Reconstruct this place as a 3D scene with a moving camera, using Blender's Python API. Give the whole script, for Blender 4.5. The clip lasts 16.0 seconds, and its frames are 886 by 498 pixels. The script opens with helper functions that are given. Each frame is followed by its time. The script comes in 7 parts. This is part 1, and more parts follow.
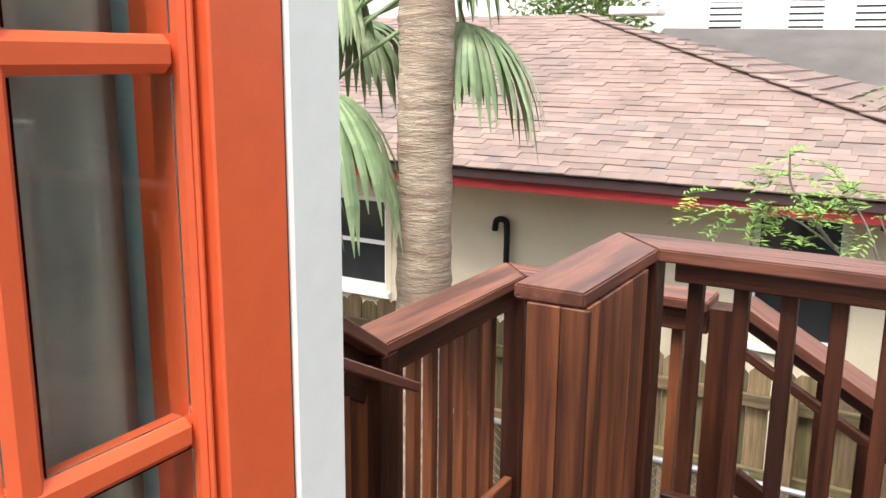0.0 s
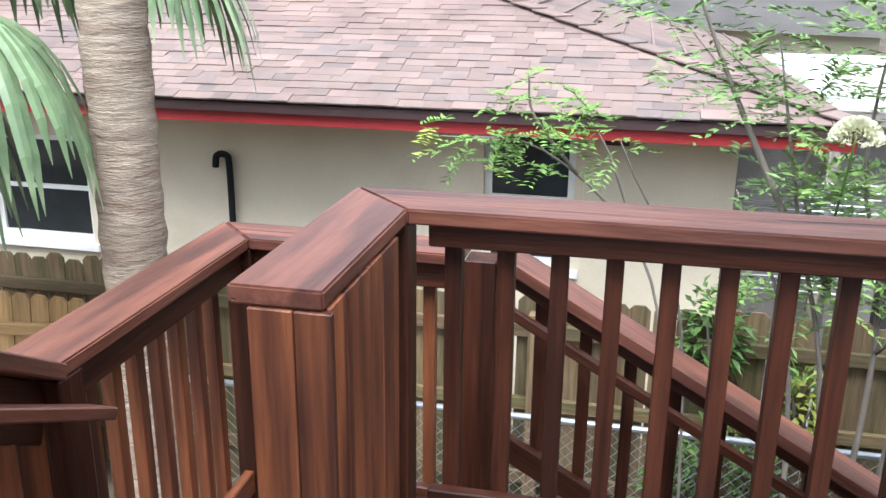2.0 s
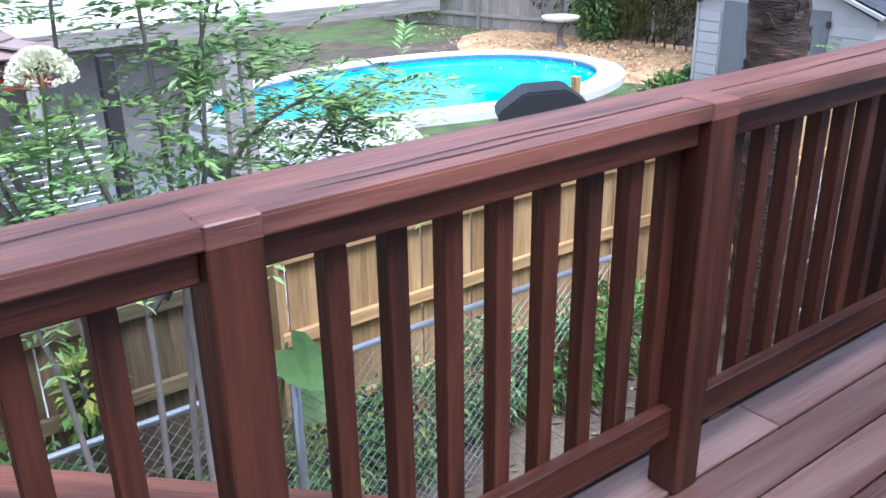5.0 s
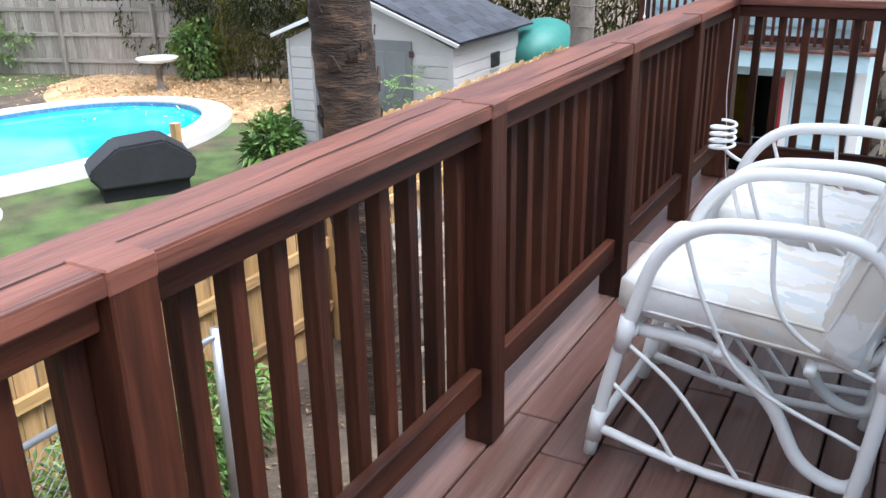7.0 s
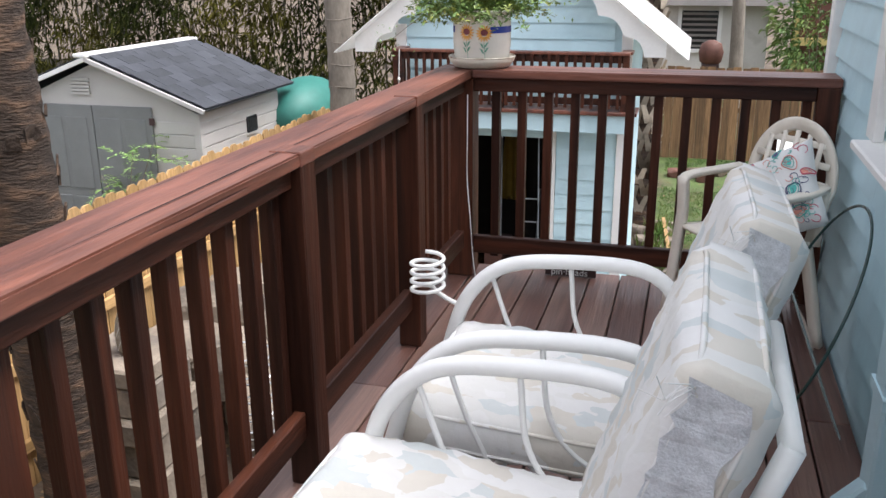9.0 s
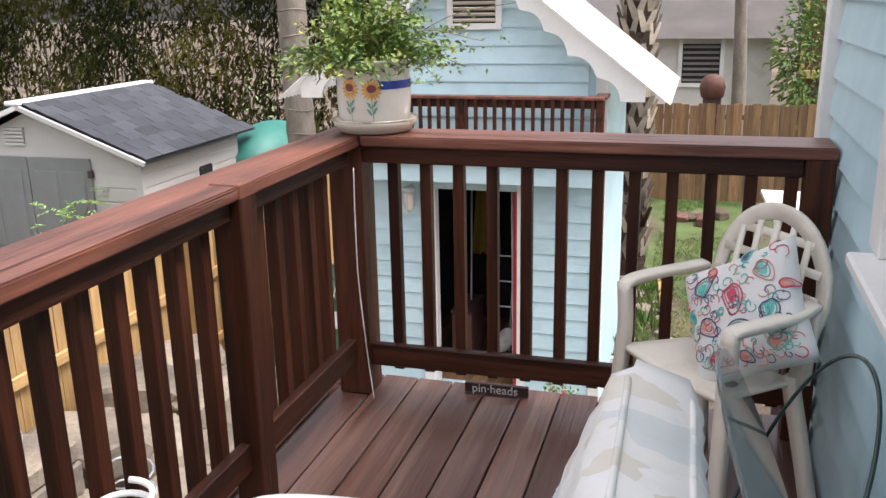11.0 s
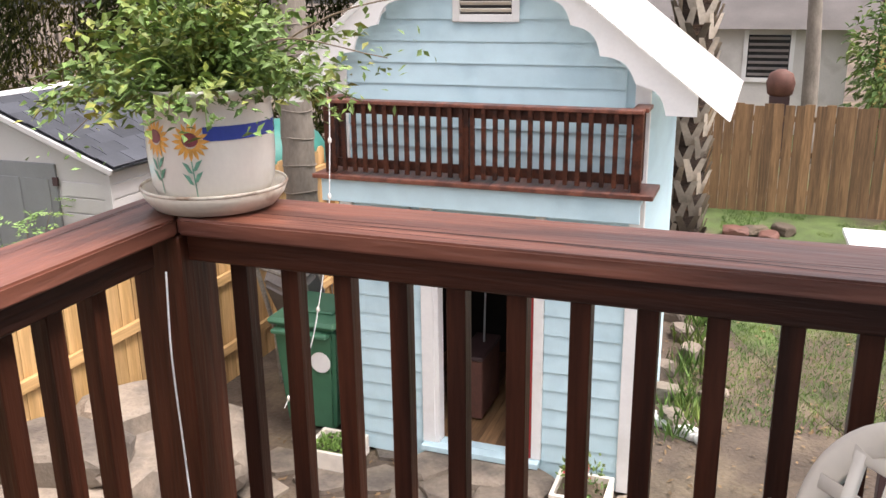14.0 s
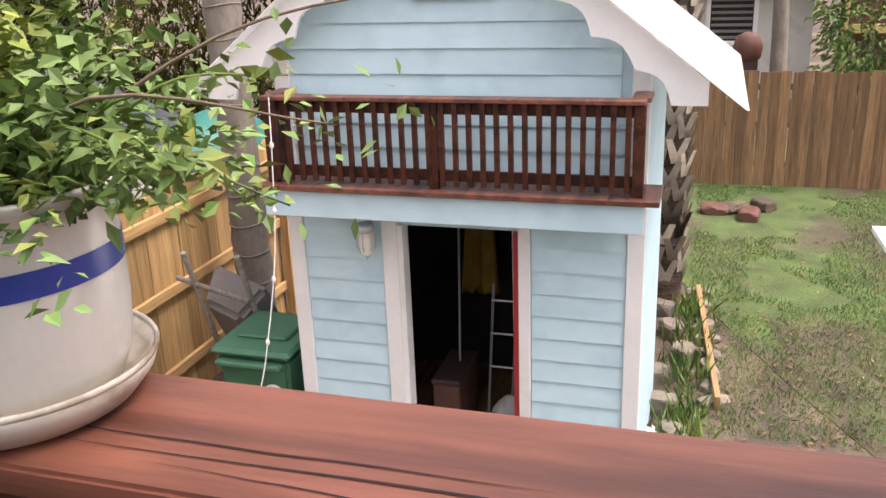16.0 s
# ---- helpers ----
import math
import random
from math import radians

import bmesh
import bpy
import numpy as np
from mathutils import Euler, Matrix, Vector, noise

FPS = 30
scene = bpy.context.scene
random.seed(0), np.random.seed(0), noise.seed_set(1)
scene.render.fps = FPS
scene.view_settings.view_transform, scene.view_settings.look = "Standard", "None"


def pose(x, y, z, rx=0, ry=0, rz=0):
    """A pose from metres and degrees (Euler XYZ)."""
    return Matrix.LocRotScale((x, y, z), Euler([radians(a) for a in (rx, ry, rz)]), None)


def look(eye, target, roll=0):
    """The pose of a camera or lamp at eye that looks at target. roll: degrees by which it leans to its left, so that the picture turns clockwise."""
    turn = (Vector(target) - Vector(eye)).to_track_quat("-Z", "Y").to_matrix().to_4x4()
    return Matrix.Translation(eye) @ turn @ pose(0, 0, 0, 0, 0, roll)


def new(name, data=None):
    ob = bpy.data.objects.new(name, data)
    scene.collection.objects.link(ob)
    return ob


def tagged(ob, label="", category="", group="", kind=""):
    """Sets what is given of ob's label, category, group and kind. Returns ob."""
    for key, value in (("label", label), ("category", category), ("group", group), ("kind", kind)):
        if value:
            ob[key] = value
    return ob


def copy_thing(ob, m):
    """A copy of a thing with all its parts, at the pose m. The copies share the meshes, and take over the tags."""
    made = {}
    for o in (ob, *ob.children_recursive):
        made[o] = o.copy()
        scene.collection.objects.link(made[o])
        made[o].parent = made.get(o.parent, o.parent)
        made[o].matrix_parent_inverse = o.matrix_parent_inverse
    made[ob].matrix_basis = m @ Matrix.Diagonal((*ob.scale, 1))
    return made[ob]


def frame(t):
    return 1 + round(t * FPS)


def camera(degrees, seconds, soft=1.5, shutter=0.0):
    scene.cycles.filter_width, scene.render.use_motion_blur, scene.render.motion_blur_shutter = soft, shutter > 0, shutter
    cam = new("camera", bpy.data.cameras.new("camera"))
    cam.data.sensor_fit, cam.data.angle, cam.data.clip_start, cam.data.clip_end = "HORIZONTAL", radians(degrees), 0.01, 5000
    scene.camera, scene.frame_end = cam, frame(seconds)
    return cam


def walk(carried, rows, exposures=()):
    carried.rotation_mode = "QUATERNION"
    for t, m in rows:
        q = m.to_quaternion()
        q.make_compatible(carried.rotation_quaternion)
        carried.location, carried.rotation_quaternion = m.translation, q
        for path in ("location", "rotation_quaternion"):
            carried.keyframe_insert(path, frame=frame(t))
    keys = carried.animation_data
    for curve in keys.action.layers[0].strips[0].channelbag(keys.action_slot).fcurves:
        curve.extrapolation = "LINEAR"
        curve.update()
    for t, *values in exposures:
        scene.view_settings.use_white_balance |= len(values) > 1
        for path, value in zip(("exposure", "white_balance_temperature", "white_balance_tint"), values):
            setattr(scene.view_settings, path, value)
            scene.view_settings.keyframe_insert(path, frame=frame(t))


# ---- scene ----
cam = camera(53.7, 16.0)
EXPOSURES = [(0, 1.42, 6600, 10), (1, 1.45, 7100, 22), (2, 1.42, 5700, 8), (3, 1.38, 5350, 8), (4, 1.38, 5300, 13), (5, 1.42, 4980, 15), (7.5, 1.5, 5900, 11), (9, 1.2, 6250, 14), (10, 1.2, 6350, 14), (12.5, 1.56, 6650, 19), (14, 1.43, 6650, 19), (16, 1.3, 6750, 22)]
PATH = [
    (0, (-0.034, 0.229, 1.547), (-1.015, 1.917, 1.112), 0.6),
    (0.5, (-0.072, 0.363, 1.554), (-0.921, 2.111, 1.083), 0.9),
    (1, (-0.111, 0.482, 1.552), (-0.821, 2.283, 1.048), 1.0),
    (1.5, (-0.197, 0.639, 1.554), (-0.748, 2.482, 1.01), 0.6),
    (2, (-0.228, 0.741, 1.541), (-0.633, 2.603, 0.934), 0.6),
    (2.5, (-0.221, 0.894, 1.517), (-0.515, 2.753, 0.839), 0.2),
    (3, (-0.196, 1.069, 1.5), (-0.339, 2.919, 0.754), -0.6),
    (3.5, (-0.149, 1.173, 1.49), (0.01, 3.007, 0.708), -0.5),
    (4, (-0.109, 1.248, 1.473), (0.398, 3.014, 0.683), -0.5),
    (4.5, (-0.075, 1.407, 1.475), (0.718, 3.059, 0.675), -0.9),
    (5, (-0.008, 1.541, 1.443), (1.099, 3.02, 0.677), -0.9),
    (5.2, (0.044, 1.569, 1.442), (1.247, 2.972, 0.677), -0.6),
    (7.3, (0.932, 1.703, 1.469), (2.6, 2.546, 0.757), -1.2),
    (7.5, (1.031, 1.705, 1.463), (2.723, 2.503, 0.754), -1.2),
    (8, (1.341, 1.679, 1.472), (3.093, 2.359, 0.786), -0.6),
    (8.5, (1.599, 1.67, 1.477), (3.396, 2.259, 0.825), 0.0),
    (9, (1.884, 1.679, 1.485), (3.713, 2.193, 0.861), -0.4),
    (9.5, (2.143, 1.646, 1.488), (3.993, 2.102, 0.882), -0.4),
    (10, (2.414, 1.588, 1.5), (4.267, 2.073, 0.923), -0.3),
    (12.5, (3.689, 1.41, 1.451), (5.499, 2.035, 0.874), -2.2),
    (13, (3.913, 1.416, 1.478), (5.712, 2.077, 0.905), -1.7),
    (13.5, (4.151, 1.451, 1.471), (5.936, 2.146, 0.895), -1.2),
    (14, (4.397, 1.516, 1.474), (6.192, 2.178, 0.891), -0.7),
    (14.5, (4.608, 1.638, 1.468), (6.406, 2.27, 0.861), -2.8),
    (15, (4.821, 1.785, 1.486), (6.631, 2.364, 0.862), -4.0),
    (15.5, (5.028, 1.857, 1.475), (6.841, 2.412, 0.839), -2.9),
    (16, (5.262, 1.887, 1.49), (7.066, 2.453, 0.838), -2.2),
]
walk(cam, [(t, look(eye, target, roll)) for t, eye, target, roll in PATH], EXPOSURES)

# ---- sky and sun: a bright overcast day ----
world = bpy.data.worlds.new("overcast_sky")
scene.world = world
world.use_nodes = True
wn, wl = world.node_tree.nodes, world.node_tree.links
sky = wn.new("ShaderNodeTexSky")
sky.sky_type, sky.sun_disc = "NISHITA", False
sky.sun_elevation, sky.sun_rotation = radians(62), radians(200)
sky.air_density, sky.dust_density, sky.ozone_density = 1.0, 4.0, 0.6
soft_sky = wn.new("ShaderNodeHueSaturation")
soft_sky.inputs["Saturation"].default_value = 0.22
wl.new(sky.outputs[0], soft_sky.inputs["Color"])
wl.new(soft_sky.outputs[0], wn["Background"].inputs["Color"])
wn["Background"].inputs["Strength"].default_value = 0.15
sun = new("sun", bpy.data.lights.new("sun", "SUN"))
sun.data.energy, sun.data.angle, sun.data.color = 1.5, radians(20), (1.0, 0.96, 0.9)
sun.matrix_world = look((0, 0, 20), (-3.2, 8.7, 2.5))


# ---- materials ----
def material(name, base, rough=0.6, var=0.25, scale=6.0, stretch=(1, 1, 1), bump=0.15, fine=60.0, metal=0.0,
             second=None, patch=0.0, patch_scale=1.5, spec=0.5, random=0.0, coords="Object", bump_dist=0.01, island=False, cracks=False):
    """A procedural surface: coarse and fine noise on the base colour, blotches of a second colour, and bump."""
    m = bpy.data.materials.new(name)
    m.use_nodes = True
    n, l = m.node_tree.nodes, m.node_tree.links
    b = n["Principled BSDF"]
    b.inputs["Roughness"].default_value, b.inputs["Metallic"].default_value = rough, metal
    b.inputs["Specular IOR Level"].default_value = spec
    tc, mp, info = n.new("ShaderNodeTexCoord"), n.new("ShaderNodeMapping"), n.new("ShaderNodeObjectInfo")
    mp.inputs["Scale"].default_value = stretch
    shift = n.new("ShaderNodeVectorMath")
    shift.operation = "MULTIPLY_ADD"
    comb = n.new("ShaderNodeCombineXYZ")
    for k in "XYZ":
        l.new(info.outputs["Random"], comb.inputs[k])
    l.new(comb.outputs[0], shift.inputs[0])
    shift.inputs[1].default_value = (37.0, 19.0, 53.0)
    l.new(tc.outputs[coords], shift.inputs[2])
    l.new(shift.outputs[0], mp.inputs["Vector"])
    coarse, small = n.new("ShaderNodeTexNoise"), n.new("ShaderNodeTexNoise")
    coarse.inputs["Scale"].default_value, coarse.inputs["Detail"].default_value = scale, 5
    small.inputs["Scale"].default_value, small.inputs["Detail"].default_value = fine, 3
    for t in (coarse, small):
        l.new(mp.outputs[0], t.inputs["Vector"])
    mix = n.new("ShaderNodeMath")
    mix.operation = "MULTIPLY_ADD"
    l.new(small.outputs["Fac"], mix.inputs[0])
    mix.inputs[1].default_value = 0.5
    l.new(coarse.outputs["Fac"], mix.inputs[2])
    ramp = n.new("ShaderNodeMapRange")
    ramp.inputs["From Min"].default_value, ramp.inputs["From Max"].default_value = 0.45, 1.05
    ramp.inputs["To Min"].default_value, ramp.inputs["To Max"].default_value = 1 - var, 1 + var
    l.new(mix.outputs[0], ramp.inputs["Value"])
    colour = n.new("ShaderNodeMix")
    colour.data_type = "RGBA"
    colour.inputs[0].default_value = 0.0
    colour.inputs[6].default_value = (*base, 1)
    colour.inputs[7].default_value = (*(second or base), 1)
    if second:
        big, cut = n.new("ShaderNodeTexNoise"), n.new("ShaderNodeMapRange")
        big.inputs["Scale"].default_value, big.inputs["Detail"].default_value = patch_scale, 6
        l.new(mp.outputs[0], big.inputs["Vector"])
        cut.inputs["From Min"].default_value, cut.inputs["From Max"].default_value = 0.62 - patch * 0.3, 0.72 - patch * 0.22
        l.new(big.outputs["Fac"], cut.inputs["Value"])
        l.new(cut.outputs[0], colour.inputs[0])
    scaled = n.new("ShaderNodeVectorMath")
    scaled.operation = "SCALE"
    l.new(colour.outputs[2], scaled.inputs[0])
    l.new(ramp.outputs[0], scaled.inputs["Scale"])
    last = scaled.outputs[0]
    if random:
        each, again = n.new("ShaderNodeMapRange"), n.new("ShaderNodeVectorMath")
        each.inputs["To Min"].default_value, each.inputs["To Max"].default_value = 1 - random, 1 + random
        if island:
            l.new(n.new("ShaderNodeNewGeometry").outputs["Random Per Island"], each.inputs["Value"])
        else:
            l.new(info.outputs["Random"], each.inputs["Value"])
        again.operation = "SCALE"
        l.new(last, again.inputs[0])
        l.new(each.outputs[0], again.inputs["Scale"])
        last = again.outputs[0]
    height = mix.outputs[0]
    if cracks:
        # long drying cracks and a few dark streaks along the grain
        cm, cn, cr = n.new("ShaderNodeMapping"), n.new("ShaderNodeTexNoise"), n.new("ShaderNodeMapRange")
        cm.inputs["Scale"].default_value = (0.7, 30, 30)
        l.new(shift.outputs[0], cm.inputs["Vector"])
        l.new(cm.outputs[0], cn.inputs["Vector"])
        cn.inputs["Scale"].default_value, cn.inputs["Detail"].default_value = 1.0, 4
        cr.inputs["From Min"].default_value, cr.inputs["From Max"].default_value = 0.28, 0.35
        l.new(cn.outputs["Fac"], cr.inputs["Value"])
        dark, hm = n.new("ShaderNodeMapRange"), n.new("ShaderNodeMath")
        dark.inputs["To Min"].default_value = 0.4
        l.new(cr.outputs[0], dark.inputs["Value"])
        crack = n.new("ShaderNodeVectorMath")
        crack.operation = "SCALE"
        l.new(last, crack.inputs[0])
        l.new(dark.outputs[0], crack.inputs["Scale"])
        last = crack.outputs[0]
        hm.operation = "ADD"
        l.new(mix.outputs[0], hm.inputs[0])
        l.new(cr.outputs[0], hm.inputs[1])
        height = hm.outputs[0]
    l.new(last, b.inputs["Base Color"])
    if bump:
        bp = n.new("ShaderNodeBump")
        bp.inputs["Strength"].default_value, bp.inputs["Distance"].default_value = bump, bump_dist
        l.new(height, bp.inputs["Height"])
        l.new(bp.outputs[0], b.inputs["Normal"])
    return m


GRAIN = (0.9, 14, 14)
STAIN = material("red_brown_stain", (0.06, 0.0185, 0.0092), 0.5, 0.45, 3.0, GRAIN, 0.35, 9.0, second=(0.028, 0.0095, 0.0055), spec=0.25, patch=0.5, patch_scale=0.8, random=0.18)
CAPSTAIN = material("weathered_cap_stain", (0.185, 0.067, 0.042), 0.4, 0.36, 3.0, (0.8, 7, 7), 0.5, 8.0, second=(0.1, 0.036, 0.024), patch=0.55, patch_scale=1.6, spec=0.5, random=0.1, cracks=True)
RAWSTAIN = material("amber_stain", (0.23, 0.075, 0.03), 0.42, 0.35, 3.0, GRAIN, 0.35, 9.0, second=(0.08, 0.025, 0.014), patch=0.6, patch_scale=0.8, random=0.22)
DECKSTAIN = material("deck_stain", (0.115, 0.055, 0.041), 0.36, 0.35, 3.0, (0.5, 10, 10), 0.45, 9.0, second=(0.17, 0.1, 0.078), patch=0.55, patch_scale=0.7, random=0.2)
OLDWOOD = material("weathered_fence", (0.17, 0.115, 0.06), 0.8, 0.45, 3.0, GRAIN, 0.5, 9.0, second=(0.10, 0.085, 0.035), patch=0.6, patch_scale=0.5, random=0.3)
NEWWOOD = material("new_pine", (0.42, 0.26, 0.11), 0.7, 0.3, 3.0, GRAIN, 0.35, 9.0, second=(0.33, 0.2, 0.075), patch=0.5, patch_scale=0.7, random=0.22)
GREYWOOD = material("grey_fence", (0.26, 0.235, 0.2), 0.85, 0.4, 3.0, GRAIN, 0.5, 9.0, random=0.22)
CEDAR = material("brown_fence", (0.22, 0.125, 0.058), 0.75, 0.4, 3.0, GRAIN, 0.45, 9.0, second=(0.15, 0.085, 0.04), patch=0.6, patch_scale=0.6, random=0.25)
STUCCO = material("cream_stucco", (0.66, 0.58, 0.44), 0.85, 0.1, 1.2, (1, 1, 1), 0.3, 90.0, second=(0.52, 0.45, 0.33), patch=0.15, patch_scale=0.7)
BLUE = material("light_blue_siding", (0.51, 0.695, 0.75), 0.55, 0.08, 2.0, (1, 3, 3), 0.2, 60.0, second=(0.44, 0.62, 0.68), patch=0.3, patch_scale=0.8, random=0.03)
WHITE = material("white_paint", (0.78, 0.78, 0.76), 0.5, 0.06, 3.0, (1, 1, 1), 0.12, 40.0, second=(0.66, 0.65, 0.61), patch=0.15, patch_scale=1.5)
ORANGE = material("orange_red_door_paint", (0.72, 0.115, 0.038), 0.38, 0.1, 2.0, (1, 1, 1), 0.08, 40.0)
SHINGLE = material("brown_shingle", (0.25, 0.18, 0.155), 0.9, 0.25, 2.0, (1, 1, 1), 0.5, 120.0, second=(0.19, 0.15, 0.138), patch=0.5, patch_scale=0.45, random=0.13)
SHINGLE_FIELD = material("brown_shingle_field", (0.235, 0.165, 0.142), 0.9, 0.25, 2.0, (1, 1, 1), 0.5, 120.0, second=(0.175, 0.135, 0.125), patch=0.5, patch_scale=0.45, random=0.13, island=True)
DARKSHINGLE = material("slate_shingle", (0.05, 0.055, 0.065), 0.9, 0.3, 2.0, (1, 1, 1), 0.4, 120.0, random=0.2)
GREYROOF = material("grey_shingle", (0.2, 0.185, 0.175), 0.9, 0.25, 1.0, (1, 1, 1), 0.3, 40.0)
FASCIA = material("dark_drip_edge", (0.055, 0.028, 0.028), 0.6, 0.2)
REDTRIM = material("red_fascia_paint", (0.3, 0.02, 0.022), 0.55, 0.12)
RESIN = material("grey_white_resin", (0.5, 0.49, 0.47), 0.55, 0.06, 2.0, second=(0.46, 0.45, 0.42), patch=0.25)
DOORGREY = material("grey_resin_door", (0.19, 0.2, 0.2), 0.5, 0.08)
GLASSDARK = material("dark_window", (0.03, 0.034, 0.036), 0.06, 0.2, bump=0.0)
# near-black: dark parts, plus shade painted inside the playhouse and under deck gaps
DARK = material("dark_parts_and_shade", (0.03, 0.027, 0.025), 0.9, 0.3)
GALV = material("galvanised_steel", (0.55, 0.57, 0.59), 0.42, 0.12, metal=0.85)
SOIL = material("bare_soil", (0.085, 0.063, 0.045), 0.95, 0.4, 2.0, (1, 1, 1), 0.8, 25.0, second=(0.15, 0.115, 0.075), patch=0.5, patch_scale=1.2, bump_dist=0.04)
GRASS = material("lawn_turf", (0.075, 0.115, 0.03), 0.9, 0.55, 2.5, (1, 1, 1), 0.9, 50.0, second=(0.088, 0.066, 0.042), patch=0.6, patch_scale=0.55, bump_dist=0.04)
MULCH = material("straw_litter", (0.5, 0.34, 0.18), 0.95, 0.4, 3.0, (1, 1, 1), 0.9, 30.0, second=(0.36, 0.22, 0.11), patch=0.5, patch_scale=1.4, bump_dist=0.04)
CONCRETE = material("pale_concrete", (0.62, 0.6, 0.56), 0.8, 0.12, 1.5, (1, 1, 1), 0.3, 40.0, second=(0.5, 0.48, 0.44), patch=0.3)
STONE = material("pale_flagstone", (0.22, 0.182, 0.14), 0.85, 0.35, 4.0, (1, 1, 1), 0.8, 30.0, second=(0.13, 0.11, 0.09), patch=0.5, patch_scale=2.5, random=0.2, bump_dist=0.02)
TRUNK = material("palm_trunk", (0.38, 0.3, 0.23), 0.9, 0.45, 6.0, (1, 1, 6), 0.9, 30.0, second=(0.26, 0.19, 0.14), patch=0.5, patch_scale=3.0, bump_dist=0.02)
BARK = material("grey_bark", (0.19, 0.165, 0.135), 0.9, 0.35, 8.0, (1, 1, 0.4), 0.7, 40.0)
DARKTRUNK = material("dark_fibrous_trunk", (0.042, 0.027, 0.018), 0.95, 0.6, 4.0, (1, 1, 4), 1.0, 24.0, second=(0.085, 0.05, 0.03), patch=0.4, patch_scale=4.0, bump_dist=0.04)
LEAF = material("green_leaf", (0.09, 0.17, 0.035), 0.55, 0.4, 3.0, fine=20.0, bump=0.0, second=(0.16, 0.22, 0.05), patch=0.5, patch_scale=2.0, random=0.25, island=True)
LIGHTLEAF = material("bright_leaf", (0.19, 0.33, 0.07), 0.55, 0.35, 3.0, fine=20.0, bump=0.0, second=(0.36, 0.37, 0.07), patch=0.4, patch_scale=1.5, random=0.2, island=True)
MIDLEAF = material("mid_green_leaf", (0.17, 0.285, 0.08), 0.55, 0.4, 3.0, fine=20.0, bump=0.0, second=(0.2, 0.3, 0.08), patch=0.5, patch_scale=2.0, random=0.25, island=True)
PALMLEAF = material("palm_leaf", (0.16, 0.235, 0.11), 0.5, 0.35, 2.0, fine=14.0, bump=0.0, second=(0.29, 0.36, 0.2), patch=0.5, patch_scale=2.0, random=0.2, island=True)
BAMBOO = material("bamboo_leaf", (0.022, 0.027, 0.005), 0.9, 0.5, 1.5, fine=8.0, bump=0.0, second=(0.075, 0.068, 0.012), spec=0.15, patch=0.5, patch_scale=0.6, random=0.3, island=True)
GLAZE = material("white_glazed_ceramic", (0.76, 0.72, 0.65), 0.22, 0.07, 3.0, bump=0.05, second=(0.6, 0.53, 0.43), patch=0.12, patch_scale=3.0)
SAUCER = material("stained_cream_glaze", (0.66, 0.6, 0.5), 0.3, 0.1, 3.0, bump=0.08, second=(0.26, 0.16, 0.09), patch=0.33, patch_scale=7.0)
COBALT = material("cobalt_glaze", (0.035, 0.06, 0.32), 0.25, 0.2, bump=0.0)
PETAL = material("yellow_orange_glaze", (0.75, 0.38, 0.08), 0.3, 0.3, 30.0, bump=0.0)
PETALDARK = material("maroon_glaze", (0.22, 0.05, 0.06), 0.3, 0.3, 30.0, bump=0.0)
STEMGREEN = material("green_glaze", (0.14, 0.34, 0.24), 0.3, 0.3, 30.0, bump=0.0)
ENAMEL = material("white_enamel_tube", (0.82, 0.82, 0.8), 0.28, 0.04, 4.0, bump=0.03)
PLASTIC = material("ivory_plastic", (0.8, 0.74, 0.64), 0.42, 0.06, 5.0, bump=0.05, second=(0.68, 0.62, 0.53), patch=0.2, patch_scale=4.0)
PLAINFABRIC = material("plain_faded_fabric", (0.68, 0.68, 0.66), 0.9, 0.1, 8.0, bump=0.3, fine=180.0, second=(0.56, 0.55, 0.49), patch=0.5, patch_scale=9.0)
FABRIC = bpy.data.materials.new("faded_leaf_print_fabric")
FABRIC.use_nodes = True
fn, fl = FABRIC.node_tree.nodes, FABRIC.node_tree.links
fco, fmap, fvor, framp = fn.new("ShaderNodeTexCoord"), fn.new("ShaderNodeMapping"), fn.new("ShaderNodeTexVoronoi"), fn.new("ShaderNodeValToRGB")
fmap.inputs["Scale"].default_value, fmap.inputs["Rotation"].default_value = (22, 12, 12), (0.3, 0.2, 0.6)
fvor.inputs["Scale"].default_value, fvor.inputs["Randomness"].default_value = 1.0, 1.0
for pos in (0.3, 0.55, 0.8):
    framp.color_ramp.elements.new(pos)
for el, col in zip(sorted(framp.color_ramp.elements, key=lambda e: e.position), ((0.70, 0.69, 0.66, 1), (0.64, 0.60, 0.53, 1), (0.73, 0.72, 0.70, 1), (0.58, 0.61, 0.60, 1), (0.67, 0.65, 0.60, 1))):
    el.color = col
fnoi, fbmp, fmix = fn.new("ShaderNodeTexNoise"), fn.new("ShaderNodeBump"), fn.new("ShaderNodeMixRGB")
fnoi.inputs["Scale"].default_value, fbmp.inputs["Strength"].default_value, fbmp.inputs["Distance"].default_value = 9.0, 0.5, 0.02
fnoi.inputs["Detail"].default_value = 6.0
fdis = fn.new("ShaderNodeMixRGB")
fdis.inputs["Fac"].default_value = 0.06
fl.new(fco.outputs["Object"], fdis.inputs["Color1"])
fl.new(fnoi.outputs["Color"], fdis.inputs["Color2"])
fl.new(fco.outputs["Object"], fnoi.inputs["Vector"])
fl.new(fdis.outputs["Color"], fmap.inputs["Vector"])
fl.new(fmap.outputs["Vector"], fvor.inputs["Vector"])
fsep = fn.new("ShaderNodeSeparateColor")
fl.new(fvor.outputs["Color"], fsep.inputs["Color"])
fl.new(fsep.outputs["Red"], framp.inputs["Fac"])
fvor.distance = "MANHATTAN"
framp.color_ramp.interpolation = "CONSTANT"
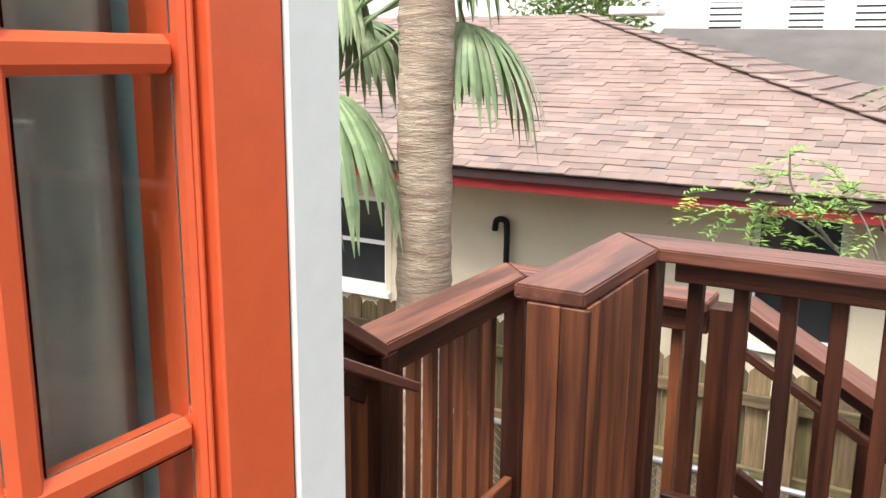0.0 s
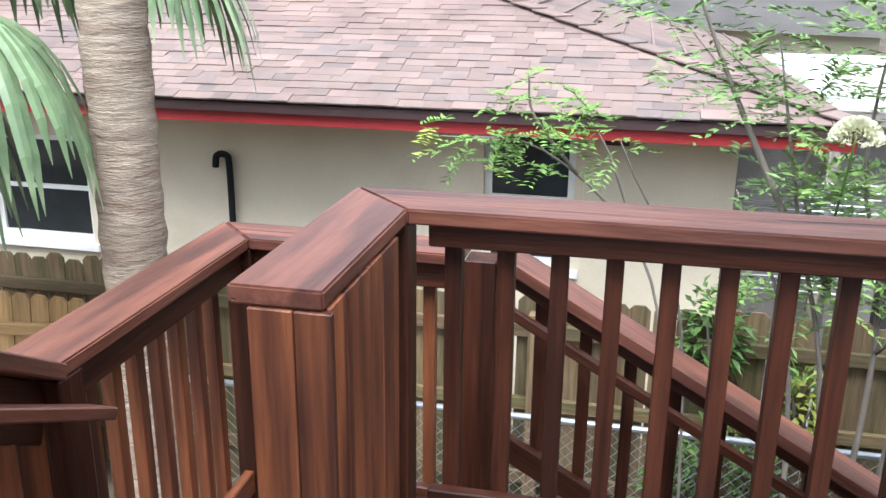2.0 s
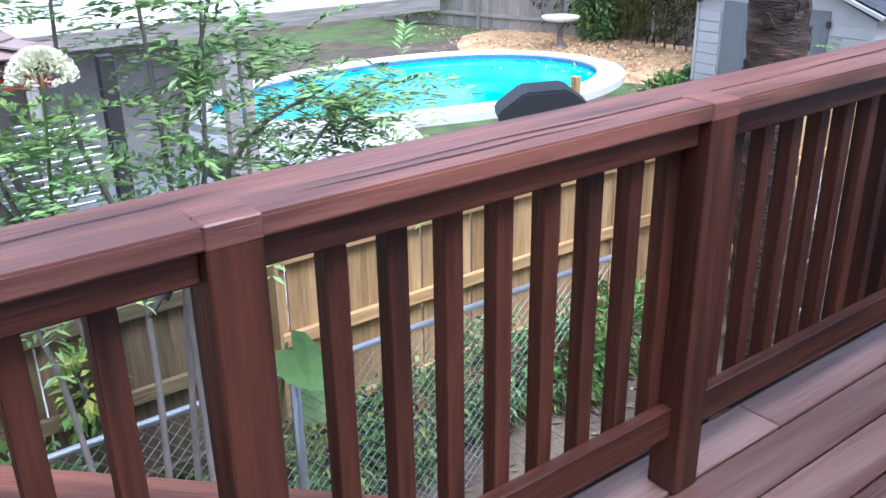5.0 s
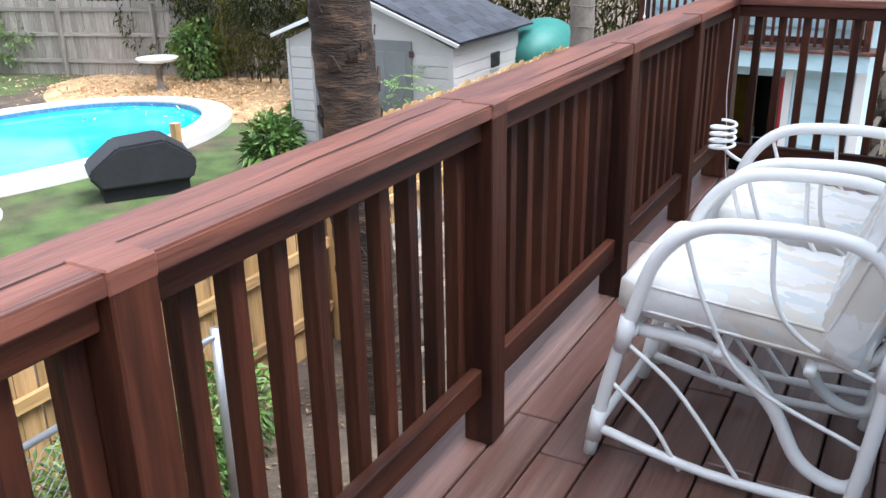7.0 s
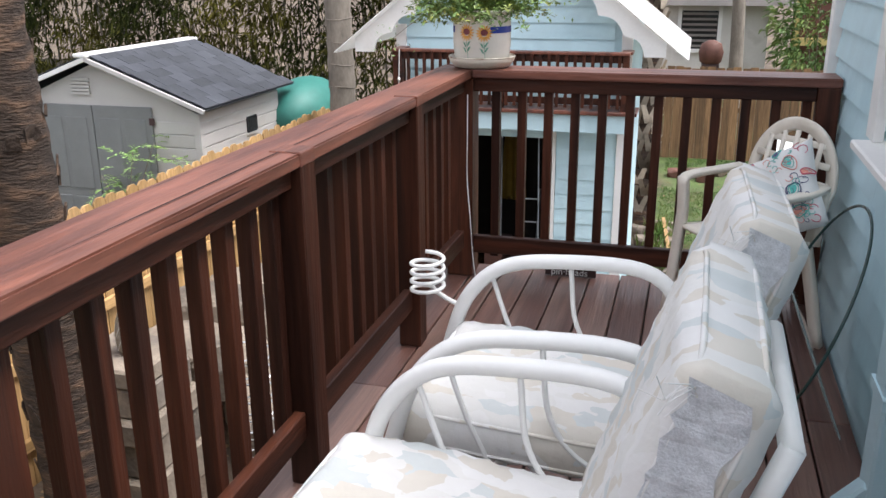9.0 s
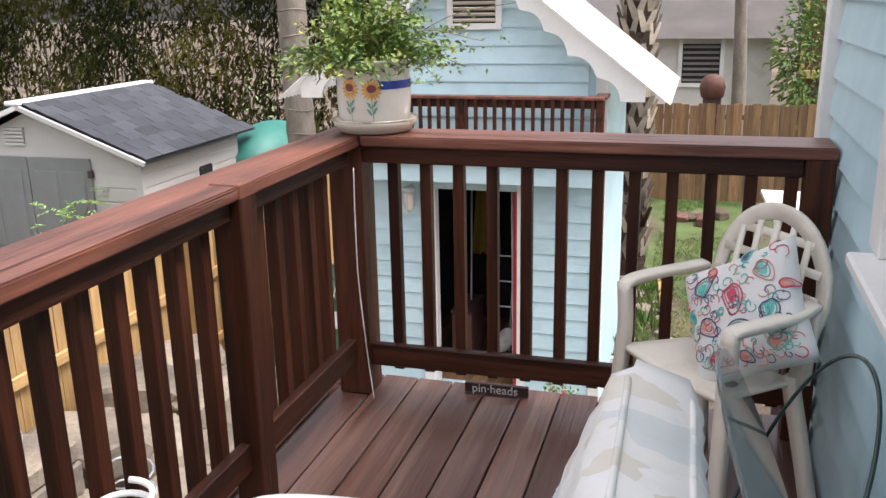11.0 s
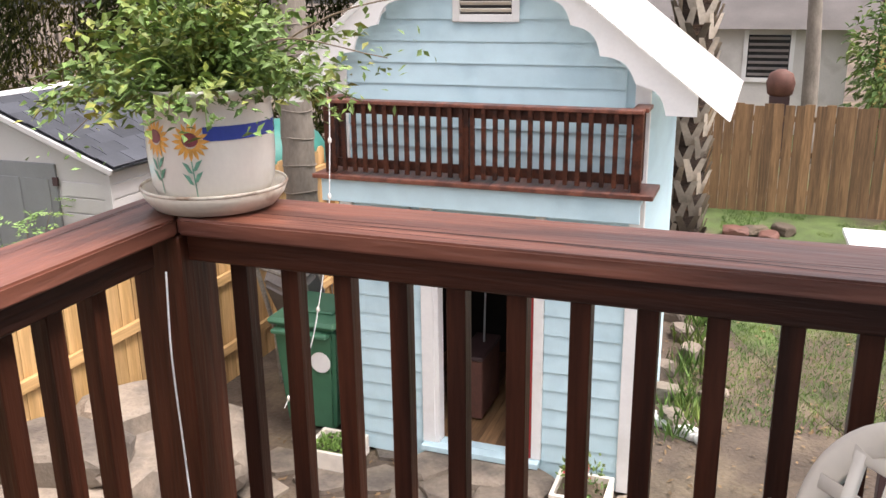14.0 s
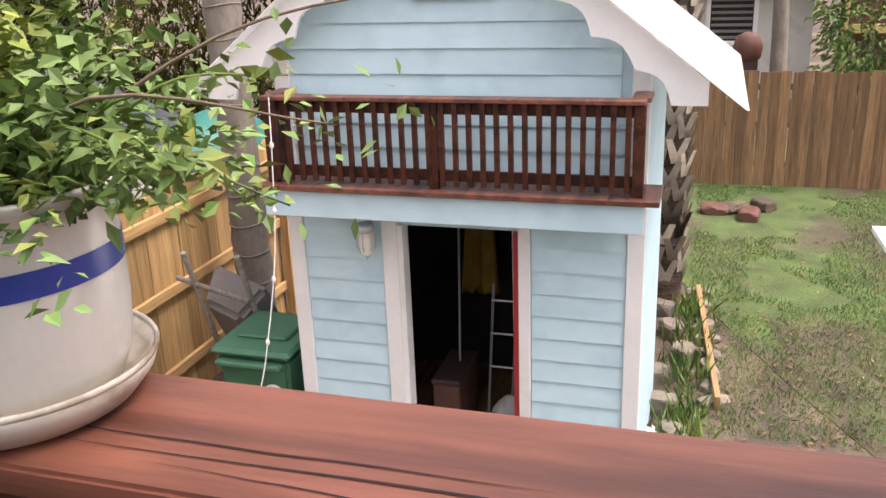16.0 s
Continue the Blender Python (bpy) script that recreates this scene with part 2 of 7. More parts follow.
fmix.blend_type, fmix.inputs["Fac"].default_value = "SOFT_LIGHT", 0.35
fl.new(framp.outputs["Color"], fmix.inputs["Color1"])
fl.new(fnoi.outputs["Fac"], fmix.inputs["Color2"])
fl.new(fmix.outputs["Color"], fn["Principled BSDF"].inputs["Base Color"])
fl.new(fnoi.outputs["Fac"], fbmp.inputs["Height"])
fl.new(fbmp.outputs["Normal"], fn["Principled BSDF"].inputs["Normal"])
fn["Principled BSDF"].inputs["Roughness"].default_value = 0.92
GREENBIN = material("green_bin_plastic", (0.05, 0.16, 0.09), 0.5, 0.12)
GREENTARP = material("green_tarp", (0.03, 0.17, 0.14), 0.55, 0.15)
BLACK = material("black_cover", (0.014, 0.0145, 0.016), 0.85, 0.3, spec=0.25)
TERRACOTTA = material("rusty_brown", (0.12, 0.05, 0.035), 0.7, 0.3)
WATER = material("pool_water", (0.03, 0.46, 0.56), 0.07, 0.12, 2.0, bump=0.12, fine=9.0, second=(0.07, 0.56, 0.64), patch=0.5, patch_scale=0.7)
TILEBLUE = material("pool_tile", (0.1, 0.2, 0.34), 0.2, 0.5, 14.0)
CLEAR = bpy.data.materials.new("clear_glass")
CLEAR.use_nodes = True
_b = CLEAR.node_tree.nodes["Principled BSDF"]
_b.inputs["Transmission Weight"].default_value, _b.inputs["Roughness"].default_value = 1.0, 0.02
_b.inputs["IOR"].default_value, _b.inputs["Base Color"].default_value = 1.45, (0.9, 0.97, 0.95, 1)

# ---- building helpers ----
WORLD = {}
PLANKS = {}


def thing(name, x, y, z, label, category, group="", kind="", rz=0.0):
    ob = new(name)
    ob.empty_display_size = 0.1
    ob.matrix_basis = pose(x, y, z, 0, 0, rz)
    WORLD[ob] = ob.matrix_basis.copy()
    return tagged(ob, label, category, group, kind)


def place(ob, m, parent):
    """Puts ob at the world pose m, under its parent."""
    if parent is not None:
        ob.parent = parent
        ob.matrix_parent_inverse = WORLD[parent].inverted()
    ob.matrix_basis = m
    WORLD[ob] = m.copy()
    return ob


def mesh_from(bm, name, mat, smooth=False):
    me = bpy.data.meshes.new(name)
    bm.to_mesh(me)
    bm.free()
    if smooth:
        me.polygons.foreach_set("use_smooth", [True] * len(me.polygons))
    me.materials.append(mat)
    return me


def part(name, bm, mat, parent, label="", m=None, smooth=False):
    """Links a bmesh as one mesh object under a thing or a part."""
    ob = place(new(name, mesh_from(bm, name, mat, smooth)), m or Matrix(), parent)
    return tagged(ob, label)


def shift(ob, dx, dy, dz=0.0):
    """Moves a finished thing, with its parts, in the world."""
    ob.matrix_basis = Matrix.Translation((dx, dy, dz)) @ ob.matrix_basis


def brick_mesh(sx, sy, sz, bev, mat):
    key = (round(sx, 4), round(sy, 4), round(sz, 4), bev, mat.name)
    if key not in PLANKS:
        bm = bmesh.new()
        bmesh.ops.create_cube(bm, size=1)
        bmesh.ops.scale(bm, vec=(sx, sy, sz), verts=bm.verts)
        if bev:
            bmesh.ops.bevel(bm, geom=bm.edges[:], offset=bev, segments=1, affect="EDGES")
        PLANKS[key] = mesh_from(bm, "board", mat)
    return PLANKS[key]


def beam(name, a, b, w, h, mat, parent, label="", bev=0.004, up=(0, 0, 1)):
    """A board from a to b (centre line), w across and h along up; its own x runs along the grain."""
    a, b, up = Vector(a), Vector(b), Vector(up)
    x = (b - a).normalized()
    y = up.cross(x).normalized()
    z = x.cross(y)
    m = Matrix(((x.x, y.x, z.x), (x.y, y.y, z.y), (x.z, y.z, z.z))).to_4x4()
    m.translation = (a + b) / 2
    ob = place(new(name, brick_mesh((b - a).length, w, h, bev, mat)), m, parent)
    return tagged(ob, label)


def slab(name, x0, y0, z0, x1, y1, z1, mat, parent, label="", bev=0.0):
    ob = place(new(name, brick_mesh(x1 - x0, y1 - y0, z1 - z0, bev, mat)), pose((x0 + x1) / 2, (y0 + y1) / 2, (z0 + z1) / 2), parent)
    return tagged(ob, label)


def prism(outline, depth, axis="y"):
    """A bmesh: an outline in the plane, drawn out by depth along +z of its own frame."""
    bm = bmesh.new()
    vs = [bm.verts.new((u, v, 0)) for u, v in outline]
    f = bm.faces.new(vs)
    r = bmesh.ops.extrude_face_region(bm, geom=[f])
    bmesh.ops.translate(bm, vec=(0, 0, depth), verts=[g for g in r["geom"] if isinstance(g, bmesh.types.BMVert)])
    bmesh.ops.recalc_face_normals(bm, faces=bm.faces)
    return bm


def spun(profile, steps=32):
    """A bmesh turned about z from (radius, height) pairs."""
    bm = bmesh.new()
    rings = [[bm.verts.new((r * math.cos(2 * math.pi * i / steps), r * math.sin(2 * math.pi * i / steps), h)) for i in range(steps)] for r, h in profile]
    for p, q in zip(rings, rings[1:]):
        for i in range(steps):
            j = (i + 1) % steps
            bm.faces.new((p[i], p[j], q[j], q[i]))
    bm.faces.new(rings[0][::-1])
    bm.faces.new(rings[-1])
    return bm


def tube(points, radius, steps=10, bm=None, radii=None):
    """A round tube along points, which may taper by radii."""
    bm = bm or bmesh.new()
    pts = [Vector(p) for p in points]
    rings = []
    side = None
    for i, p in enumerate(pts):
        d = (pts[min(i + 1, len(pts) - 1)] - pts[max(i - 1, 0)]).normalized()
        if side is None:
            side = d.cross(Vector((0, 0, 1)) if abs(d.z) < 0.9 else Vector((1, 0, 0))).normalized()
        side = (side - d * side.dot(d)).normalized()
        other = d.cross(side)
        r = radii[i] if radii else radius
        rings.append([bm.verts.new(p + r * (math.cos(2 * math.pi * k / steps) * side + math.sin(2 * math.pi * k / steps) * other)) for k in range(steps)])
    for a, b in zip(rings, rings[1:]):
        for k in range(steps):
            j = (k + 1) % steps
            bm.faces.new((a[k], a[j], b[j], b[k]))
    bm.faces.new(rings[0][::-1])
    bm.faces.new(rings[-1])
    return bm


def smooth_path(points, n=6):
    """More points along a smooth curve through points."""
    p = [Vector(q) for q in points]
    p = [2 * p[0] - p[1], *p, 2 * p[-1] - p[-2]]
    out = []
    for i in range(1, len(p) - 2):
        for k in range(n):
            t = k / n
            out.append(0.5 * (2 * p[i] + (p[i + 1] - p[i - 1]) * t + (2 * p[i - 1] - 5 * p[i] + 4 * p[i + 1] - p[i + 2]) * t * t
                              + (3 * p[i] - p[i - 1] - 3 * p[i + 1] + p[i + 2]) * t ** 3))
    return out + [p[-2]]


def cap(parent, outline, z, along, label):
    """A flat cap board with the outline given in the plan, its grain along x or y."""
    rz = 0 if along == "x" else 90
    cx, cy = sum(p[0] for p in outline) / len(outline), sum(p[1] for p in outline) / len(outline)
    m = pose(cx, cy, z - 0.038, 0, 0, rz)
    inv = m.inverted()
    bm = prism([tuple((inv @ Vector((x, y, z - 0.038)))[:2]) for x, y in outline], 0.038)
    bmesh.ops.bevel(bm, geom=bm.edges[:], offset=0.005, segments=2, affect="EDGES")
    return part("cap", bm, CAPSTAIN, parent, label, m)


G = -2.15            # the yard
RAIL = 1.01           # top of the guard rail
YIN, YOUT = 2.65, 2.838   # inner and outer edge of the long cap
POSTS = (0.45, 1.586, 2.815, 4.0, 5.03)
XEND = 5.862          # inner edge of the end rail's cap
WALL = 1.06          # house wall along the deck

# ---- ground ----
bm = bmesh.new()
bmesh.ops.create_grid(bm, x_segments=60, y_segments=60, size=160)
bmesh.ops.translate(bm, vec=(0, 0, G), verts=bm.verts)
tagged(part("ground", bm, SOIL, None), "bare brown soil with litter and stones", "ground", kind="structure")


def patch(name, centre, rx, ry, z, mat, label, seed, rough=0.12, n=48):
    rng = random.Random(seed)
    ph = [rng.uniform(0, 6.28) for _ in range(4)]
    pts = []
    for i in range(n):
        a = 2 * math.pi * i / n
        k = 1 + rough * sum(math.sin((j + 2) * a + ph[j]) / (j + 1) for j in range(4))
        pts.append((centre[0] + rx * k * math.cos(a), centre[1] + ry * k * math.sin(a)))
    bm = prism(pts, 0.02)
    return tagged(part(name, bm, mat, None, m=pose(0, 0, z)), label, name.split("_")[0], kind="structure")


patch("lawn", (20.0, -1.2), 9.0, 4.6, G - 0.012, GRASS, "patchy green lawn with bare spots", 3, 0.1)
patch("lawn", (16.4, -0.9), 5.6, 2.55, G - 0.011, GRASS, "green lawn turf beside the garden bed", 8, 0.08)
patch("lawn", (9.0, 14.0), 5.0, 4.5, G - 0.012, GRASS, "green lawn beside the pool", 4, 0.12)
patch("lawn", (12.5, 24.0), 9.0, 4.5, G - 0.013, GRASS, "green lawn behind the pool", 5, 0.12)

# ---- deck ----
deck = thing("deck", 2.2, 1.9, 0, "stained wooden deck floor of long boards", "deck", kind="structure")
rng = random.Random(7)
y = WALL + 0.01
while y < 2.86:
    w = 0.138
    if y + w > 2.9:
        break
    cuts = [-1.5, rng.uniform(-0.4, 0.6), rng.uniform(2.0, 3.4), rng.uniform(4.3, 5.0), XEND + 0.2]
    for p, q in zip(cuts, cuts[1:]):
        if y > 2.1 and p < -0.73:
            p = -0.85
            if q < p + 0.2:
                continue
        slab("board", p + 0.002, y, -0.035, q - 0.002, y + w, -rng.uniform(0.0, 0.003), DECKSTAIN, deck, bev=0.004)
    y += w + 0.007
# dark sheet added under the boards so the gaps between them show dark
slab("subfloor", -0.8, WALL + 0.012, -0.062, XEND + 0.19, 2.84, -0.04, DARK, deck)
beam("rim_joist", (-0.85, 2.87, -0.14), (XEND + 0.2, 2.87, -0.14), 0.04, 0.2, STAIN, deck)
beam("rim_joist", (XEND + 0.21, WALL, -0.14), (XEND + 0.21, 2.89, -0.14), 0.04, 0.2, STAIN, deck)
for x in (-0.8, 2.0, 5.95):
    beam("support_post", (x, 2.8, G), (x, 2.8, -0.04), 0.1, 0.1, STAIN, deck, up=(1, 0, 0))


def post(parent, x, y, z0, z1, s=0.09, mat=STAIN, label=""):
    return beam("post", (x, y, z0), (x, y, z1), s, s, mat, parent, label, up=(0, 1, 0))


def run_x(parent, x0, x1, y_rail, zc=0.0, pitch=0.1225, first=0.06, rail_t=0.036):
    """Rails and balusters between two posts along x; balusters stand behind the rails."""
    beam("top_rail", (x0, y_rail, zc + RAIL - 0.068), (x1, y_rail, zc + RAIL - 0.068), rail_t, 0.058, STAIN, parent)
    beam("bottom_rail", (x0, y_rail, zc + 0.204), (x1, y_rail, zc + 0.204), rail_t, 0.088, STAIN, parent)
    x = x0 + first
    while x < x1 - 0.02:
        beam("baluster", (x, y_rail + 0.04, zc + 0.17), (x, y_rail + 0.04, zc + RAIL - 0.04), 0.042, 0.042, STAIN, parent, up=(1, 0, 0), bev=0.002)
        x += pitch


# long guard rail
rail = thing("deck_railing", 2.6, YIN + 0.08, 0, "dark red-brown stained wooden deck railing with square balusters", "railing")
edges = [-0.73, *POSTS, XEND]
post(rail, -0.775, 2.70, -0.2, RAIL - 0.04)
for x in POSTS:
    post(rail, x, YIN + 0.042, 0, RAIL - 0.002)
    slab("post_top", x - 0.046, YIN - 0.004, RAIL - 0.038, x + 0.046, YIN + 0.089, RAIL + 0.003, CAPSTAIN, rail, bev=0.003)
for p, q, first, pitch in zip(edges, edges[1:], (0.053, 0.155, 0.113, 0.069, 0.13, 0.137), (0.1288, 0.1235, 0.122, 0.1245, 0.122, 0.1185)):
    run_x(rail, p + 0.045, q - 0.045, YIN + 0.045, first=first, pitch=pitch)
cap(rail, [(-0.73, YIN), (2.80, YIN), (2.80, YOUT), (-0.912, YOUT)], RAIL, "x", "weathered lighter cap board with cracks")
cap(rail, [(2.803, YIN), (XEND, YIN), (XEND + 0.22, YOUT), (2.803, YOUT)], RAIL - 0.001, "x", "weathered lighter cap board with cracks")
# short return beside the steps, closed with upright planks
ret = thing("return_railing", -0.81, 2.4, 0, "short closed railing panel of upright amber-stained planks", "railing")
cap(ret, [(-0.73, 2.08), (-0.73, YIN - 0.003), (-0.912, YOUT - 0.003), (-0.912, 2.08)], RAIL, "y", "weathered lighter cap board")
post(ret, -0.795, 2.135, -0.35, RAIL - 0.04, 0.085, RAWSTAIN)
for i, x in enumerate((-0.735, -0.865)):
    y = 2.10
    for w in (0.09, 0.14, 0.1, 0.13):
        beam("plank", (x, y + w / 2, -0.3), (x, y + w / 2, RAIL - 0.04), 0.018, w - 0.004, RAWSTAIN, ret, up=(0, 1, 0), bev=0.002)
        y += w
beam("plank", (-0.83, 2.083, -0.3), (-0.83, 2.083, RAIL - 0.04), 0.085, 0.018, RAWSTAIN, ret, up=(0, 1, 0), bev=0.002)
beam("plank", (-0.75, 2.083, -0.3), (-0.75, 2.083, RAIL - 0.04), 0.07, 0.018, RAWSTAIN, ret, up=(0, 1, 0), bev=0.002)

# end guard rail
erail = thing("end_railing", XEND + 0.08, 1.9, 0, "dark red-brown stained railing at the deck's end", "railing")
post(erail, XEND + 0.062, YIN + 0.062, 0, RAIL - 0.04, 0.128)
post(erail, XEND + 0.045, WALL + 0.05, 0, RAIL - 0.04)
y0, y1 = WALL + 0.095, YIN
beam("top_rail", (XEND + 0.045, y0, RAIL - 0.07), (XEND + 0.045, y1, RAIL - 0.07), 0.036, 0.062, STAIN, erail)
beam("bottom_rail", (XEND + 0.045, y0, 0.158), (XEND + 0.045, y1, 0.158), 0.036, 0.088, STAIN, erail)
for i in range(12):
    y = 2.552 - i * 0.1242
    beam("baluster", (XEND + 0.085, y, 0.09), (XEND + 0.085, y, RAIL - 0.04), 0.04, 0.04, STAIN, erail, up=(0, 1, 0), bev=0.002)
cap(erail, [(XEND, WALL + 0.003), (XEND + 0.22, WALL + 0.003), (XEND + 0.22, YOUT - 0.003), (XEND, YIN - 0.003)], RAIL, "y", "weathered lighter cap board with long cracks")
CRACK = material("open_crack", (0.02, 0.009, 0.007), 0.9, 0.2, bump=0.0)
for k, (x, ya, yb, wd) in enumerate(((XEND + 0.06, 1.3, 2.55, 0.004), (XEND + 0.045, 1.2, 1.9, 0.003), (XEND + 0.085, 2.0, 2.6, 0.003), (XEND + 0.03, 1.9, 2.4, 0.002))):
    pts = [(x + 0.004 * noise.noise((t * 5.0, k, 0)) + 0.02 * (t - 0.5) * (k % 2), ya + (yb - ya) * t) for t in [i / 14 for i in range(15)]]
    bm = bmesh.new()
    lo = [bm.verts.new((p[0] - 0.55 * wd * math.sin(math.pi * i / 14), p[1], RAIL + 0.0012)) for i, p in enumerate(pts)]
    hi = [bm.verts.new((p[0] + 0.55 * wd * math.sin(math.pi * i / 14) + 0.0003, p[1], RAIL + 0.0012)) for i, p in enumerate(pts)]
    for i in range(14):
        bm.faces.new((lo[i], hi[i], hi[i + 1], lo[i + 1]))
    part("crack", bm, CRACK, erail)
for k, (y, xa, xb, wd) in enumerate(((YIN + 0.08, 0.6, 2.0, 0.003), (YIN + 0.1, 1.9, 2.78, 0.004), (YIN + 0.06, 3.0, 4.6, 0.003), (YIN + 0.12, 0.0, 0.5, 0.002), (YIN + 0.05, 0.55, 1.3, 0.003))):
    pts = [(xa + (xb - xa) * t, y + 0.006 * noise.noise((t * 5.0, k, 9)) + 0.03 * (t - 0.5) * (k % 2)) for t in [i / 14 for i in range(15)]]
    bm = bmesh.new()
    lo = [bm.verts.new((p[0], p[1] - wd * math.sin(math.pi * i / 14), RAIL + 0.0012)) for i, p in enumerate(pts)]
    hi = [bm.verts.new((p[0], p[1] + wd * math.sin(math.pi * i / 14) + 0.0003, RAIL + 0.0012)) for i, p in enumerate(pts)]
    for i in range(14):
        bm.faces.new((lo[i], lo[i + 1], hi[i + 1], hi[i]))
    part("crack", bm, CRACK, rail)

# ---- landing and stairs ----
LZ = -0.33
land = thing("landing", -1.1, 2.8, LZ, "stained wooden stair landing below the deck", "landing", kind="structure")
for i in range(9):
    y = 2.18 + i * 0.145
    slab("board", -1.56, y, LZ - 0.035, -0.56, y + 0.138, LZ, DECKSTAIN, land, bev=0.004)
slab("step_tread", -1.5, 1.86, -0.2, -0.9, 2.17, -0.165, DECKSTAIN, land, bev=0.004)
slab("riser", -1.5, 2.14, -0.33, -0.9, 2.16, -0.2, STAIN, land)
for x, y in ((-1.5, 2.25), (-1.5, 3.4), (-0.62, 3.4)):
    beam("support_post", (x, y, G), (x, y, LZ - 0.04), 0.09, 0.09, STAIN, land, up=(1, 0, 0))

lrail = thing("landing_railing", -1.5, 2.6, LZ, "stained wooden railing round the stair landing", "railing")
ZL = 0.70
XL0, XL1 = -1.60, -1.43
cap(lrail, [(XL1, 2.28), (XL1, 3.27), (XL0, 3.45), (XL0, 2.28)], ZL, "y", "weathered lighter cap board")
cap(lrail, [(XL1 + 0.002, 3.272), (-0.72, 3.272), (-0.72, 3.45), (XL0 + 0.004, 3.45)], ZL, "x", "weathered lighter cap board")
post(lrail, -1.475, 2.32, LZ, ZL - 0.04)
post(lrail, -1.475, 3.32, LZ, ZL - 0.04)
beam("top_rail", (-1.475, 2.37, ZL - 0.083), (-1.475, 3.27, ZL - 0.083), 0.036, 0.088, STAIN, lrail)
beam("bottom_rail", (-1.475, 2.37, LZ + 0.12), (-1.475, 3.27, LZ + 0.12), 0.036, 0.088, RAWSTAIN, lrail)
for i in range(7):
    y = 2.37 + 0.9 * (i + 1) / 8
    beam("baluster", (-1.52, y, LZ + 0.06), (-1.52, y, ZL - 0.04), 0.04, 0.04, RAWSTAIN, lrail, up=(0, 1, 0), bev=0.002)
beam("top_rail", (-1.43, 3.32, ZL - 0.083), (-0.72, 3.32, ZL - 0.083), 0.036, 0.088, STAIN, lrail)
beam("bottom_rail", (-1.43, 3.32, LZ + 0.12), (-0.72, 3.32, LZ + 0.12), 0.036, 0.088, RAWSTAIN, lrail)
for i in range(5):
    x = -1.43 + 0.71 * (i + 1) / 6
    beam("baluster", (x, 3.36, LZ + 0.06), (x, 3.36, ZL - 0.04), 0.04, 0.04, RAWSTAIN, lrail, up=(1, 0, 0), bev=0.002)
# upper part of the left side rail, which slopes down to the landing
urail = thing("upper_side_railing", -1.42, 1.5, 0, "stained railing at deck level that slopes down beside the steps", "railing")
cap(urail, [(-1.47, 0.95), (-1.30, 0.95), (-1.30, 1.74), (-1.47, 1.74)], RAIL, "y", "weathered lighter cap board")
beam("sloping_cap", (-1.385, 1.742, RAIL - 0.019), (-1.50, 2.275, ZL - 0.019), 0.17, 0.038, CAPSTAIN, urail)
beam("sloping_rail", (-1.385, 1.75, RAIL - 0.12), (-1.49, 2.27, ZL - 0.12), 0.036, 0.14, STAIN, urail)
post(urail, -1.385, 1.72, -0.2, RAIL - 0.04)
beam("top_rail", (-1.385, 0.95, RAIL - 0.083), (-1.385, 1.67, RAIL - 0.083), 0.036, 0.088, STAIN, urail)
beam("bottom_rail", (-1.385, 0.95, 0.155), (-1.385, 1.67, 0.155), 0.036, 0.088, STAIN, urail)
# lighter stain on these balusters makes up for the shade from the house
for i in range(5):
    y = 0.95 + 0.72 * (i + 1) / 6
    beam("baluster", (-1.425, y, 0.07), (-1.425, y, RAIL - 0.04), 0.04, 0.04, RAWSTAIN, urail, up=(0, 1, 0), bev=0.002)
for i in range(4):
    k = (i + 0.7) / 4.2
    beam("baluster", (-1.40 - 0.1 * k, 1.77 + 0.5 * k, -0.25), (-1.40 - 0.1 * k, 1.77 + 0.5 * k, RAIL - 0.1 - 0.3 * k), 0.04, 0.09, RAWSTAIN, urail, up=(0, 1, 0), bev=0.002)
beam("handrail", (-1.345, 1.0, 0.80), (-1.345, 1.88, 0.80), 0.075, 0.03, CAPSTAIN, urail)
beam("handrail", (-1.345, 1.88, 0.80), (-1.36, 2.32, 0.575), 0.075, 0.03, CAPSTAIN, urail)

stair = thing("stair_flight", 0.6, 3.0, G, "stained wooden stair flight down to the yard", "stairs")
SL = -0.573
def sz(x):
    return SL * (x + 0.557)
for i in range(10):
    x = -0.54 + i * 0.3
    slab("tread", x, 2.9, LZ - 0.17 * (i + 1) - 0.035, x + 0.29, 3.42, LZ - 0.17 * (i + 1), DECKSTAIN, stair, bev=0.004)
for y in (2.9, 3.4):
    beam("stringer", (-0.55, y, LZ - 0.2), (2.5, y, LZ - 0.2 + SL * 3.05), 0.04, 0.24, STAIN, stair)
beam("newel_post", (-0.66, 3.32, LZ), (-0.66, 3.32, 0.685), 0.1, 0.1, STAIN, stair, up=(1, 0, 0))
beam("newel_post", (2.45, 3.32, G), (2.45, 3.32, sz(2.45) + 0.62), 0.1, 0.1, STAIN, stair, up=(1, 0, 0))
beam("sloping_cap", (-0.6, 3.34, 0.67 + sz(-0.6)), (2.45, 3.34, 0.67 + sz(2.45)), 0.16, 0.04, CAPSTAIN, stair)
beam("sloping_rail", (-0.6, 3.32, 0.622 + sz(-0.6)), (2.45, 3.32, 0.622 + sz(2.45)), 0.036, 0.05, STAIN, stair)
beam("handrail", (-0.6, 3.26, 0.53 + sz(-0.6)), (2.45, 3.26, 0.53 + sz(2.45)), 0.03, 0.034, STAIN, stair)
beam("bottom_rail", (-0.6, 3.32, 0.02 + sz(-0.6)), (2.45, 3.32, 0.02 + sz(2.45)), 0.036, 0.085, STAIN, stair)
for i in range(20):
    x = -0.47 + i * 0.145
    beam("baluster", (x, 3.36, sz(x) - 0.02), (x, 3.36, sz(x) + 0.62), 0.04, 0.04, STAIN, stair, up=(1, 0, 0), bev=0.002)

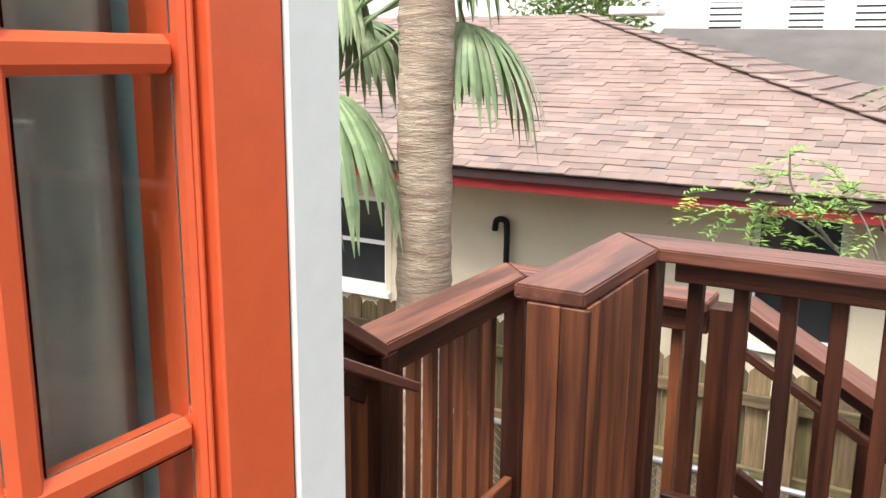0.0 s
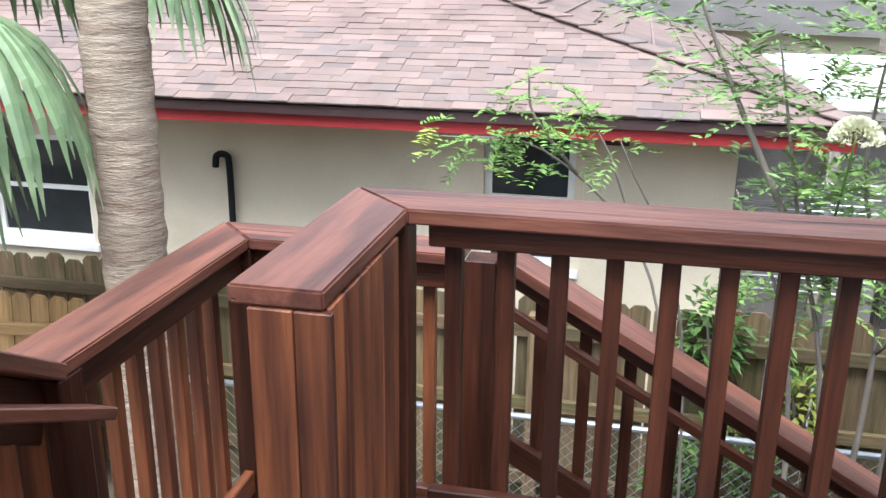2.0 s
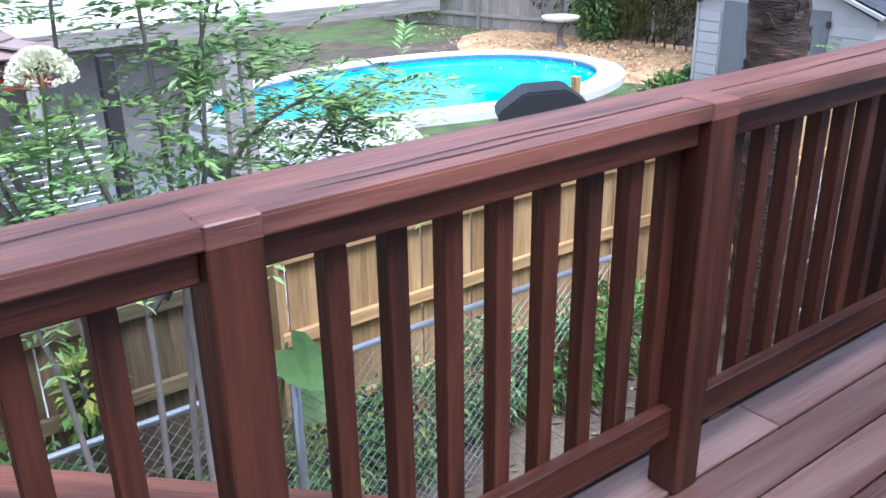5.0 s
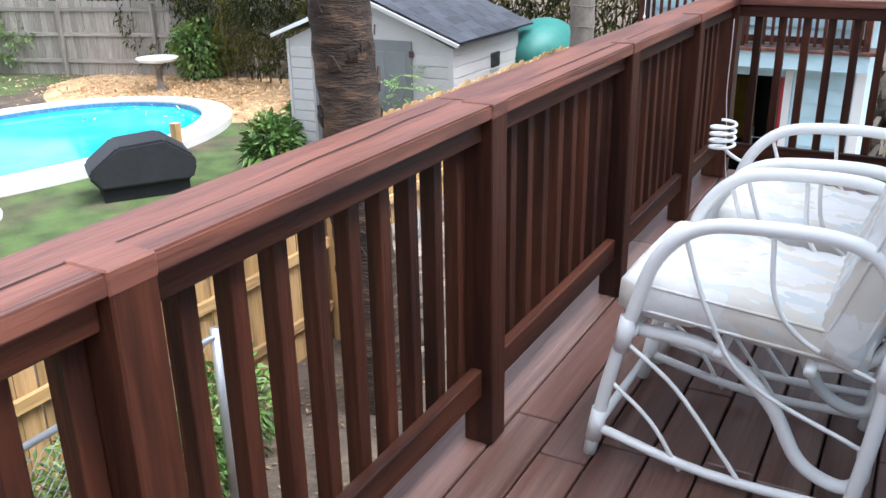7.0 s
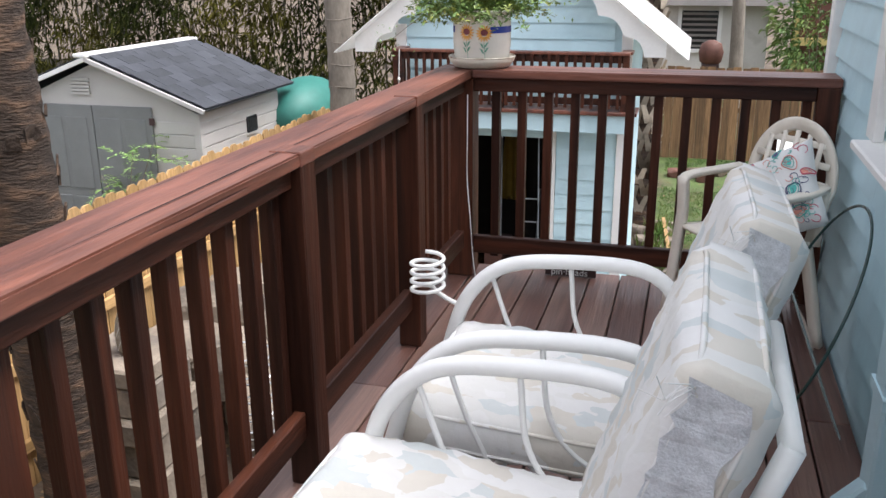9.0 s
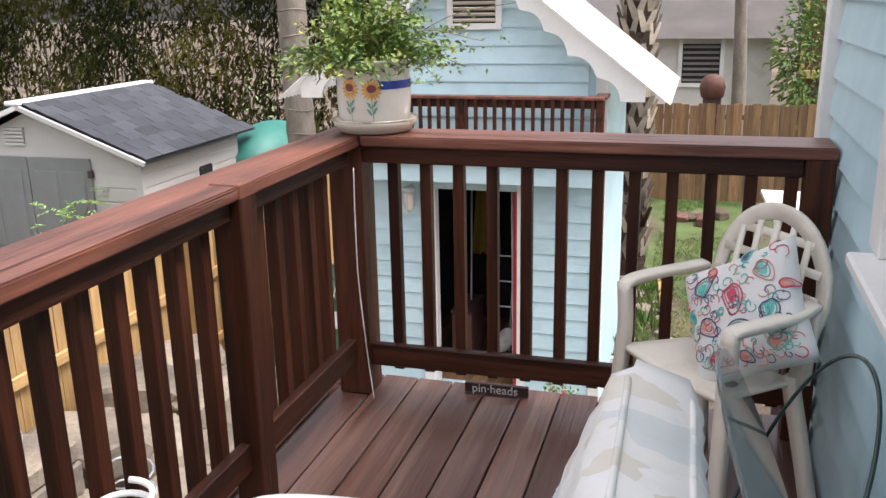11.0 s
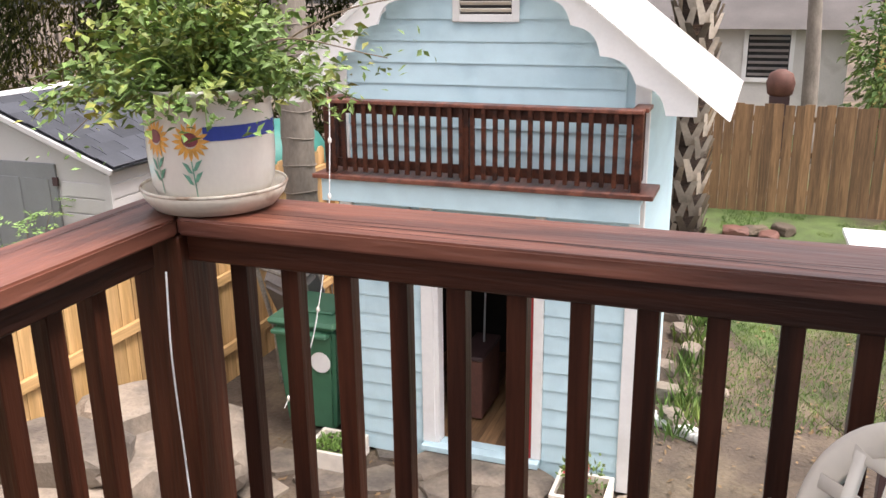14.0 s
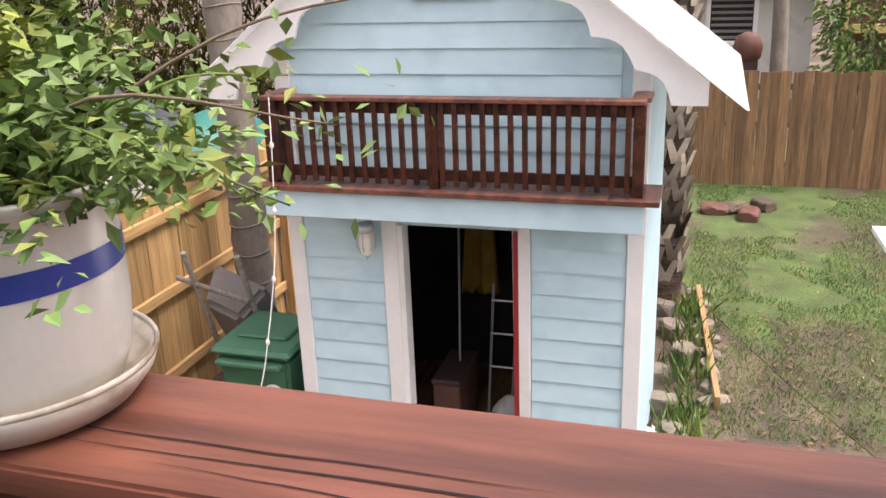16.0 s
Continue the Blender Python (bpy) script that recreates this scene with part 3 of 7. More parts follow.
# ---- the house with the deck ----
house = thing("wall_south", 3.0, 0.9, 0, "light blue lap siding house wall along the deck", "wall", kind="structure")
slab("wall_core", 1.5, 0.72, G, 3.9, WALL - 0.03, 3.2, BLUE, house)
slab("wall_core", 3.9, 0.72, G, 5.0, WALL - 0.03, 0.884, BLUE, house)
slab("wall_core", 3.9, 0.72, 2.1, 5.0, WALL - 0.03, 3.2, BLUE, house)
slab("wall_core", 5.0, 0.72, G, 6.3, WALL - 0.03, 3.2, BLUE, house)
slab("wall_core", 1.5, -3.0, G, 1.7, 0.719, 3.2, BLUE, house)
z = -0.05
while z < 2.4:
    for p, q in ((1.5, 3.9), (3.9, 5.0), (5.0, 6.3)):
        if p == 3.9 and 0.75 < z < 2.05:
            continue
        bm = prism([(0, 0), (0.03, 0), (0.012, 0.13), (0, 0.13)], q - p - 0.001)
        part("siding_board", bm, BLUE, house, m=Matrix.Translation((q - 0.0005, WALL - 0.029, z)) @ Matrix(((0, 0, -1, 0), (1, 0, 0, 0), (0, 1, 0, 0), (0, 0, 0, 1))))
    z += 0.125
west = thing("wall_west", -0.6, -1.0, 0, "light blue house wall with a glazed door beside the passage", "wall", kind="structure")
slab("wall_core", -0.70, -3.0, G, -0.535, -0.16, 3.2, BLUE, west)
slab("wall_core", -0.70, -0.159, 2.13, -0.535, 0.74, 3.2, BLUE, west)
slab("wall_core", -1.7, 0.741, G, -0.537, 0.855, 3.2, BLUE, west)
slab("corner_board", -0.536, 0.7995, 0.0, -0.515, 0.872, 3.2, WHITE, west, bev=0.003)
slab("corner_board", -0.64, 0.8555, 0.0, -0.5365, 0.872, 3.2, WHITE, west, bev=0.003)
slab("door_casing", -0.536, 0.714, 0.0, -0.517, 0.797, 2.1, ORANGE, west, bev=0.002)
slab("door_casing", -0.536, -0.155, 0.0, -0.517, -0.065, 2.1, ORANGE, west, bev=0.002)
slab("door_casing", -0.536, -0.155, 2.101, -0.517, 0.797, 2.18, ORANGE, west, bev=0.002)
slab("door_jamb", -0.62, 0.7265, 0.0, -0.5365, 0.7395, 2.1, ORANGE, west, bev=0.002)
slab("caulk_line", -0.534, 0.7972, 0.0, -0.5195, 0.7993, 2.1, BLACK, west)
room = thing("room_shell", -1.5, -0.5, 0, "plain dim room behind the glazed door", "room", kind="structure")
slab("room_wall", -2.6, -2.0, -0.06, -2.55, 0.737, 2.5, WHITE, room)
slab("room_wall", -2.55, -2.0, -0.06, -0.71, -1.95, 2.5, WHITE, room)
slab("room_wall", -2.55, 0.7, -0.06, -0.705, 0.737, 2.5, WHITE, room)
slab("room_floor", -2.55, -1.95, -0.06, -0.705, 0.7, -0.01, DECKSTAIN, room)
tagged(slab("ceiling", -2.6, -2.0, 2.501, -0.705, 0.737, 2.55, WHITE, None), "plain white ceiling of the room", "ceiling", kind="structure")
passage = thing("deck_passage", 0.5, -1.0, -0.03, "stained deck boards of the passage beside the house", "deck", kind="structure")
for k in range(28):
    slab("board", -0.53, -3.0 + k * 0.145, -0.035, 1.498, -3.0 + k * 0.145 + 0.139, -0.002, DECKSTAIN, passage, bev=0.004)
# second added sheet, the shade in the passage's board gaps
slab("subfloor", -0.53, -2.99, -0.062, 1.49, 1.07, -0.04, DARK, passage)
slab("threshold", -0.53, 1.058, -0.036, 1.498, 1.068, -0.006, DECKSTAIN, passage)

DX = -0.53
leaf = thing("door_1", DX - 0.02, 0.63, 0.01, "orange-red glazed wooden door with small panes in the blue wall", "door", kind="structure")
def rail_z(name, y0, y1, z0, z1, bev=0.004, x0=DX - 0.042, x1=DX):
    return slab(name, x0, y0, z0, x1, y1, z1, ORANGE, leaf, bev=bev)
rail_z("stile", 0.7, 0.7125, 0.01, 2.09)
rail_z("stile", -0.06, 0.03, 0.01, 2.09)
rail_z("top_rail", 0.031, 0.699, 1.97, 2.09)
rail_z("bottom_rail", 0.031, 0.699, 0.01, 0.24)
for z in (0.48, 0.87, 1.247, 1.545):
    slab("muntin", DX - 0.034, 0.031, z - 0.014, DX - 0.004, 0.699, z + 0.014, ORANGE, leaf, bev=0.007)
for y in (0.28, 0.552):
    slab("muntin", DX - 0.034, y - 0.014, 0.241, DX - 0.005, y + 0.014, 1.969, ORANGE, leaf, bev=0.007)
slab("moulding", DX + 0.0005, 0.703, 0.05, DX + 0.005, 0.709, 2.05, ORANGE, leaf, bev=0.002)
for zi, z0 in enumerate((0.241, 0.495, 0.885, 1.262, 1.56)):
    z1 = (0.465, 0.855, 1.232, 1.53, 1.969)[zi]
    for y0, y1 in ((0.033, 0.265), (0.295, 0.537), (0.567, 0.6985)):
        pane = slab("pane", DX - 0.014, y0, z0, DX - 0.010, y1, z1, CLEAR, leaf)
        pane.visible_shadow = False
# grey cloth and rod added behind the panes; its tone replaces the glass's reflection
curtain = thing("sheer_curtain", -0.602, 0.3, 0.1, "unseen grey curtain added behind the door in place of a reflection", "curtain")
bm = bmesh.new()
bmesh.ops.create_grid(bm, x_segments=60, y_segments=4, size=0.5)
for v in bm.verts:
    v.co = Vector((0.016 * math.sin(v.co.x * 60) + 0.008 * math.sin(v.co.x * 23), v.co.x * 0.78, v.co.y * 1.9))
bmesh.ops.solidify(bm, geom=bm.faces[:], thickness=0.003)
part("cloth", bm, material("grey_reflection_cloth", (0.5, 0.47, 0.42), 0.9, 0.15), curtain, m=pose(-0.602, 0.325, 1.08), smooth=True)
part("curtain_rod", tube([(-0.602, -0.1, 2.04), (-0.602, 0.71, 2.04)], 0.01, 8), GALV, curtain)

# window in the house wall
win1 = thing("window_1", 4.6, WALL, 0.8, "white framed sash window in the blue house wall", "window", kind="structure")
slab("sill", 3.6, WALL - 0.2, 0.885, 5.02, WALL + 0.09, 0.916, WHITE, win1, bev=0.006)
slab("apron", 3.7, WALL + 0.001, 0.84, 4.98, WALL + 0.022, 0.884, WHITE, win1, bev=0.003)
slab("casing", 4.96, WALL + 0.001, 0.917, 5.08, WALL + 0.035, 2.3, WHITE, win1, bev=0.003)
slab("casing", 3.7, WALL + 0.001, 2.1, 4.959, WALL + 0.03, 2.22, WHITE, win1, bev=0.003)
slab("casing", 3.7, WALL + 0.001, 0.917, 3.81, WALL + 0.03, 2.1, WHITE, win1, bev=0.003)
slab("sash", 4.88, WALL - 0.06, 0.917, 4.96, WALL - 0.005, 2.1, WHITE, win1, bev=0.004)
slab("sash", 3.9, WALL - 0.06, 0.917, 4.879, WALL - 0.005, 0.98, WHITE, win1, bev=0.004)
slab("sash", 3.9, WALL - 0.065, 1.47, 4.879, WALL - 0.012, 1.52, WHITE, win1, bev=0.004)
slab("pane", 3.9, WALL - 0.05, 0.98, 4.879, WALL - 0.045, 1.47, GLASSDARK, win1)
slab("pane", 3.9, WALL - 0.055, 1.52, 4.879, WALL - 0.05, 2.1, GLASSDARK, win1)
slab("corner_board", 6.2, WALL - 0.03, G, 6.3, WALL + 0.03, 3.2, WHITE, house, bev=0.004)
spout = thing("downspout", 4.0, WALL + 0.05, 0, "light blue painted rectangular downspout on the wall", "downspout")
slab("pipe", 3.93, WALL + 0.002, 0.12, 4.05, WALL + 0.095, 3.0, BLUE, spout, bev=0.008)
beam("elbow", (3.99, WALL + 0.05, 0.16), (4.02, WALL + 0.14, 0.03), 0.11, 0.085, BLUE, spout, bev=0.008)
slab("strap", 3.91, WALL + 0.001, 0.42, 4.07, WALL + 0.1, 0.45, BLUE, spout)

shift(spout, 0.12, 0)

# ---- fences ----
def picket_mesh(w, h, t, ear, mat):
    key = ("picket", w, h, t, ear, mat.name)
    if key not in PLANKS:
        bm = prism([(0, -w / 2), (h - ear, -w / 2), (h, -w / 2 + ear), (h, w / 2 - ear), (h - ear, w / 2), (0, w / 2)], t)
        PLANKS[key] = mesh_from(bm, "picket", mat)
    return PLANKS[key]


def fence(name, a, b, h, mat, label, z=G, w=0.14, ear=0.035, rails_front=True, seed=1, gap=0.004, rag=0.02, posts=True):
    """A picket fence from a to b; its rails lie on the side to the right of the way from a to b."""
    a, b = Vector((*a, z)), Vector((*b, z))
    d = (b - a)
    L = d.length
    d.normalize()
    nrm = Vector((d.y, -d.x, 0))
    f = thing(name, (a.x + b.x) / 2, (a.y + b.y) / 2, z, label, "fence")
    rng = random.Random(seed)
    n = int(L / (w + gap))
    for i in range(n):
        p = a + d * ((i + 0.5) * L / n)
        hh = h + rng.choice((0, 0, rag, -rag))
        ax = Vector((0, 0, 1))
        m = Matrix(((0, d.x, nrm.x), (0, d.y, nrm.y), (1, 0, 0))).to_4x4()
        m.translation = p + nrm * rng.uniform(0, 0.004)
        m = m @ pose(0, 0, 0, 0, 0, rng.uniform(-0.5, 0.5))
        place(new("picket", picket_mesh(w, round(hh, 3), 0.018, ear, mat)), m, f)
    side = 0.05 if rails_front else -0.03
    for zz in (0.35, h * 0.55, h - 0.22):
        beam("rail", a + nrm * side + Vector((0, 0, zz)), b + nrm * side + Vector((0, 0, zz)), 0.04, 0.09, mat, f)
    if posts:
        k = max(2, int(L / 2.4) + 1)
        for i in range(k):
            p = a + d * (L * i / (k - 1)) + nrm * (side * 2.0)
            beam("fence_post", p, p + Vector((0, 0, h - 0.08)), 0.09, 0.09, mat, f, up=(1, 0, 0))
    return f


FY = 6.1
fence("old_fence", (-9.0, FY), (2.0, FY), 1.67, OLDWOOD, "weathered brown dog-eared picket fence with mossy rails", seed=1)
fence("new_fence", (2.02, FY), (6.6, FY), 1.74, NEWWOOD, "new tan pine picket fence with dog-eared tops", seed=2)
fence("new_fence", (6.62, FY), (13.0, FY), 1.89, NEWWOOD, "taller stretch of new tan pine picket fence", seed=12)

# ---- foliage helpers ----
def cloud(name, P, D, N, L, W, mat, parent, label="", droop=0.0, kind=""):
    """Many kite-shaped leaves as one mesh: roots P, directions D, normals N, lengths L, widths W."""
    P, D, N = (np.asarray(a, float) for a in (P, D, N))
    L, W = np.asarray(L, float)[:, None], np.asarray(W, float)[:, None]
    D /= np.linalg.norm(D, axis=1)[:, None] + 1e-9
    S = np.cross(D, N)
    S /= np.linalg.norm(S, axis=1)[:, None] + 1e-9
    U = np.cross(S, D)
    mid = P + D * L * 0.45 + U * L * 0.06
    tip = P + D * L
    tip[:, 2] -= droop * L[:, 0]
    V = np.stack([P, mid - S * W / 2, tip, mid + S * W / 2], axis=1).reshape(-1, 3)
    n = len(P)
    i = np.arange(n)[:, None] * 4
    F = np.concatenate([i + np.array([[0, 1, 2]]), i + np.array([[0, 2, 3]])], axis=1).reshape(-1, 3)
    me = bpy.data.meshes.new(name)
    me.from_pydata(V.tolist(), [], F.tolist())
    me.materials.append(mat)
    return tagged(place(new(name, me), Matrix(), parent), label, kind=kind)


def pinnate(rs, tips, ways, length=0.3, pairs=8, leaflet=0.06):
    """Leaflets along arching stalks that start at tips and go along ways."""
    P, D, N, L, W = [], [], [], [], []
    for p, w in zip(tips, ways):
        w = np.array(w) / (np.linalg.norm(w) + 1e-9)
        side = np.cross(w, [0, 0, 1.0])
        side /= np.linalg.norm(side) + 1e-9
        for k in range(pairs):
            t = (k + 1) / pairs
            q = np.array(p) + w * length * t + np.array([0, 0, -0.25 * length * t * t])
            for sgn in (-1, 1):
                d = side * sgn + w * 0.7 + rs.normal(0, 0.15, 3)
                P.append(q), D.append(d), N.append([rs.normal(0, 0.3), rs.normal(0, 0.3), 1])
                L.append(leaflet * rs.uniform(0.7, 1.2)), W.append(leaflet * 0.32)
    return P, D, N, L, W


def limb(parent, points, r0, r1, mat, name="limb", steps=8):
    pts = smooth_path(points, 5)
    k = len(pts)
    return part(name, tube(pts, r0, steps, radii=[r0 + (r1 - r0) * i / (k - 1) for i in range(k)]), mat, parent, smooth=True)


# ---- neighbour's house ----
NY = 7.39
EZ, EY = 0.64, NY - 0.5
nb = thing("neighbour_house", -3.0, NY + 4, G, "cream stucco bungalow with brown shingle hip roof and red fascia", "house")
def wall_with(x0, x1, holes):
    xs = x0
    for h0, h1, b, t in holes:
        slab("wall", xs, NY, G, h0, NY + 0.2, EZ, STUCCO, nb)
        slab("wall", h0, NY, G, h1, NY + 0.2, b, STUCCO, nb)
        slab("wall", h0, NY, t, h1, NY + 0.2, EZ, STUCCO, nb)
        xs = h1
    slab("wall", xs, NY, G, x1, NY + 0.2, EZ, STUCCO, nb)
wall_with(-14, 0.45, ((-5.95, -4.95, -0.66, 0.3), (-1.44, -0.73, -0.55, 0.53)))
for x0, x1, z0, z1 in ((-5.95, -4.95, -0.66, 0.3), (-1.44, -0.73, -0.55, 0.53)):
    w = place(new("window", brick_mesh(x1 - x0 - 0.1, 0.01, z1 - z0 - 0.1, 0, GLASSDARK)), pose((x0 + x1) / 2, NY + 0.09, (z0 + z1) / 2), nb)
    for a, b in (((x0, NY + 0.06, z0), (x0 + 0.055, NY + 0.12, z1)), ((x1 - 0.055, NY + 0.06, z0), (x1, NY + 0.12, z1)),
                 ((x0 + 0.055, NY + 0.06, z0), (x1 - 0.055, NY + 0.12, z0 + 0.055)), ((x0 + 0.055, NY + 0.06, z1 - 0.055), (x1 - 0.055, NY + 0.12, z1)),
                 ((x0 + 0.055, NY + 0.065, (z0 + z1) / 2 - 0.02), (x1 - 0.055, NY + 0.085, (z0 + z1) / 2 + 0.02))):
        slab("frame", *a, *b, WHITE, w)
    slab("sill", x0 - 0.06, NY - 0.05, z0 - 0.07, x1 + 0.06, NY + 0.055, z0 - 0.002, WHITE, w, bev=0.006)
    slab("reveal", x0 - 0.07, NY - 0.008, z0, x0 - 0.002, NY - 0.001, z1, STUCCO, w)
    slab("reveal", x1 + 0.002, NY - 0.008, z0, x1 + 0.07, NY - 0.001, z1, STUCCO, w)
slab("side_wall", 0.25, NY + 0.2, G, 0.45, NY + 8, EZ, STUCCO, nb)
slab("soffit", -14, EY + 0.02, EZ - 0.012, 1.1, NY + 0.2, EZ + 0.01, STUCCO, nb)
slab("red_fascia", -14, EY - 0.02, EZ - 0.055, 1.12, EY + 0.01, EZ + 0.03, REDTRIM, nb)
slab("drip_edge", -14, EY - 0.05, EZ + 0.032, 1.15, EY + 0.012, EZ + 0.1, FASCIA, nb)
slab("red_fascia", 1.1, EY + 0.012, EZ - 0.055, 1.13, EY + 8.2, EZ + 0.03, REDTRIM, nb)
slab("vent_box", -0.52, NY - 0.09, 0.47, -0.34, NY, 0.57, FASCIA, nb, bev=0.004)
CORNER, RIDGE = Vector((1.15, EY - 0.06, EZ + 0.11)), Vector((-4.35, 11.0, 2.2))
SLOPE = (RIDGE.z - CORNER.z) / (RIDGE.y - CORNER.y)
bm = bmesh.new()
for quad in (((-14, CORNER.y, CORNER.z), tuple(CORNER), tuple(RIDGE), (-14, RIDGE.y, RIDGE.z)),
             (tuple(CORNER), (CORNER.x, 15.2, CORNER.z), tuple(RIDGE)),
             ((-14, 15.2, CORNER.z), (-14, RIDGE.y, RIDGE.z), tuple(RIDGE), (CORNER.x, 15.2, CORNER.z))):
    bm.faces.new([bm.verts.new(v) for v in quad])
roof = part("roof", bm, SHINGLE_FIELD, nb, "brown asphalt shingle hip roof")
# shingle courses
rng = random.Random(11)
EXPO = 0.115
tilt = math.atan(SLOPE)
def hip_x(y):
    return CORNER.x + (RIDGE.x - CORNER.x) * (y - CORNER.y) / (RIDGE.y - CORNER.y)
def tab_mesh(w):
    key = ("tab", w)
    if key not in PLANKS:
        bm = bmesh.new()
        bmesh.ops.create_cube(bm, size=1)
        bmesh.ops.scale(bm, vec=(w - 0.0025, EXPO * 1.25, 0.01), verts=bm.verts)
        PLANKS[key] = mesh_from(bm, "shingle", SHINGLE)
    return PLANKS[key]
field = bmesh.new()
made = 0
course = 0
sl = 0.0
L = math.hypot(RIDGE.y - CORNER.y, RIDGE.z - CORNER.z)
while sl < L - 0.05:
    y, z = CORNER.y + sl * math.cos(tilt), CORNER.z + sl * math.sin(tilt)
    x = -9.0 - rng.uniform(0, 0.3)
    while x < hip_x(y) - 0.12:
        w = rng.choice((0.14, 0.17, 0.2, 0.25, 0.3))
        m = pose(x + w / 2, y + EXPO * 0.5 * math.cos(tilt), z + EXPO * 0.5 * math.sin(tilt) + 0.012 + rng.uniform(0, 0.011), math.degrees(tilt) - 2.4)
        if made < 300 and -5.0 < x < 0.9 and course < 19:
            place(new("shingle", tab_mesh(w)), m, roof)
            made += 1
        else:
            r = bmesh.ops.create_cube(field, size=1, matrix=m @ Matrix.Diagonal((w - 0.0025, EXPO * 1.25, 0.01, 1)))
        x += w
    sl += EXPO
    course += 1
part("shingle_field", field, SHINGLE_FIELD, roof)["kind"] = "stuff"
for i in range(26):
    t = (i + 0.5) / 26
    p = CORNER + (RIDGE - CORNER) * t
    beam("ridge_cap", p - (RIDGE - CORNER).normalized() * 0.14 + Vector((0, 0, 0.035)), p + (RIDGE - CORNER).normalized() * 0.14 + Vector((0, 0, 0.02)), 0.22, 0.012, SHINGLE, roof, bev=0.0)
for i in range(1, 20):
    t = i / 20
    a = CORNER + (RIDGE - CORNER) * t
    b = Vector((CORNER.x + (RIDGE.x - CORNER.x) * t, 15.2 + (RIDGE.y - 15.2) * t, a.z))
    beam("course", a + Vector((0.02, 0, 0.01)), b + Vector((0.02, 0, 0.01)), 0.02, 0.012, SHINGLE, roof, bev=0)
rv = thing("roof_vent", -3.6, 11.0, 2.35, "small white roof vent on the ridge", "vent")
slab("vent_hood", -3.95, 10.75, 2.19, -3.35, 11.15, 2.29, WHITE, rv, bev=0.02)
# downpipe and meter on the wall
pipe = thing("conduit_pipe", -3.68, NY - 0.05, -0.4, "black bent conduit pipe on the stucco wall", "pipe")
part("pipe", tube(smooth_path([(-3.68, NY - 0.05, -0.45), (-3.68, NY - 0.05, 0.1), (-3.7, NY - 0.05, 0.2), (-3.78, NY - 0.06, 0.2), (-3.8, NY - 0.06, 0.1)], 5), 0.028), BLACK, pipe, smooth=True)
meter = thing("wall_meter", -3.64, NY - 0.06, -0.6, "round grey meter on a black bracket", "meter")
part("dial", spun([(0.09, 0), (0.1, 0.02), (0.09, 0.09), (0.03, 0.1)], 20), GALV, meter, m=pose(-3.62, NY - 0.02, -0.45, 90), smooth=True)
slab("bracket", -3.76, NY - 0.04, -0.62, -3.72, NY - 0.002, -0.42, BLACK, meter, bev=0.004)
slab("bracket", -3.52, NY - 0.04, -0.62, -3.48, NY - 0.002, -0.42, BLACK, meter, bev=0.004)

for ob in (nb, rv, meter):
    shift(ob, 0.09, 0, -0.16)
shift(pipe, 0.19, 0, -0.14)

# neighbour's porch: dark recess, blinds, flat carport roof
porch = thing("neighbour_porch", 1.4, 9.0, G, "shaded open porch with slatted blinds", "porch")
slab("back_wall", 0.46, 9.6, G, 2.9, 9.7, 0.45, GREYROOF, porch)
for i in range(17):
    z = -0.75 + i * 0.055
    beam("slat", (0.5, NY + 0.35, z), (1.55, NY + 0.35, z), 0.05, 0.006, GALV, porch, bev=0, up=(0, 0.5, 0.8))
slab("porch_floor", 0.46, NY + 0.1, G + 0.02, 4.2, 9.6, G + 0.12, CONCRETE, porch)
slab("porch_post", 1.6, NY + 0.2, G + 0.12, 1.7, NY + 0.3, 0.55, DARK, porch)
slab("porch_post", 2.6, NY + 0.5, G + 0.12, 2.7, NY + 0.6, 0.42, GREYWOOD, porch)
slab("table_top", 1.2, 8.0, -0.75, 2.6, 8.8, -0.7, GALV, porch, bev=0.004)
for x in (1.3, 2.5):
    slab("table_leg", x, 8.1, G + 0.12, x + 0.05, 8.15, -0.75, GALV, porch)
car = thing("flat_carport_roof", 4.5, 11, 0.5, "white flat patio roof behind the porch", "roof")
slab("roof_panel", 1.2, 9.2, 0.46, 5.6, 14.5, 0.56, WHITE, car)
slab("edge_beam", 1.2, 9.14, 0.36, 5.6, 9.2, 0.5, GREYWOOD, car)
for x in (1.5, 3.4):
    beam("roof_post", (x, 9.3, G), (x, 9.3, 0.46), 0.1, 0.1, GREYWOOD, car, up=(1, 0, 0))
lounger = thing("patio_lounger", 2.4, 6.9, G, "weathered grey slatted lounge chair", "chair")
for i in range(9):
    beam("slat", (2.0 + i * 0.09, 6.75, -1.25 - i * 0.05), (2.0 + i * 0.09, 7.3, -1.25 - i * 0.05), 0.075, 0.02, GREYWOOD, lounger, bev=0.002)
for x, y in ((2.02, 6.8), (2.02, 7.25), (2.7, 6.8), (2.7, 7.25)):
    slab("leg", x, y, G, x + 0.05, y + 0.05, -1.2 - (x - 2) * 0.55, GREYWOOD, lounger)

for ob in (porch, car):
    shift(ob, 0.09, 0, -0.12)

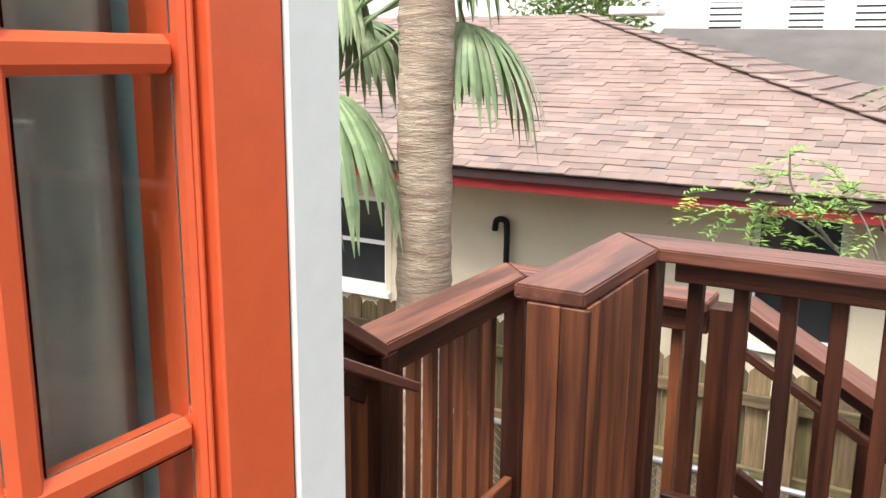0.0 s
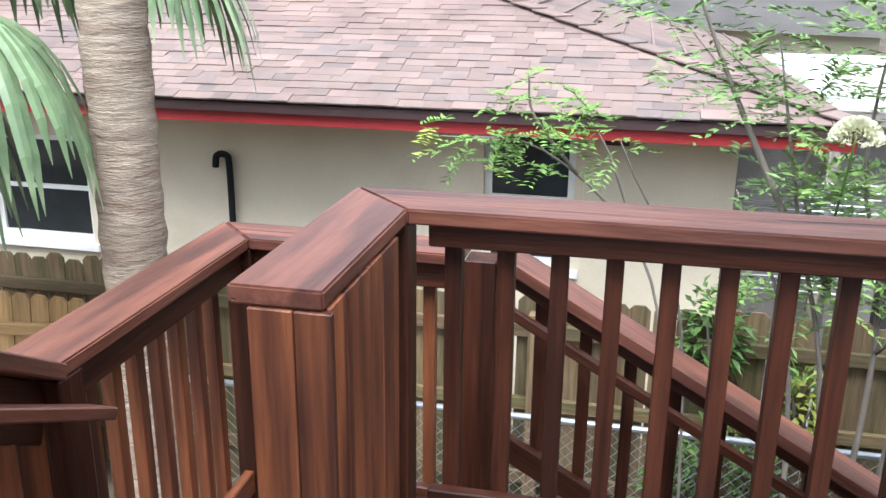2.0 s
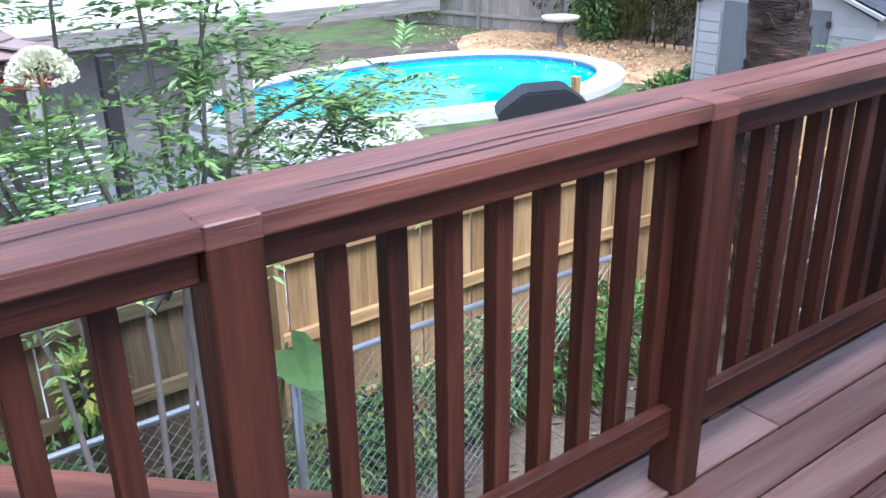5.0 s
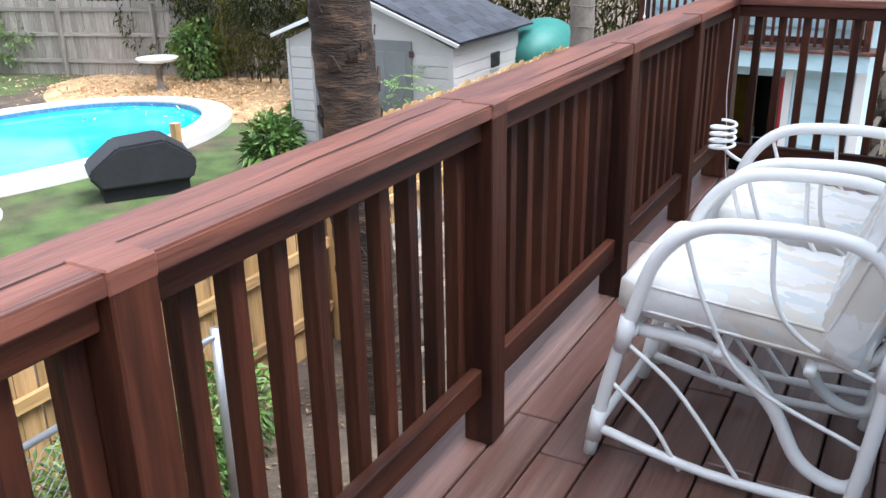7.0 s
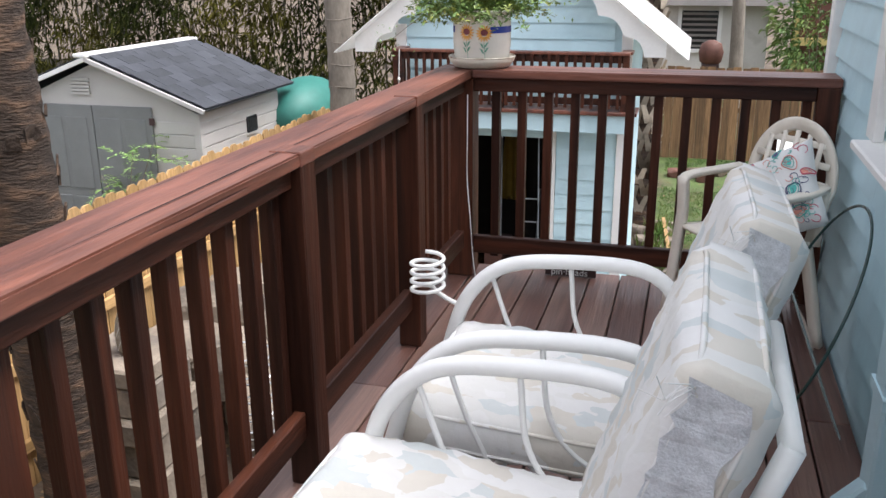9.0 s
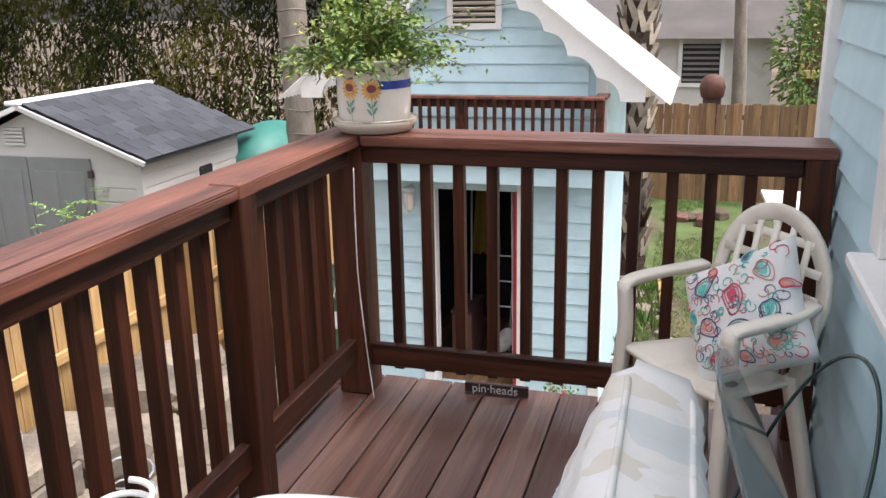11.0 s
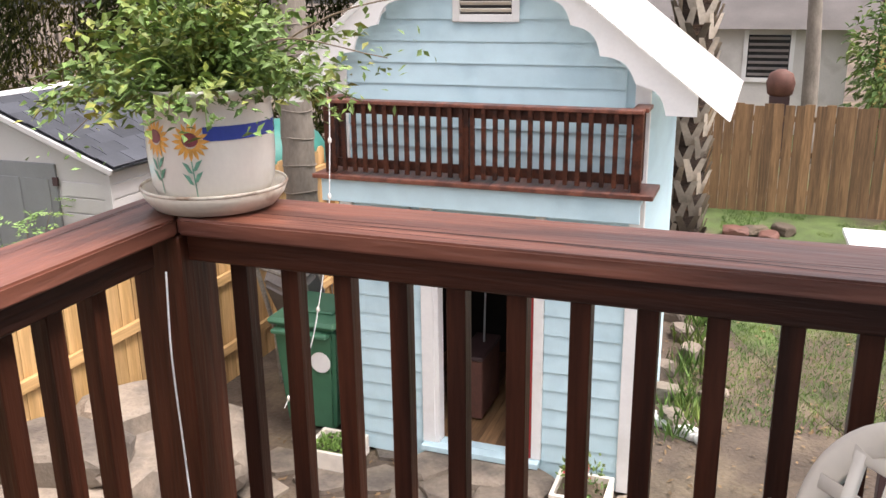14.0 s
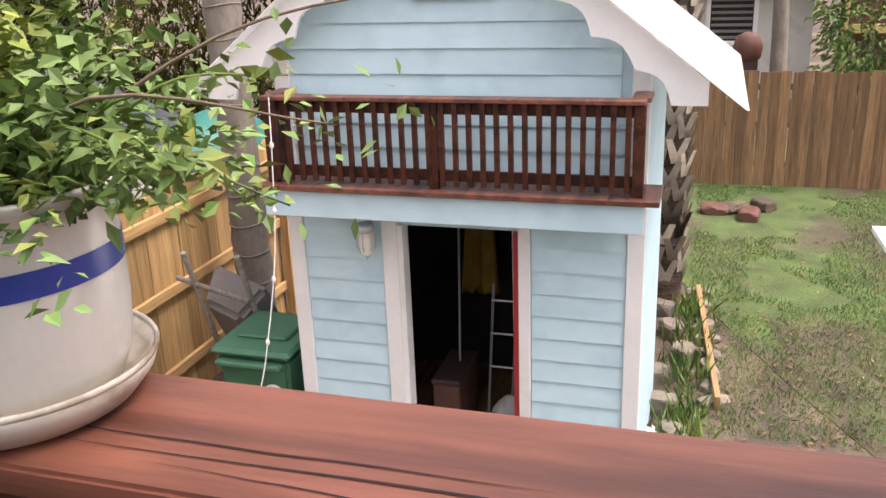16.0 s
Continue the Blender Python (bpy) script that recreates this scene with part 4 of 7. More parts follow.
# houses behind
bg = thing("white_house", -6.0, 30, G, "white two-storey house with shuttered windows beyond the roofs", "house")
slab("wall", -22, 27, G, 6, 34, 6.5, WHITE, bg)
for x in (-10.0, -6.2, -4.0, -2.3):
    w = place(new("window", brick_mesh(0.9, 0.05, 1.1, 0, GLASSDARK)), pose(x, 26.98, 3.6), bg)
    for i in range(6):
        slab("shutter_slat", x - 0.45, 26.9, 3.1 + i * 0.18, x + 0.45, 26.95, 3.22 + i * 0.18, WHITE, w)
gr = thing("grey_roof_house", -2.0, 20, G, "low house with a grey-brown shingle roof", "house")
bm = bmesh.new()
bm.faces.new([bm.verts.new(v) for v in ((-6.8, 19, 1.2), (4.5, 19, 0.9), (4.5, 23, 2.6), (-6.8, 23, 2.75))])
bmesh.ops.solidify(bm, geom=bm.faces[:], thickness=0.1)
part("roof", bm, GREYROOF, gr)
slab("wall", -6.6, 19.5, G, 4.3, 23, 1.0, STUCCO, gr)

shift(bg, 0, 0, -1.05)
shift(gr, 0, 0, -0.5)

# ---- chain-link fence ----
CY, CZ = 5.15, -0.85
cl = thing("chain_link_fence", 1.0, CY, G, "galvanised chain-link fence with round posts", "fence")
part("top_rail", tube([(-3.2, CY, CZ), (4.2, CY, CZ)], 0.02), GALV, cl, smooth=True)
for x in (-3.2, -0.86, 1.72, 4.2):
    part("post", tube([(x, CY, G), (x, CY, CZ + 0.05)], 0.028), GALV, cl, smooth=True)
bm = bmesh.new()
H0 = CZ - G
x = -3.2 - H0
while x < 4.2:
    for sgn in (1, -1):
        a, b = (x, x + H0) if sgn > 0 else (x + H0, x)
        za, zb = G + 0.03, CZ - 0.01
        if min(a, b) > -3.2 and max(a, b) < 4.2:
            tube([(a, CY + 0.004 * sgn, za), (b, CY + 0.004 * sgn, zb)], 0.0023, 3, bm)
    x += 0.072
part("wire_mesh", bm, material("weathered_wire", (0.3, 0.31, 0.31), 0.55, 0.25, metal=0.7), cl)

# ---- shed ----
SX, SPK = 10.53, 8.22
shed = thing("storage_shed", 11.6, SPK, G, "grey-white resin garden shed with grey double doors and slate shingle roof", "shed")
bm = prism([(6.94, G), (9.5, G), (9.5, -0.12), (SPK, 0.42), (6.94, -0.12)], 2.0)
part("body", bm, RESIN, shed, m=Matrix(((0, 0, 1, SX + 0.01), (1, 0, 0, 0), (0, 1, 0, 0), (0, 0, 0, 1))))
for i in range(13):
    z = G + 0.02 + i * 0.148
    slab("panel", SX - 0.008, 7.0, z, SX + 0.009, 7.47, z + 0.136, RESIN, shed, bev=0.004)
    slab("panel", SX + 0.03, 6.922, z, SX + 1.98, 6.939, z + 0.136, RESIN, shed, bev=0.004)
    slab("panel", SX - 0.008, 9.12, z, SX + 0.009, 9.48, z + 0.136, RESIN, shed, bev=0.004)
slab("corner_trim", SX - 0.014, 6.915, G, SX + 0.028, 6.999, -0.12, RESIN, shed)
slab("corner_trim", SX - 0.014, 9.485, G, SX + 0.008, 9.53, -0.12, RESIN, shed)
for y0, y1 in ((7.52, 8.295), (8.305, 9.08)):
    d = slab("door", SX - 0.02, y0, G + 0.08, SX + 0.009, y1, -0.06, DOORGREY, shed, bev=0.006)
    for k in range(2):
        for z0, z1 in ((-1.95, -1.15), (-1.05, -0.2)):
            slab("door_panel", SX - 0.03, y0 + 0.08 + k * 0.34, z0, SX - 0.021, y0 + 0.36 + k * 0.34, z1, DOORGREY, d, bev=0.004)
for z in (-0.2, -1.1, -1.9):
    slab("hinge", SX - 0.035, 7.49, z - 0.06, SX - 0.009, 7.55, z + 0.02, FASCIA, shed, bev=0.003)
for i in range(5):
    slab("vent_slat", SX - 0.02, 8.3, 0.06 + i * 0.04, SX + 0.009, 8.55, 0.088 + i * 0.04, RESIN, shed)
win = place(new("window", brick_mesh(0.26, 0.02, 0.2, 0.02, GLASSDARK)), pose(SX + 1.2, 6.915, -0.42), shed)
slab("frame", SX + 1.05, 6.905, -0.55, SX + 1.35, 6.918, -0.525, RESIN, win)
for sgn, yb in ((-1, 6.77), (1, 9.68)):
    a, b = Vector((0, SPK, 0.5)), Vector((0, yb, -0.05))
    d = (b - a)
    n = Vector((0, -d.z, d.y)).normalized() * (1 if sgn > 0 else -1)
    bm = bmesh.new()
    bm.faces.new([bm.verts.new(v) for v in ((10.4, a.y, a.z), (12.72, a.y, a.z), (12.72, b.y, b.z), (10.4, b.y, b.z))])
    bmesh.ops.solidify(bm, geom=bm.faces[:], thickness=0.03)
    rp = part("roof_panel", bm, DARKSHINGLE, shed, "dark slate-grey shingle roof panel")
    ang = math.degrees(math.atan2(d.z, d.y))
    for r in range(8):
        t = 1 - (r + 0.5) / 8
        c = a + d * t
        x = 10.42 - (r % 2) * 0.15
        while x < 12.7:
            x0, x1 = max(x, 10.41), min(x + 0.3, 12.71)
            if x1 - x0 > 0.06:
                m = pose((x0 + x1) / 2, c.y, c.z + 0.026, ang + (180 if sgn < 0 else 0)) @ pose(0, 0, 0, 2.6 if sgn < 0 else 2.6)
                place(new("shingle", brick_mesh(round(x1 - x0 - 0.008, 3), 0.19, 0.008, 0, DARKSHINGLE)), m, rp)
            x += 0.3
slab("ridge_cap", 10.36, SPK - 0.05, 0.49, 12.74, SPK + 0.13, 0.535, WHITE, shed, bev=0.012)
beam("rake_trim", (10.385, SPK, 0.475), (10.385, 6.77, -0.07), 0.03, 0.05, RESIN, shed)
beam("rake_trim", (10.385, SPK, 0.475), (10.385, 9.68, -0.07), 0.03, 0.05, WHITE, shed)

# ---- playhouse ----
PX, PC = 10.14, 3.35
YR, YL = 2.21, 4.43
play = thing("playhouse", PX + 1.2, PC, G, "light blue two-storey garden playhouse with white scalloped gable and balcony", "playhouse")
DY0, DY1, DZ0, DZ1 = 2.95, 3.70, -1.94, -0.1
FX = Matrix(((0, 0, 1, 0), (1, 0, 0, 0), (0, 1, 0, 0), (0, 0, 0, 1)))
slab("wall", PX, YR, G + 0.05, PX + 0.08, DY0, 0.72, BLUE, play)
slab("wall", PX, DY1, G + 0.05, PX + 0.08, YL, 0.72, BLUE, play)
slab("wall", PX, DY0, DZ1, PX + 0.08, DY1, 0.72, BLUE, play)
slab("wall", PX, DY0, G + 0.05, PX + 0.08, DY1, DZ0, BLUE, play)
part("gable", prism([(YR, 0.721), (YL, 0.721), (YL, 1.0), (PC, 1.88), (YR, 1.0)], 0.08), BLUE, play, m=Matrix.Translation((PX, 0, 0)) @ FX)
slab("side_wall", PX + 0.08, YR, G + 0.05, PX + 1.9, YR + 0.06, 0.9, BLUE, play)
slab("side_wall", PX + 0.08, YL - 0.06, G + 0.05, PX + 1.9, YL, 0.9, BLUE, play)
# inside faces coloured near-black to carry the shade of the room
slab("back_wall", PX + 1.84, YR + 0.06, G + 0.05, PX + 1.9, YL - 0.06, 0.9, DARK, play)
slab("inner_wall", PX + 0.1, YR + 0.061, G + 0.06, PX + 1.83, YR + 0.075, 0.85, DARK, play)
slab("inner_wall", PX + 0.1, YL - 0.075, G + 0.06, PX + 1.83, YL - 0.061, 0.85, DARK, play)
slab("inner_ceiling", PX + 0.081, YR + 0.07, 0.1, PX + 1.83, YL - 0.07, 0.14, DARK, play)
for k in range(int((YL - YR - 0.14) / 0.14)):
    slab("floor_board", PX + 0.081, YR + 0.07 + k * 0.14, DZ0 - 0.06, PX + 1.83, YR + 0.07 + k * 0.14 + 0.137, DZ0 - 0.01, CEDAR, play)
def lap(y0, y1, z):
    bm = prism([(0, 0), (-0.024, 0), (-0.008, 0.15), (0, 0.15)], y1 - y0)
    part("siding_board", bm, BLUE, play, m=Matrix(((1, 0, 0, PX - 0.001), (0, 0, 1, y0), (0, 1, 0, z), (0, 0, 0, 1))))
z = -2.09
while z < 2.0:
    half = min(1.08, (1.80 - z) / 0.788)
    if z < DZ1 - 0.02 and z + 0.15 > DZ0 + 0.1:
        lap(YR + 0.09, DY0 - 0.09, z)
        lap(DY1 + 0.11, YL - 0.09, z)
    elif z + 0.15 < 0.74:
        lap(YR + 0.09, YL - 0.09, z)
    elif half > 0.08:
        half = min(0.99, half)
        lap(PC - half, PC + half, z)
    z += 0.146
for y0, y1, z0, z1 in ((YR - 0.012, YR + 0.088, G + 0.06, 0.95), (YL - 0.088, YL + 0.012, G + 0.06, 0.95), (DY1 + 0.005, DY1 + 0.105, DZ0, DZ1 + 0.1), (DY0 - 0.085, DY0 - 0.012, DZ0, DZ1 + 0.1)):
    slab("trim_board", PX - 0.038, y0, z0, PX - 0.0015, y1, z1, WHITE, play, bev=0.004)
slab("door_jamb", PX - 0.03, DY1 - 0.03, DZ0, PX + 0.079, DY1 + 0.004, DZ1, WHITE, play)
slab("door_edge", PX - 0.03, DY0 - 0.011, DZ0, PX + 0.1, DY0 + 0.02, DZ1, REDTRIM, play, "red-brown door edge")
slab("threshold", PX - 0.1, DY0 - 0.08, DZ0 - 0.05, PX + 0.079, DY1 + 0.1, DZ0 - 0.003, BLUE, play, bev=0.004)
# gable vent
# near-black backing painted for the shade behind the vent slats
vent = place(new("gable_vent", brick_mesh(0.02, 0.44, 0.34, 0, DARK)), pose(PX - 0.015, 3.30, 1.43), play)
for y0, y1, z0, z1 in ((3.07, 3.12, 1.25, 1.61), (3.48, 3.53, 1.25, 1.61), (3.12, 3.48, 1.25, 1.30), (3.12, 3.48, 1.56, 1.61)):
    slab("frame", PX - 0.05, y0, z0, PX - 0.026, y1, z1, WHITE, vent, bev=0.003)
for i in range(6):
    beam("slat", (PX - 0.036, 3.125, 1.325 + i * 0.045), (PX - 0.036, 3.475, 1.325 + i * 0.045), 0.035, 0.007, PLASTIC, vent, bev=0, up=(0.6, 0, 0.8))
# balcony
BX = 9.74
slab("balcony_floor", BX, YR - 0.1, 0.20, PX - 0.04, YL + 0.03, 0.232, CAPSTAIN, play, bev=0.004)
slab("balcony_fascia", BX + 0.04, YR - 0.02, 0.035, BX + 0.065, YL - 0.02, 0.199, BLUE, play, bev=0.003)
slab("balcony_underside", BX + 0.066, YR - 0.02, 0.15, PX - 0.04, YL - 0.02, 0.198, BLUE, play)
bal = place(new("balcony_rail", brick_mesh(0.1, YL - YR - 0.04, 0.025, 0.004, CAPSTAIN)), pose(BX + 0.09, (YR + YL) / 2 - 0.03, 0.735), play)
for y in (YR + 0.02, YL - 0.08):
    slab("return_cap", BX + 0.141, y - 0.05, 0.722, PX - 0.04, y + 0.05, 0.747, CAPSTAIN, bal, bev=0.003)
    slab("corner_post", BX + 0.06, y - 0.03, 0.233, BX + 0.12, y + 0.03, 0.721, STAIN, bal, bev=0.003)
    for k in range(3):
        slab("baluster", BX + 0.17 + k * 0.065, y - 0.012, 0.26, BX + 0.195 + k * 0.065, y + 0.012, 0.72, STAIN, bal)
slab("corner_post", BX + 0.06, PC - 0.03, 0.233, BX + 0.12, PC + 0.03, 0.721, STAIN, bal, bev=0.003)
slab("top_rail", BX + 0.075, YR + 0.05, 0.655, BX + 0.1, YL - 0.11, 0.72, STAIN, bal)
slab("bottom_rail", BX + 0.075, YR + 0.05, 0.28, BX + 0.1, YL - 0.11, 0.34, STAIN, bal)
for i in range(27):
    y = YR + 0.075 + i * (YL - YR - 0.2) / 26
    slab("baluster", BX + 0.05, y - 0.014, 0.255, BX + 0.074, y + 0.014, 0.721, STAIN, bal)
# scalloped rake boards
def rake_line(y):
    return 1.965 - 0.788 * abs(y - PC)
cusps = [(2.085, 0.70), (2.275, 0.885), (2.505, 1.055), (2.695, 1.24), (2.89, 1.40), (3.10, 1.54), (3.35, 1.62)]
edge = []
for (y0, z0), (y1, z1) in zip(cusps, cusps[1:]):
    d = Vector((y1 - y0, z1 - z0))
    n = Vector((-d.y, d.x)).normalized()
    for k in range(7):
        t = k / 7
        edge.append((y0 + d.x * t + n.x * 0.055 * math.sin(math.pi * t), z0 + d.y * t + n.y * 0.055 * math.sin(math.pi * t)))
edge.append(cusps[-1])
outline = edge + [(3.35, rake_line(3.35)), (1.9, rake_line(1.9)), (1.9, 0.70)]
rk = Matrix.Translation((9.93, 0, 0)) @ FX
part("rake_board", prism(outline, 0.025), WHITE, play, "white scalloped rake board", rk)
mirror = [(2 * PC - y, z) for y, z in outline][::-1]
part("rake_board", prism(mirror, 0.025), WHITE, play, "white scalloped rake board", rk)
# corrugated roof
for sgn in (-1, 1):
    bm = bmesh.new()
    y_pk, z_pk, y_ev, z_ev = PC, 1.985, PC + sgn * 1.645, 0.69
    rows = []
    for i in range(120):
        x = 9.86 + i * 0.019
        o = 0.01 * math.sin(2 * math.pi * i / 4)
        rows.append([bm.verts.new((x, y_pk + (y_ev - y_pk) * k / 3 + o * sgn * 0.7, z_pk + (z_ev - z_pk) * k / 3 + o * 0.7)) for k in range(4)])
    for p, q in zip(rows, rows[1:]):
        for k in range(3):
            bm.faces.new((p[k], p[k + 1], q[k + 1], q[k]))
    bmesh.ops.solidify(bm, geom=bm.faces[:], thickness=0.004)
    part("roof_sheet", bm, WHITE, play, "white corrugated metal roof")
shift(play, 0, 0, -0.03)
# caged wall lamp
lamp = thing("caged_wall_lamp", PX - 0.06, 3.88, -0.3, "small caged outdoor wall lamp on the siding", "lamp")
part("base", spun([(0.05, 0), (0.06, 0.02), (0.05, 0.05), (0.02, 0.06)], 16), GALV, lamp, m=pose(PX - 0.11, 3.88, -0.15), smooth=True)
part("globe", spun([(0.02, -0.16), (0.04, -0.14), (0.048, -0.07), (0.042, 0.0)], 16), GLAZE, lamp, m=pose(PX - 0.11, 3.88, -0.15), smooth=True)
for k in range(6):
    a = k * math.pi / 3
    part("cage_bar", tube([(PX - 0.11 + 0.055 * math.cos(a), 3.88 + 0.055 * math.sin(a), -0.15), (PX - 0.11 + 0.06 * math.cos(a), 3.88 + 0.06 * math.sin(a), -0.24), (PX - 0.11, 3.88, -0.33)], 0.004, 5), GALV, lamp)
part("bracket", tube([(PX - 0.11, 3.88, -0.11), (PX - 0.02, 3.88, -0.1)], 0.012, 8), GALV, lamp)
# clutter seen in the doorway, its colours darkened for the shade inside
coat = thing("yellow_raincoat", PX + 0.9, 3.5, -1.0, "yellow cloth hanging in the dark playhouse", "coat")
bm = bmesh.new()
bmesh.ops.create_grid(bm, x_segments=10, y_segments=12, size=0.5)
for v in bm.verts:
    v.co = Vector((0.03 * math.sin(v.co.x * 22), v.co.x * 0.2 * (1.25 - v.co.y * 0.6), v.co.y * 0.75))
bmesh.ops.solidify(bm, geom=bm.faces[:], thickness=0.01)
YELLOW = material("yellow_cloth", (0.3, 0.2, 0.03), 0.8, 0.3)
part("cloth", bm, YELLOW, coat, m=pose(PX + 1.4, 3.55, -0.75), smooth=True)
fold = thing("folded_white_chair", PX + 0.9, 3.25, DZ0, "folded white chair leaning in the dark playhouse", "chair")
for y in (3.18, 3.36):
    part("leg", tube([(PX + 0.8, y, DZ0), (PX + 1.05, y, -0.9)], 0.011, 8), GALV, fold)
for i in range(3):
    part("rung", tube([(PX + 0.88 + i * 0.045, 3.18, -1.5 + i * 0.25), (PX + 0.88 + i * 0.045, 3.36, -1.5 + i * 0.25)], 0.009, 8), GALV, fold)
bag = thing("striped_bag", PX + 0.5, 3.35, DZ0, "grey and white striped cloth bundle on the floor", "bag")
bm = bmesh.new()
bmesh.ops.create_icosphere(bm, subdivisions=3, radius=1)
for v in bm.verts:
    v.co *= 1 + 0.18 * noise.noise(v.co * 2.2)
    v.co = Vector((v.co.x * 0.07, v.co.y * 0.09, v.co.z * 0.13))
part("cloth", bm, FABRIC, bag, m=pose(PX + 0.8, 3.22, DZ0 + 0.12, 25, 35, 0), smooth=True)
box = thing("red_tool_box", PX + 0.6, 3.58, DZ0, "dark red storage box inside the doorway", "box")
slab("box_body", PX + 0.4, 3.46, DZ0 - 0.01, PX + 0.9, 3.66, DZ0 + 0.5, TERRACOTTA, box, bev=0.01)
slab("box_lid", PX + 0.39, 3.45, DZ0 + 0.501, PX + 0.91, 3.67, DZ0 + 0.54, FASCIA, box, bev=0.01)
for y, tilt_y in ((3.1, 0.1), (3.04, -0.05), (3.52, 0.08)):
    pole = thing("tool_pole", PX + 0.7, y, DZ0, "long thin pole leaning inside the playhouse", "pole", group="poles in the playhouse")
    part("shaft", tube([(PX + 0.6, y, DZ0), (PX + 1.0, y + tilt_y, -0.2)], 0.009, 6), GALV, pole)

# ---- yard things round the playhouse ----
bin_ = thing("wheeled_bin", 10.35, 4.85, G, "green plastic wheeled rubbish bin with a closed lid", "bin")
bm = bmesh.new()
bmesh.ops.create_cube(bm, size=1)
for v in bm.verts:
    k = 1.0 if v.co.z > 0 else 0.8
    v.co = Vector((v.co.x * 0.62 * k, v.co.y * 0.56 * k, v.co.z * 0.92))
bmesh.ops.bevel(bm, geom=bm.edges[:], offset=0.03, segments=2, affect="EDGES")
part("body", bm, GREENBIN, bin_, m=pose(10.45, 4.85, G + 0.52))
lid = slab("lid", 10.1, 4.54, G + 0.99, 10.8, 5.16, G + 1.05, GREENBIN, bin_, "lighter green lid", bev=0.025)
slab("lid_ridge", 10.3, 4.65, G + 1.045, 10.7, 5.05, G + 1.075, GREENBIN, lid, bev=0.012)
slab("handle", 10.06, 4.6, G + 0.93, 10.13, 5.1, G + 0.97, GREENBIN, bin_, bev=0.01)
for y in (4.6, 5.1):
    part("wheel", spun([(0.11, -0.03), (0.12, -0.02), (0.12, 0.02), (0.11, 0.03)], 20), BLACK, bin_, m=pose(10.72, y, G + 0.12, 90), smooth=True)
part("badge", spun([(0.085, 0), (0.09, 0.004), (0.08, 0.006)], 24), WHITE, bin_, "white round emblem", m=pose(10.145, 4.7, G + 0.7, 0, -90, 0))
whee = thing("upturned_barrow", 10.9, 5.4, G, "grey metal wheelbarrow leaning by the fence", "wheelbarrow")
bm = bmesh.new()
bmesh.ops.create_cube(bm, size=1)
for v in bm.verts:
    k = 1.0 if v.co.z > 0 else 0.65
    v.co = Vector((v.co.x * 0.7 * k, v.co.y * 0.6 * k, v.co.z * 0.3))
bmesh.ops.bevel(bm, geom=bm.edges[:], offset=0.04, segments=3, affect="EDGES")
part("tray", bm, GREYROOF, whee, m=pose(11.0, 5.4, -1.25, 20, 60, 0))
for y in (5.15, 5.6):
    part("handle", tube([(10.6, y, -0.6), (10.95, y, -1.6), (11.0, y, G)], 0.022, 8), GREYWOOD, whee)
part("handle", tube([(10.7, 5.15, -1.0), (10.7, 5.75, -0.85)], 0.02, 8), GREYWOOD, whee)
tarp = thing("green_tarp_canoe", 13.4, 6.8, G, "green tarp-covered hull behind the shed", "boat")
bm = bmesh.new()
bmesh.ops.create_icosphere(bm, subdivisions=3, radius=1)
for v in bm.verts:
    v.co = Vector((v.co.x * 0.85, v.co.y * 0.5, max(v.co.z, -0.3) * 0.48))
part("hull", bm, GREENTARP, tarp, m=pose(13.25, 6.85, -0.5), smooth=True)
slab("stand", 12.8, 6.65, G, 13.8, 7.05, -0.6, GREYWOOD, tarp)
# planters at the corners
for n, (y, lab) in enumerate(((4.45, "white box planter with green seedlings by the wall"), (2.5, "white box planter with a red-flowered plant"))):
    pl = thing("box_planter", 9.85, y, G + 0.02, lab, "planter", group="planters by the playhouse")
    for a, b in (((9.68, y - 0.2, 0), (9.71, y + 0.2, 0.16)), ((10.02, y - 0.2, 0), (10.05, y + 0.2, 0.16)), ((9.71, y - 0.2, 0), (10.02, y - 0.17, 0.16)), ((9.71, y + 0.17, 0), (10.02, y + 0.2, 0.16))):
        slab("side", a[0], a[1], G + 0.02 + a[2], b[0], b[1], G + 0.02 + b[2], PLASTIC, pl, bev=0.004)
    slab("soil", 9.712, y - 0.168, G + 0.03, 10.018, y + 0.168, G + 0.13, SOIL, pl)
    rs = np.random.RandomState(40 + n)
    k = 260 if n == 0 else 160
    P = np.stack([rs.uniform(9.73, 10.0, k), rs.uniform(y - 0.15, y + 0.15, k), G + 0.13 + rs.uniform(0, 0.05 if n == 0 else 0.28, k)], 1)
    cloud("seedlings" if n == 0 else "leaves", P, rs.normal(0, 1, (k, 3)) + [0, 0, 0.8], rs.normal(0, 1, (k, 3)), rs.uniform(0.03, 0.06, k), rs.uniform(0.02, 0.03, k), LIGHTLEAF if n == 0 else LEAF, pl)
    if n == 1:
        P = np.stack([rs.uniform(9.75, 9.95, 30), rs.uniform(y - 0.05, y + 0.1, 30), G + 0.25 + rs.uniform(0, 0.12, 30)], 1)
        cloud("flowers", P, rs.normal(0, 1, (30, 3)), rs.normal(0, 1, (30, 3)), np.full(30, 0.04), np.full(30, 0.035), REDTRIM, pl, "small red flowers")

